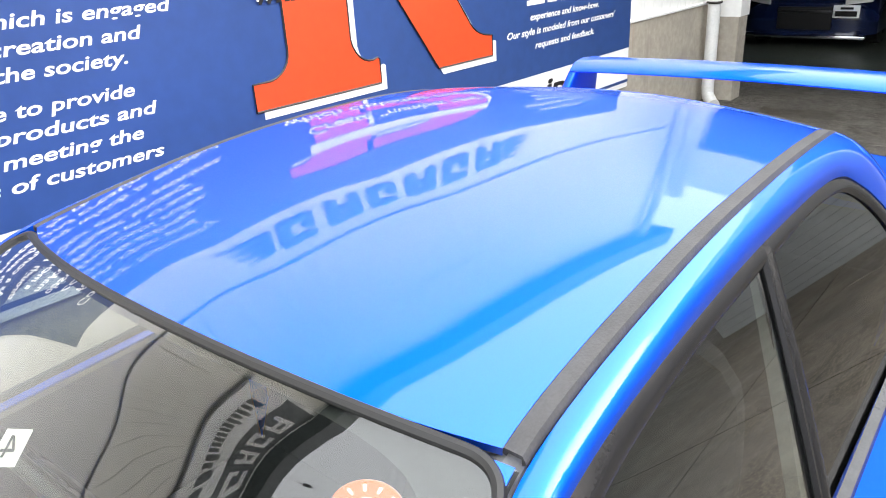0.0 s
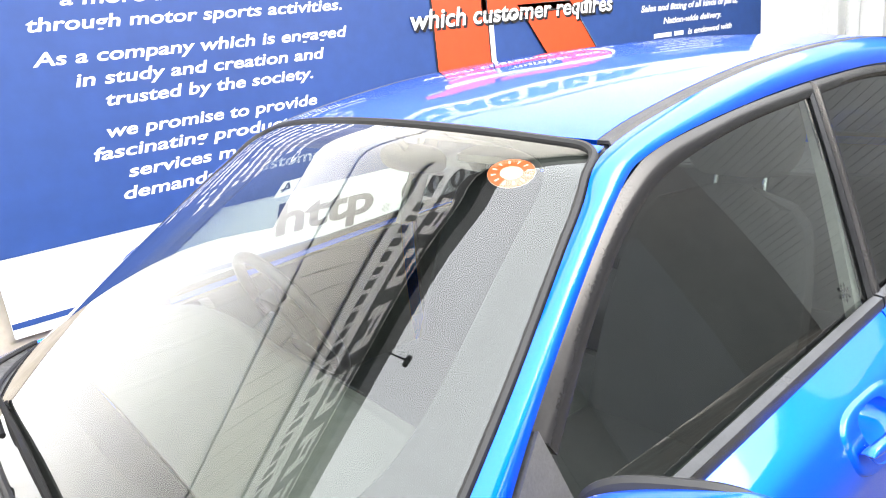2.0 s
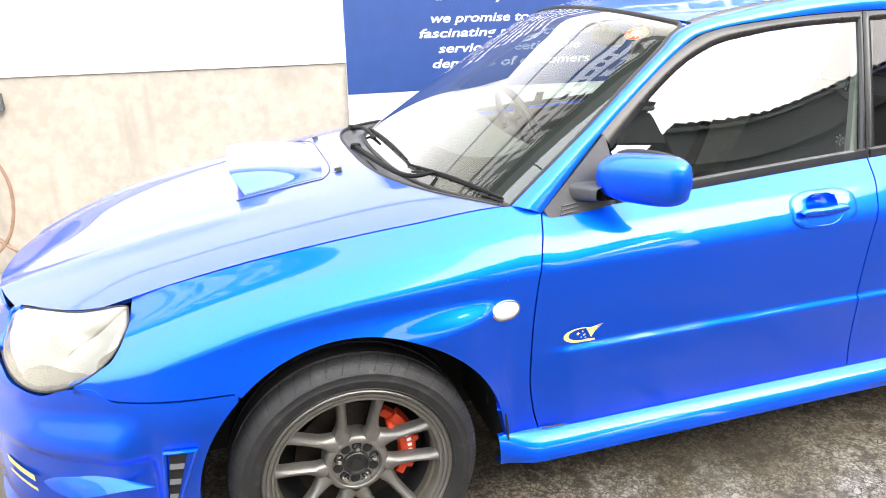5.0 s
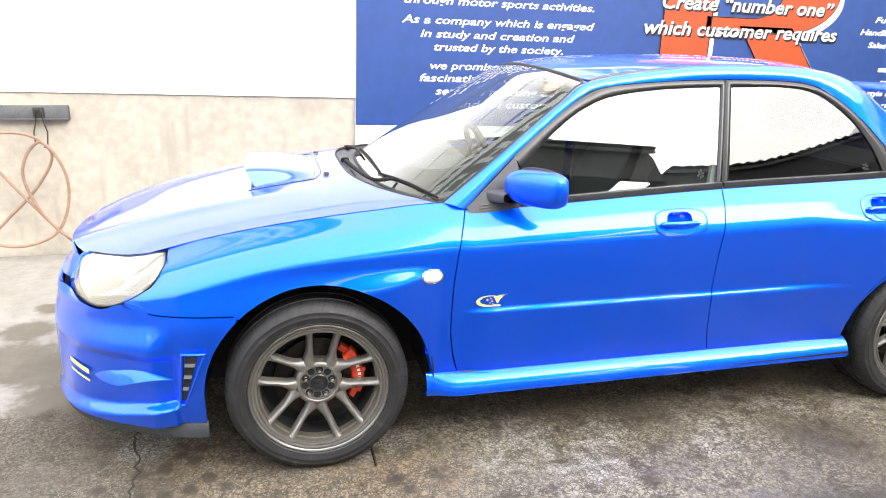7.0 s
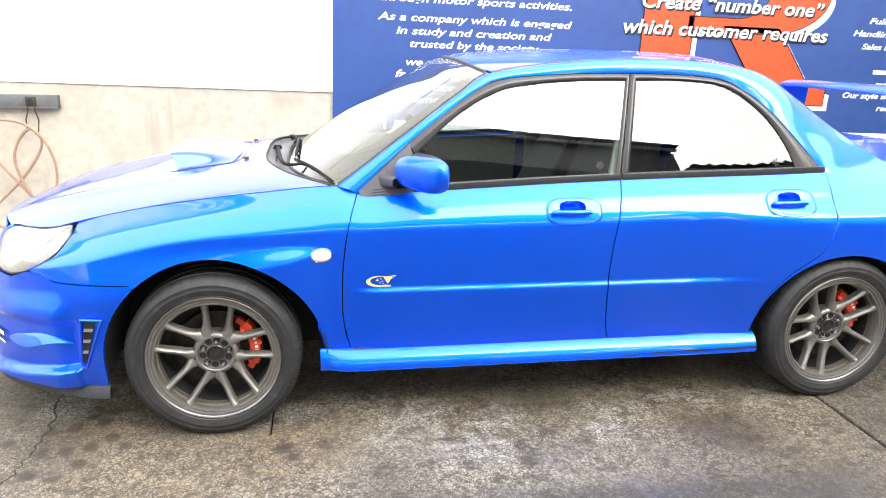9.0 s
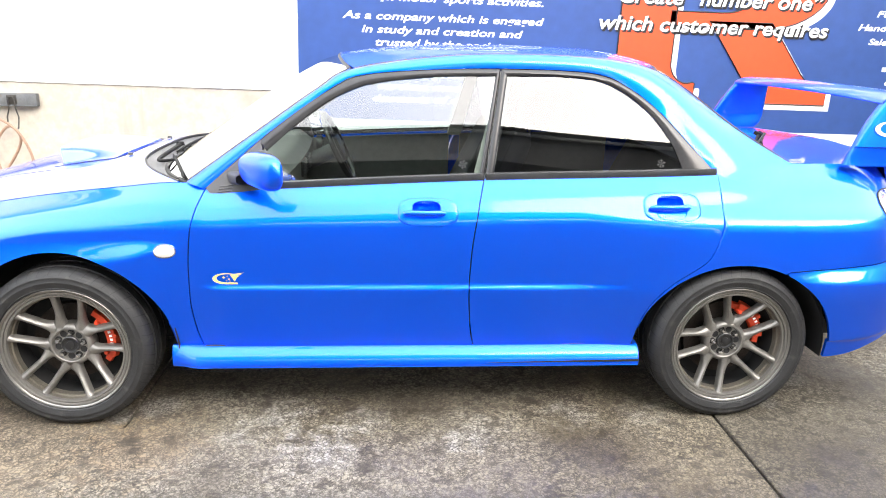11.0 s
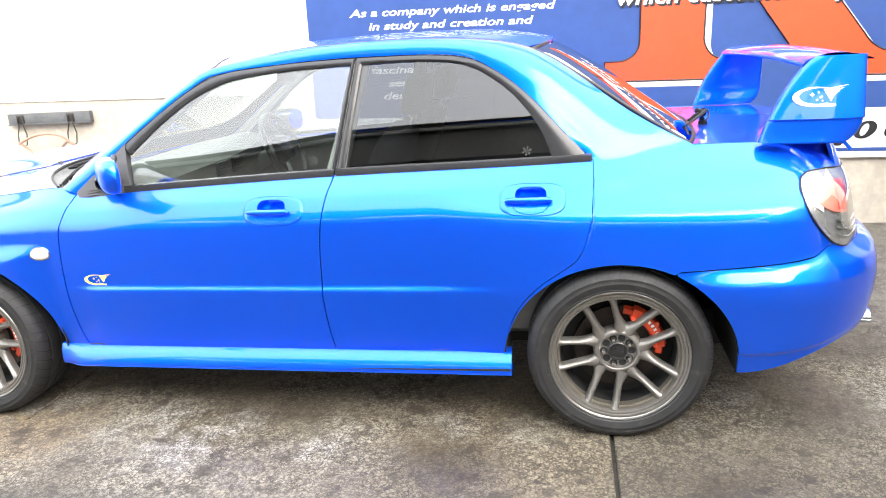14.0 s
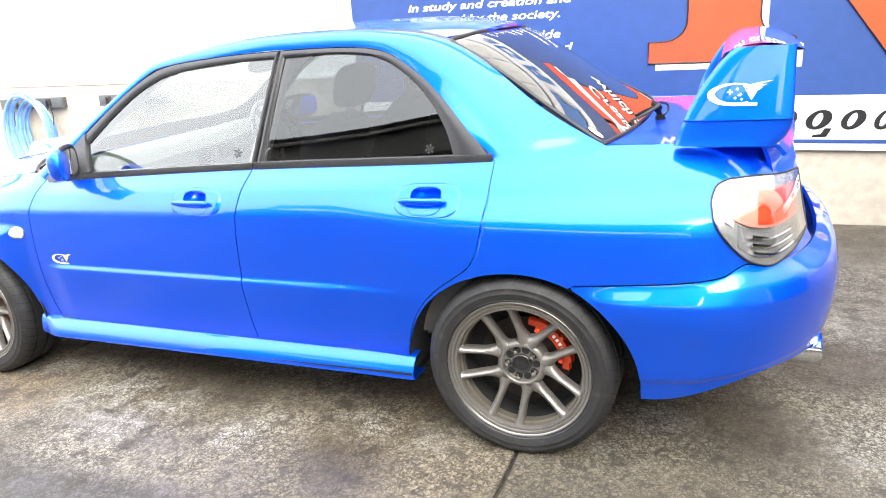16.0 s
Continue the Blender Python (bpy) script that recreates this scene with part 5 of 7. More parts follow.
# side marker lamps, door emblem decals, bumper lettering as bars
for k in (0, 1):
    m = mirrored if k else (lambda s: s)
    mk = skin("side_marker", m(sheet(lambda u, v: flank(0.394 + superellipse(0.034, 0.0225, 2.2, u)[0] * v, 0.697 + superellipse(0.034, 0.0225, 2.2, u)[1] * v, 0.004 + 0.010 * math.sqrt(max(1 - v * v, 0))), lin(0, 2 * math.pi, 29), [0.02, 0.3, 0.55, 0.75, 0.9, 1], (0, -1, 0), 0)), AMBERWHITE, car, "clear oval side marker lamp")
    skin("marker_bezel", m(tube([flank(0.394 + superellipse(0.036, 0.0245, 2.2, a)[0], 0.697 + superellipse(0.036, 0.0245, 2.2, a)[1], 0.002) for a in lin(0, 2 * math.pi * 31 / 32, 32)], 0.0028, 5, True)), CHROME, mk)
    skin("marker_bulb", m(sheet(lambda u, v: flank(0.398 + superellipse(0.012, 0.009, 2, u)[0] * v, 0.698 + superellipse(0.012, 0.009, 2, u)[1] * v, 0.0145), lin(0, 2 * math.pi, 17), [0.02, 1], (0, -1, 0), 0)), SILVER, mk)


def decal(pts, fn, name, mat, parent, m):
    """A thin printed shape: an outline fan on a surface fn(x, z)."""
    c = np.mean(pts, axis=0)
    v = [fn(*c)] + [fn(*p) for p in pts]
    n = len(pts)
    f = [(0, 1 + i, 1 + (i + 1) % n) for i in range(n)]
    s = (v, f)
    skin(name, m(s), mat, parent)


def swoosh_strips(ox, oz, sc):
    """A crescent with trailing streaks and small stars, as separate outlines."""
    out = []
    outer = [(ox + sc * (0.060 * math.cos(a) + 0.060), oz + sc * (0.026 * math.sin(a) - 0.002)) for a in lin(radians(50), radians(300), 26)]
    inner = [(ox + sc * (0.0485 * math.cos(a) + 0.0655), oz + sc * (0.0205 * math.sin(a) + 0.0000)) for a in lin(radians(50), radians(300), 26)]
    for i in range(25):
        out.append([outer[i], outer[i + 1], inner[i + 1], inner[i]])
    for k in range(4):
        x0, z0 = 0.078 + 0.005 * k, 0.017 - 0.0085 * k
        out.append([(ox + sc * x0, oz + sc * z0), (ox + sc * (x0 + 0.004), oz + sc * (z0 - 0.0062)), (ox + sc * (0.142 - 0.011 * k), oz + sc * (0.0275 - 0.0075 * k)), (ox + sc * (0.118 - 0.008 * k), oz + sc * (0.0245 - 0.0072 * k))])
    for sx, sz, r in ((0.050, 0.004, 0.007), (0.062, -0.010, 0.004), (0.066, 0.010, 0.004), (0.074, -0.002, 0.004), (0.076, -0.013, 0.0035), (0.070, -0.004, 0.0035)):
        out.append([(ox + sc * (sx + r * (1 if k % 2 == 0 else 0.45) * math.cos(math.pi * k / 4)), oz + sc * (sz + r * (1 if k % 2 == 0 else 0.45) * math.sin(math.pi * k / 4))) for k in range(8)])
    out.append([(ox + sc * 0.058, oz - sc * 0.028), (ox + sc * 0.110, oz - sc * 0.028), (ox + sc * 0.110, oz - sc * 0.021), (ox + sc * 0.058, oz - sc * 0.021)])
    return out


def emblem(fn, ox, oz, sc, mat, parent, m, label):
    verts, faces = [], []
    for pts in swoosh_strips(ox, oz, sc):
        k = len(verts)
        verts += [fn(*p) for p in pts]
        faces.append(list(range(k, k + len(pts))))
    ob = skin("emblem_decal", m((verts, faces)), mat, parent, label)
    return ob


for k in (0, 1):
    m = mirrored if k else (lambda s: s)
    emblem(lambda x, z: flank(x, z, 0.003), 0.554, 0.592, 0.82, YELLOW, front_doors[k], m, "yellow crescent decal with streaks")
    for r in range(2):
        skin("letter_bar", m(sheet(lambda u, v: flank(-0.83 + 0.075 * u, 0.385 - 0.03 * r - 0.04 * u * 0.4 + 0.018 * v * (1 - 0.5 * r), 0.027), lin(0, 1, 8), [0, 1], (-0.5, -0.8, 0), 0)), YELLOW, car, "yellow maker bar on the bumper")


# bumper vents and fins
def vent_at(u, v, proud):
    z = 0.297 + 0.188 * v
    l = -0.455 + 0.020 * v
    r = -0.438 + 0.074 * v
    return flank(l + (r - l) * u, z, proud)


for k in (0, 1):
    m = mirrored if k else (lambda s: s)
    bp = skin("bumper_vent", m(sheet(lambda u, v: vent_at(u, v, 0.004), lin(0.15, 0.72, 5), lin(0.09, 0.95, 12), (0, -1, 0), 0)), DARK, car, "black louvred bumper vent with blue surround")
    skin("vent_surround", m(tube([vent_at(u, v, 0.006) for u, v in [(u, 1) for u in lin(0, 1, 6)] + [(1, v) for v in lin(0.95, 0.05, 12)] + [(u, 0) for u in lin(1, 0, 6)] + [(0, v) for v in lin(0.05, 0.95, 12)]], 0.005, 6, True)), PAINT, bp)
    for q in (0.32, 0.55, 0.78):
        skin("louvre", m(sheet(lambda u, v: vent_at(u, q + 0.045 * v, 0.005 + 0.010 * (1 - v)), lin(0.17, 0.70, 4), [0, 0.5, 1], (0, -1, 0), 0.003)), BLACK, bp)
    skin("bumper_fin", m(sheet(lambda u, v: flank(-0.466 - 0.272 * u, 0.394 + 0.012 * math.sin(math.pi * min(u * 1.5, 1)) - 0.026 * u ** 1.5 + (v - 0.5) * 0.048 * math.sin(math.pi * u ** 1.7) ** 0.75, 0.012 + 0.034 * math.sin(math.pi * u ** 1.2) ** 0.7 * (1 - v) ** 0.8 * (1 if v > 0.08 else 0.35)), lin(0.005, 0.995, 28), [0, 0.06, 0.12, 0.3, 0.5, 0.7, 0.85, 1], (-0.3, -0.9, 0.2), 0)), PAINT, car)

# headlamps: between the wing and bumper edge below and the bonnet edge above
HL_LOW = spline([(-0.479, 0.752), (-0.487, 0.738), (-0.519, 0.700), (-0.579, 0.662), (-0.644, 0.632), (-0.70, 0.620), (-0.767, 0.626), (-0.816, 0.640)])
HL_TOP = spline([(-0.479, 0.665), (-0.500, 0.640), (-0.535, 0.614), (-0.603, 0.574), (-0.660, 0.524), (-0.720, 0.466), (-0.783, 0.408), (-0.812, 0.440)])


def lamp_at(u, v, proud):
    xl, zl = HL_LOW(u)
    xt, yt = HL_TOP(u)
    low = np.array(flank(xl, zl))
    top = np.array((xt, -yt, hood_z(xt, yt) - 0.004))
    if u > 6 / 7:
        k = (u - 6 / 7) * 7
        top[2] += (0.655 - top[2]) * step(k)
    p = low + (top - low) * v
    return p + np.array((-0.42, -0.66, 0.62)) * (proud * math.sin(math.pi * v) ** 0.7 * math.sin(math.pi * min(max(u, 0), 1)) ** 0.6)


lamp_us, lamp_vs = [0.5 - 0.5 * math.cos(a) for a in lin(0, math.pi, 30)], lin(0, 1, 14)
for k in (0, 1):
    m = mirrored if k else (lambda s: s)
    hl = skin("headlamp", m(sheet(lambda u, v: lamp_at(u, v, 0.034), lamp_us, lamp_vs, (-0.4, -0.8, 0.3), 0)), LENS, car, "slightly yellowed clear headlamp")
    hl.visible_shadow = False
    skin("lamp_seal", m(tube([lamp_at(u, 0, 0) for u in lin(0.01, 0.99, 30)] + [lamp_at(u, 1, 0) for u in lin(0.99, 0.01, 30)], 0.0026, 6, True)), SEAL, hl)
    skin("lamp_surround", m(tube([np.array(lamp_at(u, 1, 0)) + (-0.004, 0.006, -0.004) for u in lin(0.80, 0.985, 14)] + [np.array(lamp_at(0.985, v, 0)) + (-0.004, 0.008, 0) for v in lin(0.9, 0.1, 8)], 0.010, 8)), PAINT, hl)
    skin("reflector", m(sheet(lambda u, v: lamp_at(u, v, -0.010 - 0.030 * math.exp(-((u - 0.42) / 0.13) ** 2 - ((v - 0.52) / 0.24) ** 2) - 0.022 * math.exp(-((u - 0.70) / 0.09) ** 2 - ((v - 0.5) / 0.22) ** 2)), lamp_us, lamp_vs, (-0.4, -0.8, 0.3), 0)), REFLECTOR, hl)

# grille between the lamps
def grille_at(u, v):
    y = (2 * u - 1) * 0.33
    z = 0.605 + 0.105 * v
    return (NOSE(z) + 0.035 + 0.10 * abs(2 * u - 1) ** 2.5, y, z)


gr_ob = skin("grille", sheet(grille_at, lin(0, 1, 20), lin(0, 1, 6), (-1, 0, 0), 0.01), DARK, car, "black mesh front grille")
for q in (0.0, 0.35, 0.68, 1.0):
    skin("grille_bar", tube([tuple(np.array(grille_at(u, q)) + (-0.012, 0, 0)) for u in lin(0, 1, 20)], 0.007, 6), PAINT if q in (0.0, 1.0) else BLACK, gr_ob)


def nose_panel_at(u, v):
    s = 2 * u - 1
    y = s * 0.43
    xt = -0.885 + 0.10 * abs(s) ** 3
    z0 = 0.608 + 0.03 * abs(s) ** 3
    z1 = hood_z(xt, y) - 0.003
    x0 = -0.935 + 0.105 * abs(s) ** 2.4
    back = 0.02 * step((0.80 - abs(s)) / 0.06) * math.sin(math.pi * min(max(v, 0), 1)) ** 0.4
    return (x0 + (xt + 0.004 - x0) * v + back, y, z0 + (z1 - z0) * v)


skin("nose_panel", sheet(nose_panel_at, lin(0, 1, 40), lin(0, 1, 8), (-1, 0, 0.2), 0.008), PAINT, car)

# bonnet scoop
SC_Y = 0.04


def scoop_at(u, v):
    s = 2 * v - 1
    x = -0.185 + 0.225 * u + 0.02 * u * (1 - abs(s) ** 2)
    w = 0.292 + 0.006 * u
    prof = step((1 - abs(s)) / (0.30 - 0.05 * u)) ** 0.8
    y = SC_Y + s * w
    h = (0.054 * (1 - u ** 1.6) + 0.004) * prof
    return (x - 0.038 * prof * (1 - u), y, hood_z(x, y) + 0.001 + h)


sc_vs = [0.5 - 0.5 * math.cos(a) for a in lin(0, math.pi, 41)]
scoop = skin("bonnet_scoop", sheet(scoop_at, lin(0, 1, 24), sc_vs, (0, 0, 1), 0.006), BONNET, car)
skin("scoop_mouth", sheet(lambda u, v: tuple(np.array(scoop_at(0.06, u)) * (1, 1, 0) + (0.012, 0, hood_z(-0.20, 0) + (scoop_at(0.06, u)[2] - hood_z(-0.20, 0)) * v - 0.004)), sc_vs, [0, 1], (-1, 0, 0), 0), DARK, scoop)
skin("scoop_gap", tube([tuple(np.array(hood_at_xy) + (0, 0, 0.0012)) for hood_at_xy in [(x, y, hood_z(x, y)) for x, y in [(-0.21 + 0.25 * a, SC_Y - 0.322 + 0.004 * a) for a in lin(0, 1, 12)] + [(0.078 - 0.038 * abs(2 * a - 1) ** 6, SC_Y - 0.318 + 0.636 * a) for a in lin(0, 1, 24)] + [(0.04 - 0.25 * a, SC_Y + 0.318 + 0.004 * a) for a in lin(0, 1, 12)]]], 0.0014, 4), SEAL, scoop)
for y in (-0.235, 0.315):
    nz = skin("washer_nozzle", joined(revolve([(0.0, -0.011), (0.009, -0.010), (0.012, 0.0)], 14)), BLACK, car)
    nz.location = (0.092, y, hood_z(0.092, y) + 0.002)
    nz.rotation_euler = (radians(-90), 0, 0)

# cowl, wipers
def cowl_at(u, v):
    s = 2 * u - 1
    a = np.array(hood_at(0.0, s)) + (0.004, 0, -0.006)
    b = np.array(ws_at(u, 0.0)) + (0.0, 0, -0.004)
    return a + (b - a) * v + np.array((0, 0, -0.010 * math.sin(math.pi * min(v * 1.3, 1)) * (1 - s ** 6)))


COWLGREY = material("weathered_cowl_plastic", (0.095, 0.095, 0.10), 0.46, var=0.35, scale=9, bump=0.15)
cowl = skin("cowl_panel", sheet(cowl_at, lin(0, 1, 50), lin(0, 1, 8), (0, 0, 1), 0.006), COWLGREY, car, "weathered dark grey plastic cowl panel")
skin("cowl_seal", tube([tuple(np.array(hood_at(0.0, s)) + (0.005, 0, -0.002)) for s in lin(-0.99, 0.99, 50)], 0.006, 6), SEAL, cowl)
for cu in (0.40, 0.62):
    skin("cowl_vent", sheet(lambda u, v: tuple(np.array(cowl_at(cu - 0.05 + 0.10 * u, 0.42 + 0.07 * v)) + (0, 0, 0.002)), lin(0, 1, 12), lin(0, 1, 4), (0, 0, 1), 0), DARK, cowl)


WIPERBLACK = material("matt_wiper_black", (0.0065, 0.0065, 0.007), 0.6, var=0.2, scale=30, spec=0.15)


def wiper(pivot, elbow, tip_a, tip_b, bend):
    w = skin("windscreen_wiper", tube(smooth_path([pivot, bend, elbow], 14), lambda t: 0.010 - 0.005 * t, 8), WIPERBLACK, car, "black wiper arm and blade")
    skin("pivot_cap", (lambda v, f: ([(p[0] + pivot[0], p[2] + pivot[1], -p[1] + pivot[2]) for p in v], f))(*revolve([(0.0, -0.014), (0.016, -0.012), (0.021, 0.004)], 16)), WIPERBLACK, w)
    d = np.array(tip_b) - np.array(tip_a)
    skin("blade_spine", tube([np.array(tip_a) + d * t + (0, 0, 0.010 + 0.006 * math.sin(math.pi * t)) for t in lin(0, 1, 12)], lambda t: 0.0035 + 0.0035 * math.sin(math.pi * t), 6), WIPERBLACK, w)
    skin("blade_rubber", tube([np.array(tip_a) + d * t + (0, 0, 0.003) for t in lin(0, 1, 8)], 0.0035, 5), RUBBER, w)
    for t in (0.12, 0.3, 0.5, 0.7, 0.88):
        skin("blade_claw", tube([np.array(tip_a) + d * t + (0.004, 0, 0.001), np.array(tip_a) + d * t + (-0.002, 0, 0.013)], 0.0055, 5), WIPERBLACK, w)


def on_ws(u, v, lift=0.008):
    p = np.array(ws_at(u, v))
    return p + np.array((-0.45, 0, 0.85)) * lift


wiper((0.262, 0.50, 0.940), on_ws(0.60, 0.050, 0.015), on_ws(0.75, 0.045), on_ws(0.31, 0.055), (0.285, 0.38, 0.958))
wiper((0.205, 0.10, 0.945), on_ws(0.19, 0.060, 0.012), on_ws(0.285, 0.040), on_ws(0.015, 0.004), (0.252, -0.37, 0.952))

# inspection stickers on the windscreen
stick_w = material("sticker_paper", (0.85, 0.80, 0.74), 0.5)
stick_o = material("sticker_orange", (0.90, 0.14, 0.03), 0.5, var=0.1, scale=60)


def sticker_disc(u0, v0, r0, r1, lift, mat, name, parent, n=28):
    s = sheet(lambda a, q: np.array(ws_at(u0 + 0.76 * q * math.cos(a), v0 + 1.90 * q * math.sin(a))) + np.array((0.45, 0, -0.85)) * lift, lin(0, 2 * math.pi, n + 1), [r0, r1], (-0.4, 0, 0.9), 0)
    return skin(name, s, mat, parent)


stk = sticker_disc(0.100, 0.828, 0.0, 0.038, 0.0035, stick_w, "inspection_sticker", car)
stk["label"] = "round orange and white inspection sticker"
sticker_disc(0.100, 0.828, 0.018, 0.0375, 0.003, stick_o, "sticker_ring", stk)
for k in range(12):
    a0 = 2 * math.pi * k / 12
    s = sheet(lambda a, q: np.array(ws_at(0.100 + 0.76 * q * math.cos(a), 0.828 + 1.90 * q * math.sin(a))) + np.array((0.45, 0, -0.85)) * 0.0025, [a0, a0 + 0.12], [0.024, 0.032], (-0.4, 0, 0.9), 0)
    skin("sticker_mark", s, stick_w, stk)


def tag_at(u, v, lift):
    """A place on the slanted paper tag, u and v over 0..1."""
    return np.array(ws_at(0.446 + 0.036 * u + 0.016 * v, 0.636 + 0.050 * v - 0.022 * u)) + np.array((0.45, 0, -0.85)) * lift


card = skin("paper_tag", sheet(lambda u, v: tag_at(u, v, 0.003), [0, 1], [0, 1], (-0.4, 0, 0.9), 0), stick_w, car, "small white paper tag with a black 4 inside the windscreen")
for u0, u1, v0, v1, sh in ((0.56, 0.66, 0.22, 0.82, 0.0), (0.28, 0.80, 0.36, 0.45, 0.0), (0.28, 0.38, 0.42, 0.80, 0.24)):
    skin("digit_stroke", sheet(lambda u, v: tag_at(u0 + (u1 - u0) * u + sh * v, v0 + (v1 - v0) * v, 0.002), [0, 1], [0, 1], (-0.4, 0, 0.9), 0), SEAL, card)


# tail lamps
GREYLENS = material("smoky_clear_lens", (0.216, 0.2232, 0.2376), 0.15, 0.3, coat=1.0)
TL_TOP = curve((3.103, 0.872), (3.107, 0.890), (3.120, 0.905), (3.15, 0.914), (3.20, 0.913), (3.28, 0.900), (3.40, 0.872))
TL_LOW = curve((3.103, 0.862), (3.107, 0.835), (3.120, 0.805), (3.147, 0.763), (3.175, 0.729), (3.204, 0.700), (3.236, 0.682), (3.27, 0.672), (3.31, 0.678), (3.40, 0.725))


def tail_at(u, v, proud):
    z = 0.8
    for _ in range(5):
        end = 2.95 + (TAIL(z) - 2.95) * 0.93
        x = 3.103 + (end - 3.103) * (math.sin(u * math.pi / 2) * 0.45 + 0.55 * u ** 1.6)
        lo, hi = TL_LOW(x), TL_TOP(x)
        z = lo + (hi - lo) * v
    e = (1 - (2 * v - 1) ** 6) * (1 - (1 - min(u * 6, 1)) ** 2)
    return flank(x, z, 0.004 + proud * e)


tu = lin(0.0, 1, 26)
for k in (0, 1):
    m = mirrored if k else (lambda s: s)
    tl = skin("tail_lamp", m(sheet(lambda u, v: tail_at(u, v, 0.024), tu, lin(0, 1, 16), (0.6, -0.8, 0), 0)), LENS, car, "clear-lens tail lamp with red upper chamber")
    tl.visible_shadow = False
    skin("lamp_housing", m(sheet(lambda u, v: tail_at(u, v, 0.002), tu, lin(0, 1, 14), (0.6, -0.8, 0), 0)), TAILSILVER, tl)
    skin("red_chamber", m(sheet(lambda u, v: tail_at(0.14 + 0.80 * u, 0.46 + 0.42 * v, 0.011), lin(0, 1, 18), lin(0, 1, 8), (0.6, -0.8, 0), 0.004)), REDLENS, tl)
    skin("bulb_chamber", m(sheet(lambda u, v: tail_at(0.50 + 0.30 * u, 0.50 + 0.36 * v, 0.015 + 0.003 * math.sin(12.6 * v)), lin(0, 1, 10), lin(0, 1, 9), (0.6, -0.8, 0), 0.003)), BRIGHTRED, tl, "bright red bulb chamber")
    skin("reflex_patch", m(sheet(lambda u, v: tail_at(0.10 + 0.16 * u, 0.36 + 0.09 * v, 0.014), lin(0, 1, 6), lin(0, 1, 4), (0.6, -0.8, 0), 0.002)), WHITE, tl)
    skin("clear_chamber", m(sheet(lambda u, v: tail_at(0.30 + 0.60 * u, 0.10 + 0.30 * v, 0.006), lin(0, 1, 14), lin(0, 1, 6), (0.6, -0.8, 0), 0.003)), GREYLENS, tl)
    for q in (0.14, 0.24, 0.34):
        skin("reflector_fin", m(tube([tail_at(u, q, 0.014) for u in lin(0.42, 0.8, 10)], 0.006, 6)), CHROME, tl)
    skin("lamp_seal", m(tube([tail_at(u, 0, 0) for u in lin(0, 1, 30)] + [tail_at(u, 1, 0) for u in lin(1, 0, 30)], 0.0030, 6, True)), SEAL, tl)

# rear wing
wing_ob = thing("rear_wing", "", "")
for key in ("label", "category"):
    if key in wing_ob:
        del wing_ob[key]
wing_ob.parent = car


def blade_at(u, v):
    y = (2 * u - 1) * 0.640
    a = 2 * math.pi * v
    c, s = math.cos(a), math.sin(a)
    x = 3.215 + 0.105 * c
    lift = 0.012 * (1 - (2 * u - 1) ** 2)
    th = 0.014 * (1 - 0.55 * c)
    return (x, y, 1.268 + lift + th * s - 0.016 * c * c + 0.006 * c)


skin("wing_blade", sheet(blade_at, lin(0, 1, 31), lin(0, 1, 25), (0, 0, 0), 0), PAINT, wing_ob)


def endplate_at(u, v, side):
    """Tall end plate, leaning, from the boot up to the blade."""
    z = 1.006 + 0.268 * v
    lead = curve((0, 2.990), (0.25, 3.012), (0.95, 3.128), (1.0, 3.150))(v)
    trail = curve((0, 3.262), (0.10, 3.288), (0.28, 3.302), (1.0, 3.300))(v)
    a = 2 * math.pi * u
    c, s = superellipse(1, 1, 3.0, a)
    x = (lead + trail) / 2 + (trail - lead) / 2 * c
    flare = 0.030 * step(1 - v / 0.30)
    th = 0.017 + 0.010 * (1 - v)
    y = -0.657 + 0.036 * v + s * th - (0.012 if v > 0.27 else 0.0) * (1 if s < 0 else 0) + flare * (0.5 if s > 0 else 0.3)
    return (x, y, z)


ep = sheet(lambda u, v: endplate_at(u, v, 0), lin(0, 1, 49), lin(0, 0.26, 7) + lin(0.28, 0.96, 12) + [0.985, 1.0], (0, 0, 0), 0)
cap = ([endplate_at(u, 1.0, 0) for u in lin(0, 1, 49)[:-1]], [list(range(48))])
for k in (0, 1):
    m = mirrored if k else (lambda s: s)
    e = skin("end_plate", m(joined(ep, cap)), PAINT, wing_ob)
    emblem(lambda x, z: (x, -0.657 + 0.036 * (z - 1.006) / 0.268 - 0.0125 - 0.017 - 0.010 * (1 - (z - 1.006) / 0.268) - 0.002, z), 3.078, 1.152, 1.18, material("pale_decal", (0.80, 0.74, 0.50), 0.4), e, m, "pale crescent decal with streaks")

# round white sticker in the corner of the rear window
skin("rear_sticker", sheet(lambda a, q: rw_at(0.055 + 0.016 * q * math.cos(a), 0.085 + 0.045 * q * math.sin(a)) + np.array((0.3, 0, 0.9)) * 0.003, lin(0, 2 * math.pi, 25), [0.0, 1.0], (0.4, 0, 0.9), 0), WHITE, rear_screen, "round white sticker")

# rear wiper, exhaust, antenna stub
def shrunk(*pts):
    """Points drawn in towards the foot of the rear wiper."""
    return [(2.905 + 0.70 * (x - 2.905), -0.13 + 0.70 * (y + 0.13), 1.006 + 0.74 * (z - 1.006)) for x, y, z in pts]


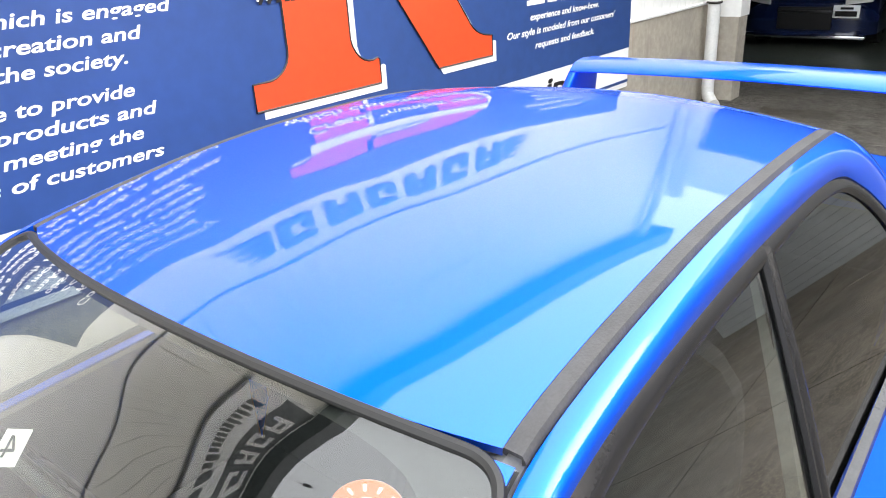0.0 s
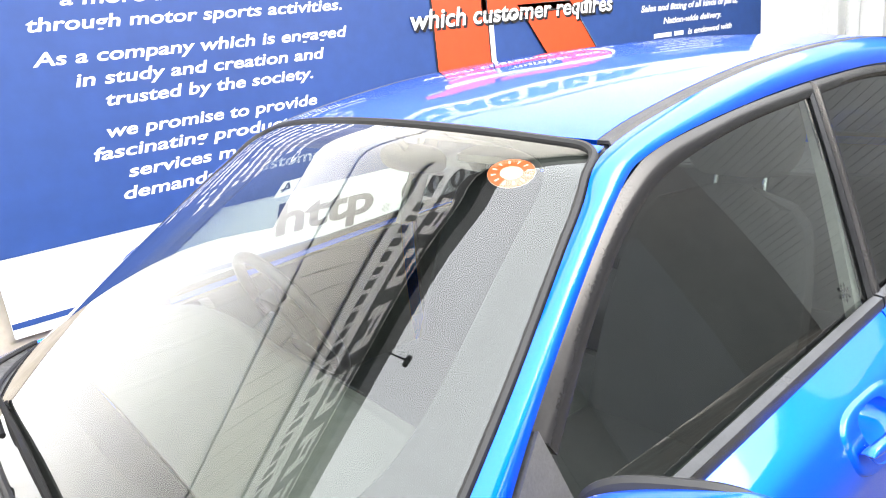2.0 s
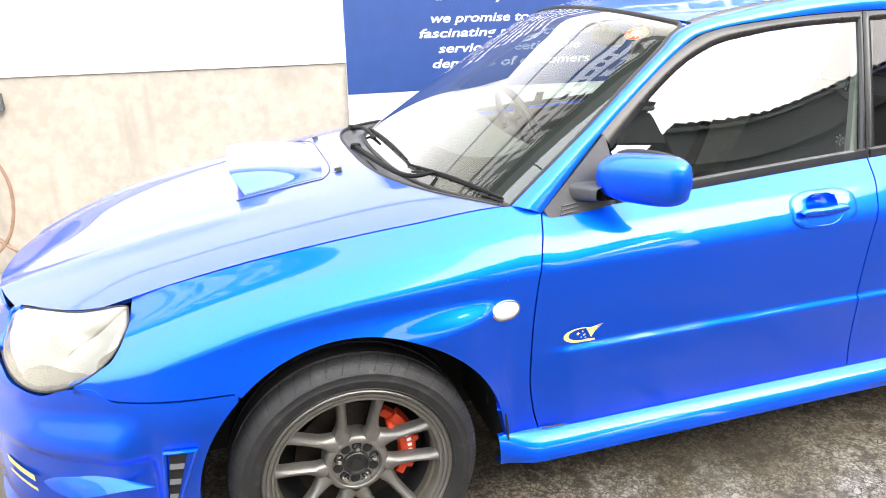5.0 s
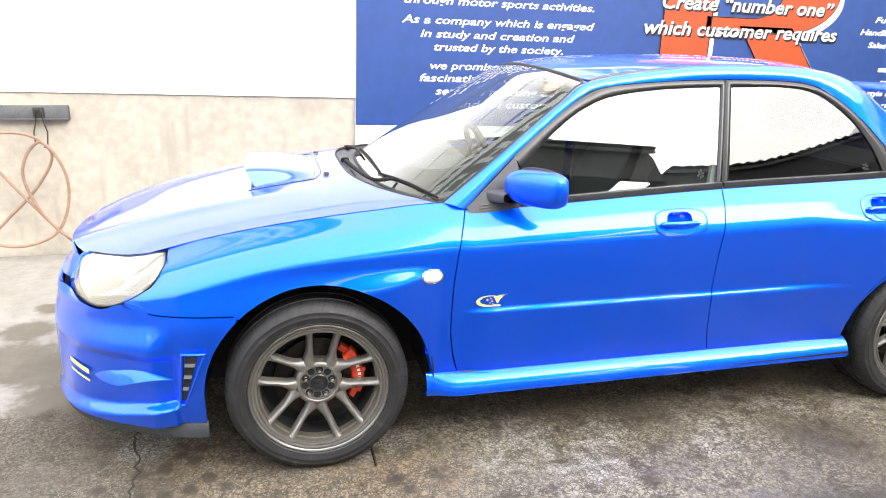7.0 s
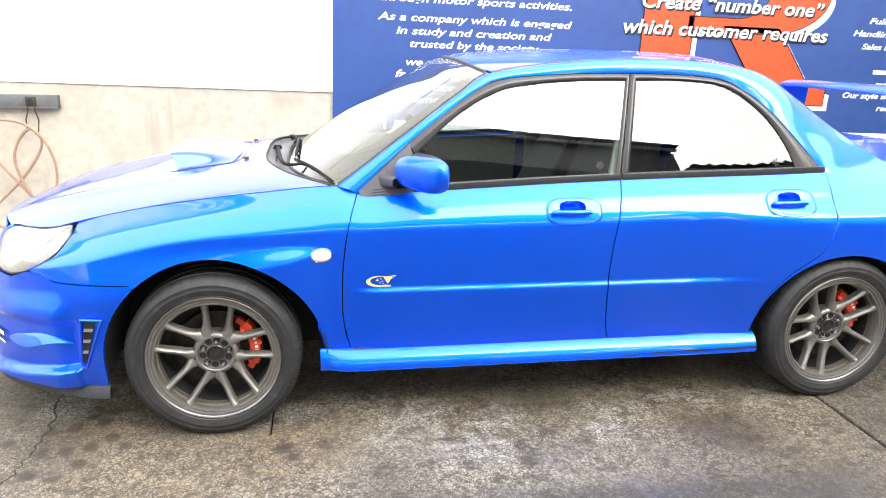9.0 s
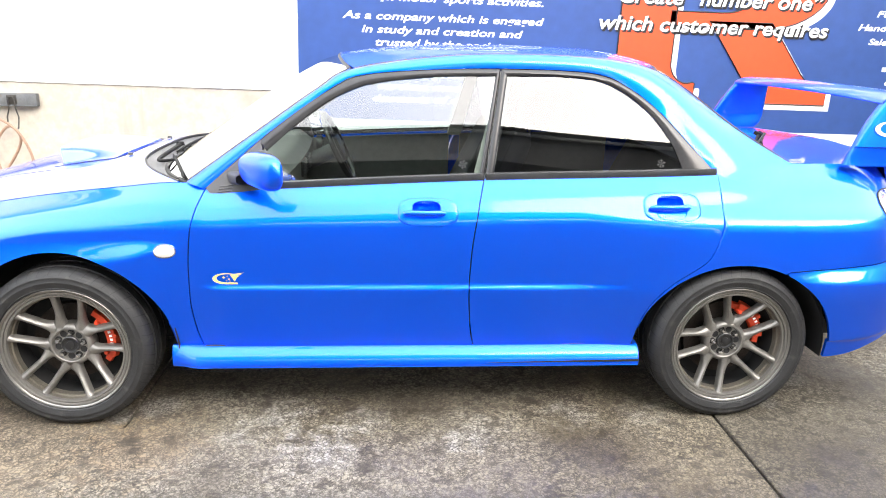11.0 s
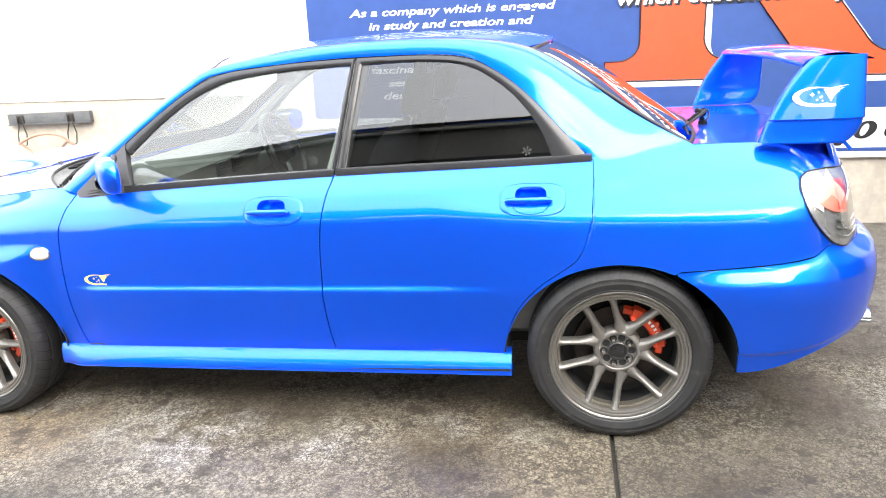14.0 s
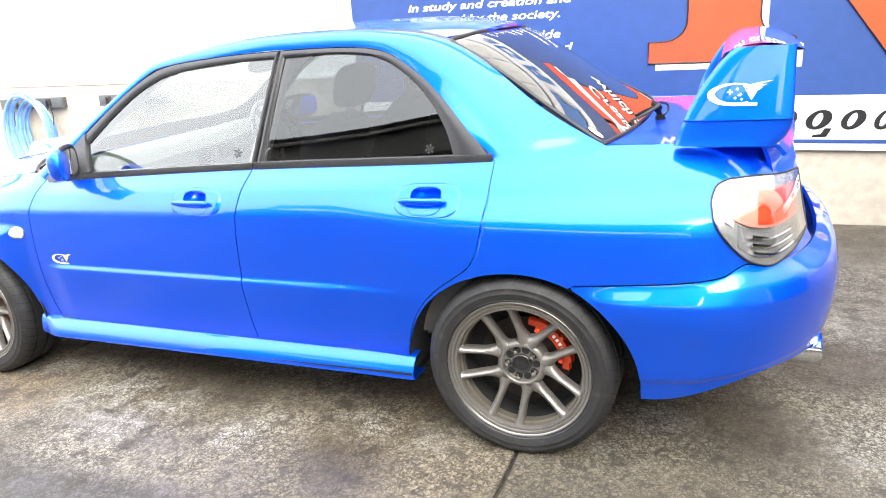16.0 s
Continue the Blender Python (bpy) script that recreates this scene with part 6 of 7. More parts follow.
rw = skin("rear_wiper", tube(shrunk((2.905, -0.13, 1.012), (2.895, -0.14, 1.048), (2.872, -0.165, 1.068), (2.840, -0.215, 1.062), (2.800, -0.29, 1.050)), lambda t: 0.011 - 0.006 * t, 10), WIPERBLACK, car, "black rear wiper folded on the window")
wm = Matrix.Translation(shrunk((2.886, -0.145, 1.074))[0]) @ Euler((0.3, 0.25, 0.5)).to_matrix().to_4x4()
bm = box_bm(-0.015, 0.015, -0.021, 0.021, -0.008, 0.010, 0.004)
bmesh.ops.transform(bm, matrix=wm, verts=bm.verts)
part("wiper_head", bm, WIPERBLACK, rw)
skin("wiper_cap", tube([(2.905, -0.13, 1.004), (2.903, -0.132, 1.024)], lambda t: 0.020 - 0.005 * t, 14), WIPERBLACK, rw)
skin("wiper_blade", tube(smooth_path(shrunk((2.905, -0.185, 1.085), (2.865, -0.225, 1.062), (2.800, -0.300, 1.036), (2.765, -0.345, 1.030)), 14), lambda t: 0.007 - 0.003 * t, 6), RUBBER, rw)
skin("wiper_hose", tube(smooth_path(shrunk((2.90, -0.12, 1.09), (2.935, -0.10, 1.075), (2.935, -0.11, 1.04), (2.90, -0.15, 1.02)), 14), 0.0045, 6), SEAL, rw)
skin("exhaust_tip", (lambda v, f: ([(3.345 + p[1], -0.50 + p[0], 0.325 + p[2]) for p in v], f))(*revolve([(0.052, -0.2), (0.052, 0.085), (0.055, 0.092), (0.049, 0.092), (0.047, 0.0), (0.0, -0.02)], 32)), CHROME, car, "round chrome exhaust tip")


# ---- cabin ----
DASH = material("dash_plastic", (0.105, 0.106, 0.102), 0.6, var=0.12, scale=30, bump=0.04)


def dash_at(u, v):
    y = (2 * u - 1) * 0.66
    prof = ((0.46, 0.945), (0.62, 0.965), (0.74, 0.955), (0.80, 0.915), (0.80, 0.84), (0.76, 0.74), (0.74, 0.55))
    k = v * (len(prof) - 1)
    i = min(int(k), len(prof) - 2)
    x = prof[i][0] + (prof[i + 1][0] - prof[i][0]) * (k - i)
    z = prof[i][1] + (prof[i + 1][1] - prof[i][1]) * (k - i)
    hump = 0.035 * math.exp(-((y - 0.36) / 0.17) ** 2) * math.exp(-((x - 0.74) / 0.10) ** 2)
    return (x - 0.10 * abs(2 * u - 1) ** 3 * 0.4, y, z + hump - 0.02 * abs(2 * u - 1) ** 4)


dash = skin("dashboard", sheet(dash_at, lin(0, 1, 31), lin(0, 1, 25), (0.2, 0, 1), 0.01), DASH, car, "dark moulded dashboard with round vents")
for y in (-0.085, 0.075):
    vent = part("centre_vent", box_bm(0.796, 0.812, y - 0.062, y + 0.062, 0.838, 0.912, 0.008), BLACK, dash)
    for q in range(5):
        part("vent_blade", box_bm(0.809, 0.817, y - 0.054, y + 0.054, 0.848 + 0.013 * q, 0.852 + 0.013 * q), GREY_PLASTIC, vent, smooth=False)
for y, z in ((-0.60, 0.885), (0.60, 0.885)):
    vent = skin("air_vent", (lambda v, f: ([(0.812 - p[1] * -1, y + p[0], z + p[2]) for p in v], f))(*revolve([(0.0, 0.004), (0.036, 0.004), (0.040, 0.010), (0.045, 0.008), (0.046, -0.02)], 28)), BLACK, dash)
    for q in (-0.016, 0.0, 0.016):
        part("vent_blade", box_bm(0.812, 0.822, y - 0.032, y + 0.032, z + q - 0.002, z + q + 0.002), GREY_PLASTIC, dash, smooth=False)

sw = new("steering_wheel")
sw.parent = car
sw.location = (0.93, 0.36, 0.90)
sw.rotation_euler = (0, radians(66), 0)
skin("wheel_ring", tube([(0.185 * math.cos(a), 0.185 * math.sin(a), 0) for a in lin(0, 2 * math.pi * 47 / 48, 48)], 0.015, 10, True), BLACK, sw)
part("wheel_boss", box_bm(-0.07, 0.07, -0.07, 0.07, -0.03, 0.02, 0.02), BLACK, sw)
for a in (0, 120, 240):
    c, s = math.cos(radians(a + 90)), math.sin(radians(a + 90))
    skin("wheel_spoke", tube([(0.05 * c, 0.05 * s, -0.005), (0.18 * c, 0.18 * s, 0)], 0.014, 8), BLACK, sw)
skin("column", tube([(0.93, 0.36, 0.90), (0.72, 0.36, 0.80)], 0.04, 12), CABIN, car)


def build_seat(name):
    s = new(name)
    s.parent = car

    def back_at(u, v):
        a = 2 * math.pi * u
        c, q = superellipse(1, 1, 3, a)
        w = 0.255 * (1 - 0.28 * v ** 3) * (1 - 0.10 * (1 - v) ** 2)
        d = 0.075 * (1 - 0.35 * v)
        e = max(1 - max(0, (v - 0.86) / 0.14) ** 2, 0) ** 0.5
        side = 0.05 * abs(c) ** 4
        return (0.14 + 0.26 * v + q * d * e - side * 0.9, c * w * (0.35 + 0.65 * e), 0.10 + 0.58 * v)

    skin("backrest", sheet(back_at, lin(0, 1, 33), lin(0, 1, 20), (0, 0, 0), 0), CLOTH, s)
    part("cushion", box_bm(-0.40, 0.18, -0.26, 0.26, 0.0, 0.16, 0.05, segs=4), CLOTH, s)

    def rest_at(u, v):
        a, t = 2 * math.pi * u, 2 * v - 1
        e = max(1 - abs(t) ** 3, 0) ** (1 / 3)
        c, q = superellipse(1, 1, 2.6, a)
        return (0.435 + 0.02 * t + q * 0.050 * e, c * 0.135 * e, 0.775 + 0.085 * t)

    skin("headrest", sheet(rest_at, lin(0, 1, 29), lin(0, 1, 15), (0, 0, 0), 0), CLOTH, s)
    for y in (-0.06, 0.06):
        skin("headrest_post", tube([(0.41, y, 0.64), (0.43, y, 0.72)], 0.007, 8), CHROME, s)
    return s


seat = build_seat("front_seat")
seat.location = (1.36, -0.34, 0.42)
copy_thing(seat, pose(1.36, 0.36, 0.42))
part("rear_bench", box_bm(1.92, 2.36, -0.62, 0.62, 0.42, 0.58, 0.05, segs=3), CLOTH, car)
skin("rear_backrest", sheet(lambda u, v: (2.30 + 0.22 * v + 0.02 * math.cos(6.28 * u * 2), (2 * u - 1) * 0.62, 0.52 + 0.44 * v), lin(0, 1, 21), lin(0, 1, 8), (-1, 0, 0), 0.08), CLOTH, car)
skin("parcel_shelf", sheet(lambda u, v: (2.48 + 0.33 * v, (2 * u - 1) * 0.60, 0.955 + 0.03 * v), lin(0, 1, 9), lin(0, 1, 4), (0, 0, 1), 0.01), CABIN, car)
part("centre_console", box_bm(0.80, 1.70, -0.11, 0.13, 0.34, 0.58, 0.03), CABIN, car)
for k in (0, 1):
    m = mirrored if k else (lambda s: s)
    for d, a, b in ((front_doors[k], 0.56, 1.52), (rear_doors[k], 1.58, 2.42)):
        skin("door_card", m(sheet(lambda u, v: (a + (b - a) * u, -(TOP_Y(a + (b - a) * u) - 0.040 + 0.02 * math.sin(math.pi * v)), 0.36 + (TOP_Z(a + (b - a) * u) - 0.012 - 0.36) * v), lin(0, 1, 10), lin(0, 1, 8), (0, 1, 0), 0.02)), DASH, d)
    skin("pillar_trim", m(sheet(lambda u, v: (1.53 + 0.11 * v + 0.075 * u * (1 - 0.3 * v) - 0.02, -(glass_y(0.95 + 0.38 * v) - 0.030), 0.93 + 0.40 * v), [0, 0.5, 1], lin(0, 1, 6), (0, 1, 0), 0.02)), LINER, car)
    skin("screen_pillar_trim", m(tube([np.array((0.03, 0.035, -0.03)) + np.array((RAIL(t)[0], -RAIL(t)[1], RAIL(t)[2])) for t in lin(0.03, 0.30, 12)], 0.026, 8)), LINER, car)
skin("rear_view_mirror", joined(([v + np.array((1.12, 0.03, 1.270)) for v in (np.array(p) for p in sheet(lambda u, v: (0.022 * math.sin(2 * math.pi * v), superellipse(0.115, 0.032, 2.6, 2 * math.pi * u)[0] * max(1 - abs(math.sin(2 * math.pi * v)) ** 2, 0.02) ** 0.5, superellipse(0.115, 0.032, 2.6, 2 * math.pi * u)[1] * max(1 - abs(math.sin(2 * math.pi * v)) ** 2, 0.02) ** 0.5), lin(0, 1, 25), lin(0.25, 0.75, 9), (0, 0, 0), 0)[0])], sheet(lambda u, v: (u, v, 0), lin(0, 1, 25), lin(0.25, 0.75, 9), (0, 0, 0), 0)[1]), tube([(1.12, 0.03, 1.28), (1.07, 0.03, 1.345)], 0.009, 8)), CABIN, car)
for y in (-0.36, 0.36):
    skin("sun_visor", sheet(lambda u, v: (1.07 + 0.14 * v, y + (u - 0.5) * 0.36, 1.300 + 0.022 * v), lin(0, 1, 8), lin(0, 1, 4), (0, 0, 1), 0.014), LINER, car)
part("cabin_floor", box_bm(0.45, 2.45, -0.66, 0.66, 0.33, 0.37), CABIN, car, smooth=False)
part("engine_bay_floor", box_bm(-0.82, 0.42, -0.40, 0.40, 0.33, 0.60), DARK, car, smooth=False)
part("bulkhead", box_bm(0.40, 0.46, -0.66, 0.66, 0.33, 0.93), DARK, car, smooth=False)
part("boot_floor", box_bm(2.45, 3.30, -0.42, 0.42, 0.33, 0.60), DARK, car, smooth=False)


# ---- wall fittings ----
RUST = material("grey_bracket_paint", (0.075, 0.078, 0.081), 0.55, var=0.25, scale=12, bump=0.1, grime=(0.072, 0.0504, 0.036), grime_at=0.64)
HOSE = material("brown_rubber_hose", (0.25, 0.155, 0.105), 0.5, var=0.25, scale=20)
PALEHOSE = material("pale_blue_hose", (0.16, 0.33, 0.66), 0.28, var=0.2, scale=14)
WIRE = material("dark_wire", (0.036, 0.0324, 0.0288), 0.5, 0.5)
PIPE = material("white_drain_pipe", (0.62, 0.62, 0.60), 0.45, var=0.08, scale=6)


def bracket(x0, x1, z, hooks):
    b = thing("hose_bracket", "dark grey steel bar bolted to the concrete wall with wire hooks", "bracket", "brackets on the wall")
    b.location = ((x0 + x1) / 2, WALL_Y, z)
    h = (x1 - x0) / 2
    part("bar", box_bm(-h, h, -0.045, 0.0, -0.045, 0.045, 0.004), RUST, b)
    part("bar_flange", box_bm(-h, h, -0.055, -0.045, -0.045, -0.037, 0.001), RUST, b)
    for x in hooks:
        q = x - (x0 + x1) / 2
        part("hook_plate", box_bm(q - 0.034, q + 0.034, -0.051, -0.045, -0.030, 0.034, 0.002), WIRE, b)
        link("wire_hook", *tube([(q - 0.035, -0.075, -0.20), (q - 0.04, -0.06, -0.12), (q - 0.022, -0.055, -0.06), (q - 0.022, -0.055, 0.0), (q - 0.012, -0.055, 0.022), (q + 0.012, -0.055, 0.022), (q + 0.022, -0.055, 0.0), (q + 0.022, -0.055, -0.06), (q + 0.04, -0.06, -0.12), (q + 0.035, -0.075, -0.20), (q + 0.02, -0.10, -0.215)], 0.005, 6), WIRE, b)
    return b


bracket(-2.10, -1.362, 0.962, (-1.985, -1.535))
bracket(-3.35, -2.54, 0.962, (-3.15, -2.72))


hose = thing("garden_hose", "brown rubber hose hung in loops on the wall hook", "hose")
loops = [(-1.98, 1.985, 0.78), (-1.80, 1.97, 0.842), (-1.60, 1.96, 0.835), (-1.47, 1.955, 0.74), (-1.395, 1.955, 0.55), (-1.42, 1.955, 0.33), (-1.52, 1.96, 0.17), (-1.72, 1.97, 0.10), (-1.90, 1.98, 0.14), (-1.80, 1.985, 0.27), (-1.62, 1.985, 0.45), (-1.50, 1.985, 0.62), (-1.475, 1.98, 0.72), (-1.535, 1.97, 0.785), (-1.62, 1.97, 0.70), (-1.655, 1.97, 0.56), (-1.60, 1.965, 0.38), (-1.50, 1.96, 0.22), (-1.40, 1.96, 0.13)]
link("hose_loop", *tube(smooth_path(loops, 150), 0.0098, 8), HOSE, hose)
link("hose_tail", *tube(smooth_path([(-1.98, 1.985, 0.78), (-1.86, 1.99, 0.68), (-1.68, 1.985, 0.44), (-1.50, 1.97, 0.22), (-1.36, 1.96, 0.08), (-1.20, 1.93, 0.013)], 60), 0.0098, 8), HOSE, hose)
coil = thing("hose_coil", "pale blue plastic hose coiled on the wall hook", "hose")
for k in range(11):
    w, d = 0.17 + 0.011 * k, 0.38 + 0.016 * k + 0.03 * math.sin(2.3 * k)
    link("hose_turn", *tube([(-2.88 + w * math.cos(a) * (1 + 0.03 * math.sin(3 * a + k)), 2.05 - 0.016 * k + 0.008 * math.sin(1.7 * k), 0.68 + d * 0.72 * math.sin(a)) for a in lin(0, 2 * math.pi * 39 / 40, 40)], 0.012, 7, True), PALEHOSE, coil)

# upper wall: trim line, deep ribbed siding, name strip, dark eave
RIB = material("cream_ribbed_siding", (0.78, 0.765, 0.70), 0.5, var=0.06, scale=1.2)
TRIMDARK = material("dark_eave_metal", (0.0252, 0.0252, 0.0288), 0.6)
BLUEINK = material("blue_sign_print", (0.0288, 0.144, 0.396), 0.45, var=0.1, scale=3)
walled("trim_rail", box_bm(-14, 8.35, WALL_Y - 0.012, WALL_Y + 0.02, 3.22, 3.27, 0.004), SIDING)


def ribs(x0, x1, z0, z1, step_x):
    verts, faces = [], []
    n = int((x1 - x0) / step_x)
    prof = []
    for i in range(n):
        x = x0 + i * step_x
        prof += [(x, 0.0), (x + step_x * 0.94, 0.0), (x + step_x * 0.945, 0.022), (x + step_x * 0.99, 0.022)]
    for px, d in prof:
        verts += [(px, WALL_Y - 0.004 + d, z0), (px, WALL_Y - 0.004 + d, z1)]
    for i in range(len(prof) - 1):
        faces.append((2 * i, 2 * i + 2, 2 * i + 3, 2 * i + 1))
    return link("upper_siding", verts, faces, RIB, wall, "cream ribbed metal siding", False)


ribs(-14, 8.3, 3.27, 4.765, 0.20)
walled("upper_rail", box_bm(-14, 8.35, WALL_Y - 0.012, WALL_Y + 0.02, 4.765, 4.785, 0.003), PIPE)
ribs(-14, 8.3, 4.785, 6.55, 0.20)
walled("upper_back", box_bm(-14, 8.35, WALL_Y + 0.03, WALL_Y + 0.25, 3.2, 6.55), RIB)
walled("eave", box_bm(-14, 8.8, WALL_Y - 0.30, WALL_Y + 0.3, 6.55, 7.25, 0.01), TRIMDARK)

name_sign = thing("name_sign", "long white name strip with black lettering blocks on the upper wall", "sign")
name_sign.rotation_euler = (0, radians(1.0), 0)
part("strip_board", box_bm(-5.6, 1.25, WALL_Y - 0.075, WALL_Y - 0.03, 4.55, 6.40, 0.004), BWHITE, name_sign, smooth=False)
part("strip_field", box_bm(-5.5, 1.20, WALL_Y - 0.079, WALL_Y - 0.075, 5.42, 6.34), INK, name_sign, smooth=False)
rng = random.Random(4)
x = -4.9
while x < 0.9:
    w = rng.uniform(0.08, 0.15)
    part("address_block", box_bm(x, x + w, WALL_Y - 0.083, WALL_Y - 0.075, 4.84, 4.84 + rng.choice((0.22, 0.22, 0.30))), INK, name_sign, smooth=False)
    x += w + 0.06
for k in range(8):
    x = -4.9 + k * 0.74
    for a, b, z0, z1 in (((0, 0.13, 5.60, 6.16), (0.13, 0.52, 6.02, 6.16), (0.13, 0.52, 5.60, 5.73), (0.39, 0.52, 5.73, 5.88)), ((0, 0.14, 5.60, 6.16), (0.38, 0.52, 5.60, 6.16), (0.14, 0.38, 6.02, 6.16), (0.14, 0.38, 5.80, 5.89)))[k % 2]:
        part("name_block", box_bm(x + a, x + b, WALL_Y - 0.084, WALL_Y - 0.079, z0, z1), BWHITE, name_sign, smooth=False)
logo = thing("wall_logo", "blue winged trade logo painted on the white siding above the banner", "sign")
logo.rotation_euler = (0, radians(1.0), 0)
for k, x in enumerate((2.42, 2.80, 3.18, 3.56, 3.94, 4.32)):
    for a, b, z0, z1 in (((0, 0.08, 2.70, 3.02), (0.08, 0.26, 2.94, 3.02), (0.08, 0.26, 2.70, 2.78), (0.18, 0.26, 2.78, 2.88)), ((0, 0.09, 2.70, 3.02), (0.20, 0.29, 2.70, 3.02), (0.09, 0.20, 2.94, 3.02), (0.09, 0.20, 2.82, 2.88)))[k % 2]:
        part("logo_block", box_bm(x + a, x + b, WALL_Y - 0.006, WALL_Y + 0.002, z0, z1), BLUEINK, logo, smooth=False)
for sgn, x in ((-1, 2.36), (1, 4.66)):
    for q in range(4):
        pts = [(x, 2.72 + 0.07 * q), (x + sgn * (0.42 - 0.07 * q), 2.70 + 0.10 * q), (x, 2.78 + 0.07 * q)]
        link("logo_wing", *poly_slab(pts, WALL_Y - 0.006, WALL_Y + 0.002), BLUEINK, logo, "", False)
lamp = thing("wall_lamp", "small dark lamp on a thin arm above the name strip", "lamp")
link("arm", *tube([(-1.3, WALL_Y - 0.28, 6.95), (-1.3, WALL_Y - 0.75, 7.20)], 0.012, 6), TRIMDARK, lamp)
part("head", box_bm(-1.37, -1.23, WALL_Y - 0.90, WALL_Y - 0.74, 7.14, 7.26, 0.03), TRIMDARK, lamp)

# corner by the workshop: drain pipe, return wall, open doorway with dark inside
walled("return_plinth", box_bm(8.35, 8.60, 1.80, 2.32, -0.3, 0.93, 0.004), CONCRETE)
walled("return_panel", box_bm(8.37, 8.60, 1.86, 2.32, 0.93, 5.2), SIDING)
walled("door_jamb", box_bm(8.36, 8.62, 1.79, 1.86, 0.93, 5.2, 0.004), SIDING)
pipe = thing("drain_pipe", "white plastic rain pipe strapped to the wall corner", "pipe")
link("pipe_run", *tube([(8.16, 1.985, 6.4), (8.16, 1.985, 0.10), (8.14, 1.97, 0.02), (8.06, 1.90, -0.03), (7.98, 1.84, -0.045)], 0.062, 16), PIPE, pipe)
for z in (0.95, 2.8):
    link("pipe_strap", *tube([(8.16 + 0.068 * math.cos(a), 1.985 + 0.068 * math.sin(a), z) for a in lin(0, 6.0, 24)], 0.012, 6), WIRE, pipe)
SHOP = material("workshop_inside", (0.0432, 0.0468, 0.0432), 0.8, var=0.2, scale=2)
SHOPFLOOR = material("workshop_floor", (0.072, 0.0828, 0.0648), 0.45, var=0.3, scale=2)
shop = tagged(thing("workshop", "open workshop bay with a dark interior", "workshop", kind="structure"), kind="structure")
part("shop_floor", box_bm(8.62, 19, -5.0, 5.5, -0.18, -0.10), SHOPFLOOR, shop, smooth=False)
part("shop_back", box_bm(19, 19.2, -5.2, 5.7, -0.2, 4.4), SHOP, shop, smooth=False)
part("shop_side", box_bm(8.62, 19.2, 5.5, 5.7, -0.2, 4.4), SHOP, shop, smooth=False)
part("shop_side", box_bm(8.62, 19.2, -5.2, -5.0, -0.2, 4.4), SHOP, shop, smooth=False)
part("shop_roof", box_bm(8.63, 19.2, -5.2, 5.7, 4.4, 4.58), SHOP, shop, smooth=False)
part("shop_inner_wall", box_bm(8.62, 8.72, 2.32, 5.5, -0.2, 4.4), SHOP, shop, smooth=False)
part("lintel", box_bm(8.35, 8.62, -5.2, 1.80, 3.6, 4.6), SIDING, shop, smooth=False)

# pale ribbed slats, not in view, added for the side glass to reflect
SHUTTER = material("pale_shutter_metal", (0.2088, 0.216, 0.2088), 0.5, var=0.1, scale=2)
part("shutter_guide", box_bm(8.35, 8.62, -1.95, -1.80, -0.2, 3.6), SIDING, shop, smooth=False)
for k in range(38):
    part("shutter_slat", box_bm(8.42, 8.46, -5.2, -1.95, -0.2 + k * 0.1, -0.103 + k * 0.1, 0.003), SHUTTER, shop, smooth=False)

# dark blue car inside the bay, facing out
DPAINT = material("dark_blue_paint", (0.00432, 0.01152, 0.0504), 0.25, coat=1.0)
far_car = thing("parked_car", "dark blue car facing out of the unlit workshop", "car", at=(12.0, 2.12, -0.10))


def far_body(u, v):
    prof = ((-0.02, 0.20), (-0.05, 0.42), (0.0, 0.62), (0.16, 0.74), (0.95, 0.93), (1.65, 1.40), (2.9, 1.45), (3.6, 1.05), (4.3, 1.0), (4.4, 0.4))
    k = v * (len(prof) - 1)
    i = min(int(k), len(prof) - 2)
    x = prof[i][0] + (prof[i + 1][0] - prof[i][0]) * (k - i)
    z = prof[i][1] + (prof[i + 1][1] - prof[i][1]) * (k - i)
    s = 2 * u - 1
    w = 0.89 - 0.22 * step((z - 0.95) / 0.4)
    edge = abs(s) ** 5
    return (x + 0.22 * edge * (1 if x < 1 else 0), s * w, z - 0.20 * edge * step((z - 0.3) / 0.4))


skin("body", sheet(far_body, lin(0, 1, 31), lin(0, 1, 55), (-0.3, 0, 1), 0.02), DPAINT, far_car)
for s in (-1, 1):
    skin("side", sheet(lambda u, v: (0.2 + 4.1 * u, s * (0.88), 0.2 + 0.55 * v), lin(0, 1, 8), lin(0, 1, 4), (0, s, 0), 0.02), DPAINT, far_car)
    skin("lamp_unit", sheet(lambda u, v: (-0.02 + 0.14 * u, s * (0.50 + 0.30 * u), 0.60 + 0.09 * v + 0.03 * u), lin(0, 1, 8), lin(0, 1, 5), (-1, 0, 0), 0.03), SILVER, far_car)
    wv, wf = revolve([(0.18, -0.11), (0.30, -0.11), (0.32, -0.09), (0.32, 0.09), (0.18, 0.11)], 32)
    link("tyre", [(p[0] + 0.75, p[1] + s * 0.76, p[2] + 0.32) for p in wv], wf, RUBBER, far_car)
part("grille_mouth", box_bm(-0.075, -0.02, -0.36, 0.36, 0.27, 0.58, 0.02), DARK, far_car)
part("mouth_bar", box_bm(-0.09, -0.07, -0.36, 0.36, 0.50, 0.53, 0.006), BLACK, far_car)
part("lip", box_bm(-0.10, 0.05, -0.80, 0.80, 0.155, 0.20, 0.01), CHROME, far_car)
plate_ob = part("number_plate", box_bm(-0.095, -0.083, -0.70, -0.37, 0.44, 0.605, 0.004), WHITE, far_car)
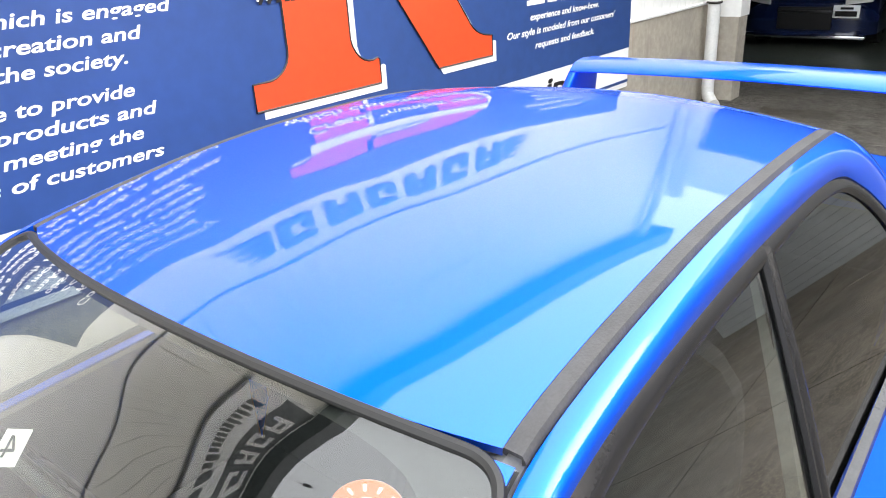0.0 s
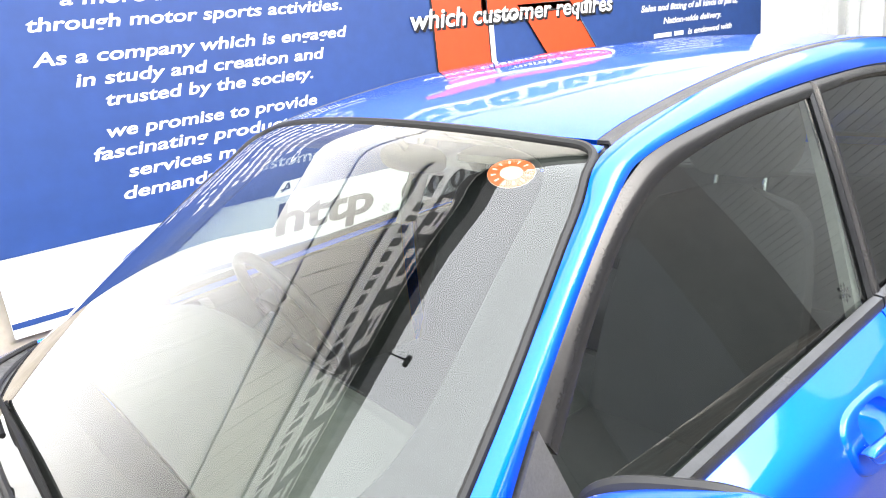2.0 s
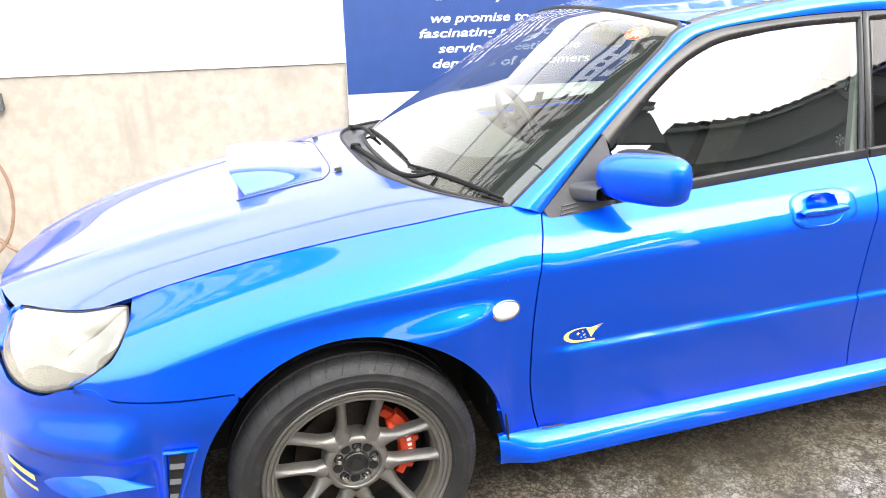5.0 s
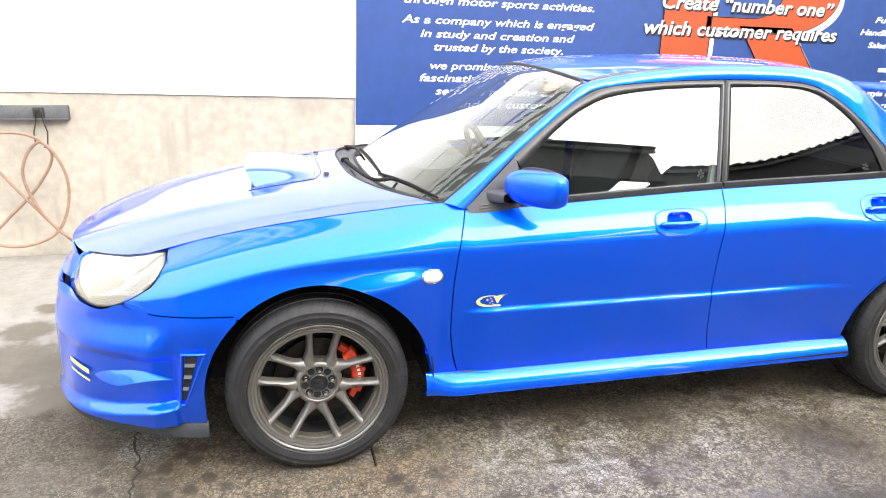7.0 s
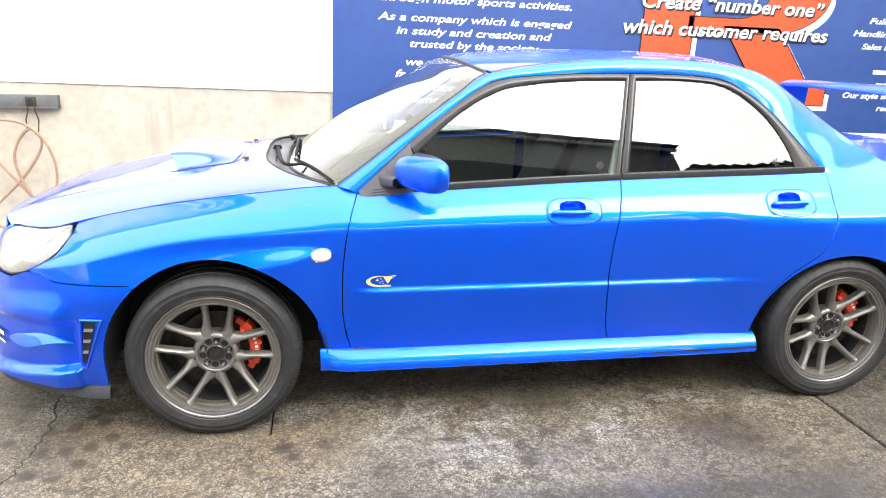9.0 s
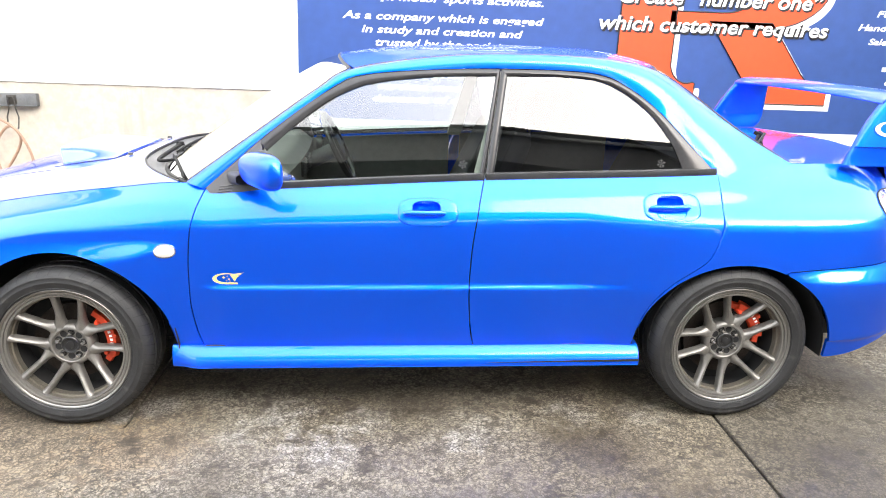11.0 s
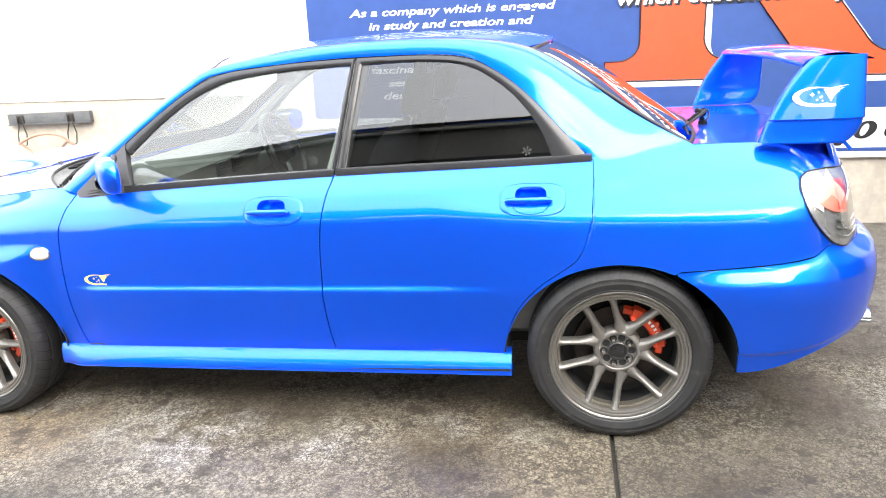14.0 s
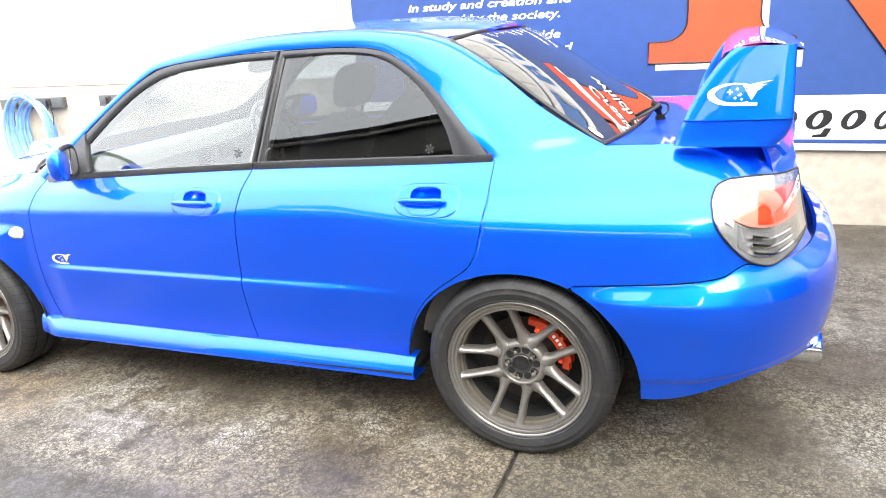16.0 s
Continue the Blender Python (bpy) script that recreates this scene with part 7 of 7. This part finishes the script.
for y0, y1, z0, z1 in ((-0.67, -0.40, 0.46, 0.53), (-0.62, -0.46, 0.55, 0.58)):
    part("plate_bar", box_bm(-0.099, -0.095, y0, y1, z0, z1), BLACK, plate_ob, smooth=False)
skin("windscreen", sheet(lambda u, v: (1.0 + 0.6 * v, (2 * u - 1) * (0.68 - 0.08 * v), 0.95 + 0.44 * v), lin(0, 1, 8), lin(0, 1, 6), (-0.5, 0, 0.8), 0.005), BLACK, far_car)

# buildings across the yard, seen in the glass and paint
SHED = material("brown_grey_sheet_metal", (0.1224, 0.1152, 0.1044), 0.6, var=0.2, scale=1.5)
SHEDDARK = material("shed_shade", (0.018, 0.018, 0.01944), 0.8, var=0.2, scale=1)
FASCIA = material("pale_fascia", (0.5, 0.5, 0.48), 0.5, var=0.08, scale=2)
SHED_Y = -8.2


def shed_front(ob, top, x0, x1, n, corrugated=0.0):
    """Beam, gutter and roof sheet along a front whose height follows top(x)."""
    xs = lin(x0, x1, n)
    link("front_beam", *sheet(lambda u, v: (u, 0.0, top(u) - 0.12 - 0.85 * v), xs, [0, 1], (0, 1, 0), 0.12), SHED, ob, "", False)
    link("gutter", *tube([(x, 0.14, top(x) - 0.10) for x in xs], 0.05, 6), FASCIA, ob)
    rx = lin(x0, x1, int((x1 - x0) / 0.09))
    link("roof_sheet", *sheet(lambda u, v: (u, 0.30 - 6.6 * v, top(u) - 0.02 - 0.6 * v + corrugated * math.sin(u * 26)), rx, [0, 1], (0, 0, 1), 0.01), SHED, ob, "", False)


shed = thing("storage_shed", "long open-fronted shed with a dark inside and a sheet roof", "shed", at=(0, SHED_Y, 0))
SHED_TOP = curve((-4.6, 5.58), (-4.4, 5.6), (-2.7, 5.92), (-1.2, 6.35), (0.25, 6.50), (2.5, 6.62), (4.0, 6.36), (6.5, 5.96))
shed_front(shed, SHED_TOP, -4.6, 6.45, 50, 0.0)
# near-black back wall: the shade inside the shed is put into its colour
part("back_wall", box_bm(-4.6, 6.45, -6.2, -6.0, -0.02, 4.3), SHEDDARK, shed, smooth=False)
for x in (-4.45, -1, 2.6, 6.3):
    part("post", box_bm(x - 0.12, x + 0.12, -0.30, -0.12, -0.02, 4.4), SHED, shed, smooth=False)
# screen and end wall added unseen, to keep sky from showing through the shed
part("lower_screen", box_bm(-4.5, 6.3, -1.2, -1.0, -0.02, 2.6), SHED, shed, smooth=False)
part("end_wall", box_bm(-4.7, -4.6, -6.2, 0.0, -0.02, 4.3), SHED, shed, smooth=False)
barn = thing("barn", "tall grey sheet-metal barn with a sloping corrugated roof", "barn", at=(0, SHED_Y, 0))
BARN_TOP = curve((6.45, 5.33), (7.4, 5.33), (8.2, 5.42), (9.2, 5.72), (10.4, 6.20), (11.4, 6.60), (12.6, 7.1), (14.1, 7.7), (17.0, 8.8))
shed_front(barn, BARN_TOP, 6.47, 17, 40, 0.045)
link("front_wall", *sheet(lambda u, v: (u, -0.16, -0.02 + v * (BARN_TOP(u) - 0.1)), lin(6.47, 17, 30), [0, 1], (0, 1, 0), 0.08), SHED, barn, "", False)
BARNDOOR = material("dull_grey_door", (0.1584, 0.162, 0.1656), 0.55, var=0.12, scale=2)
part("barn_door", box_bm(7.4, 10.6, -0.14, -0.08, -0.02, 3.6), BARNDOOR, barn, smooth=False)
part("side_wall", box_bm(16.9, 17, -6.2, -0.2, -0.02, 8.0), SHED, barn, smooth=False)
PALEWALL = material("pale_render", (0.56, 0.54, 0.50), 0.7, var=0.12, scale=1.5)
house = thing("low_building", "plain pale neighbouring building with a flat roof", "building", at=(-13.0, -6.0, 0))
part("walls", box_bm(-3, 3, -8, 9, -0.02, 2.9), PALEWALL, house, smooth=False)
part("roof_edge", box_bm(-3.2, 3.2, -8.2, 9.2, 2.9, 3.1), FASCIA, house, smooth=False)
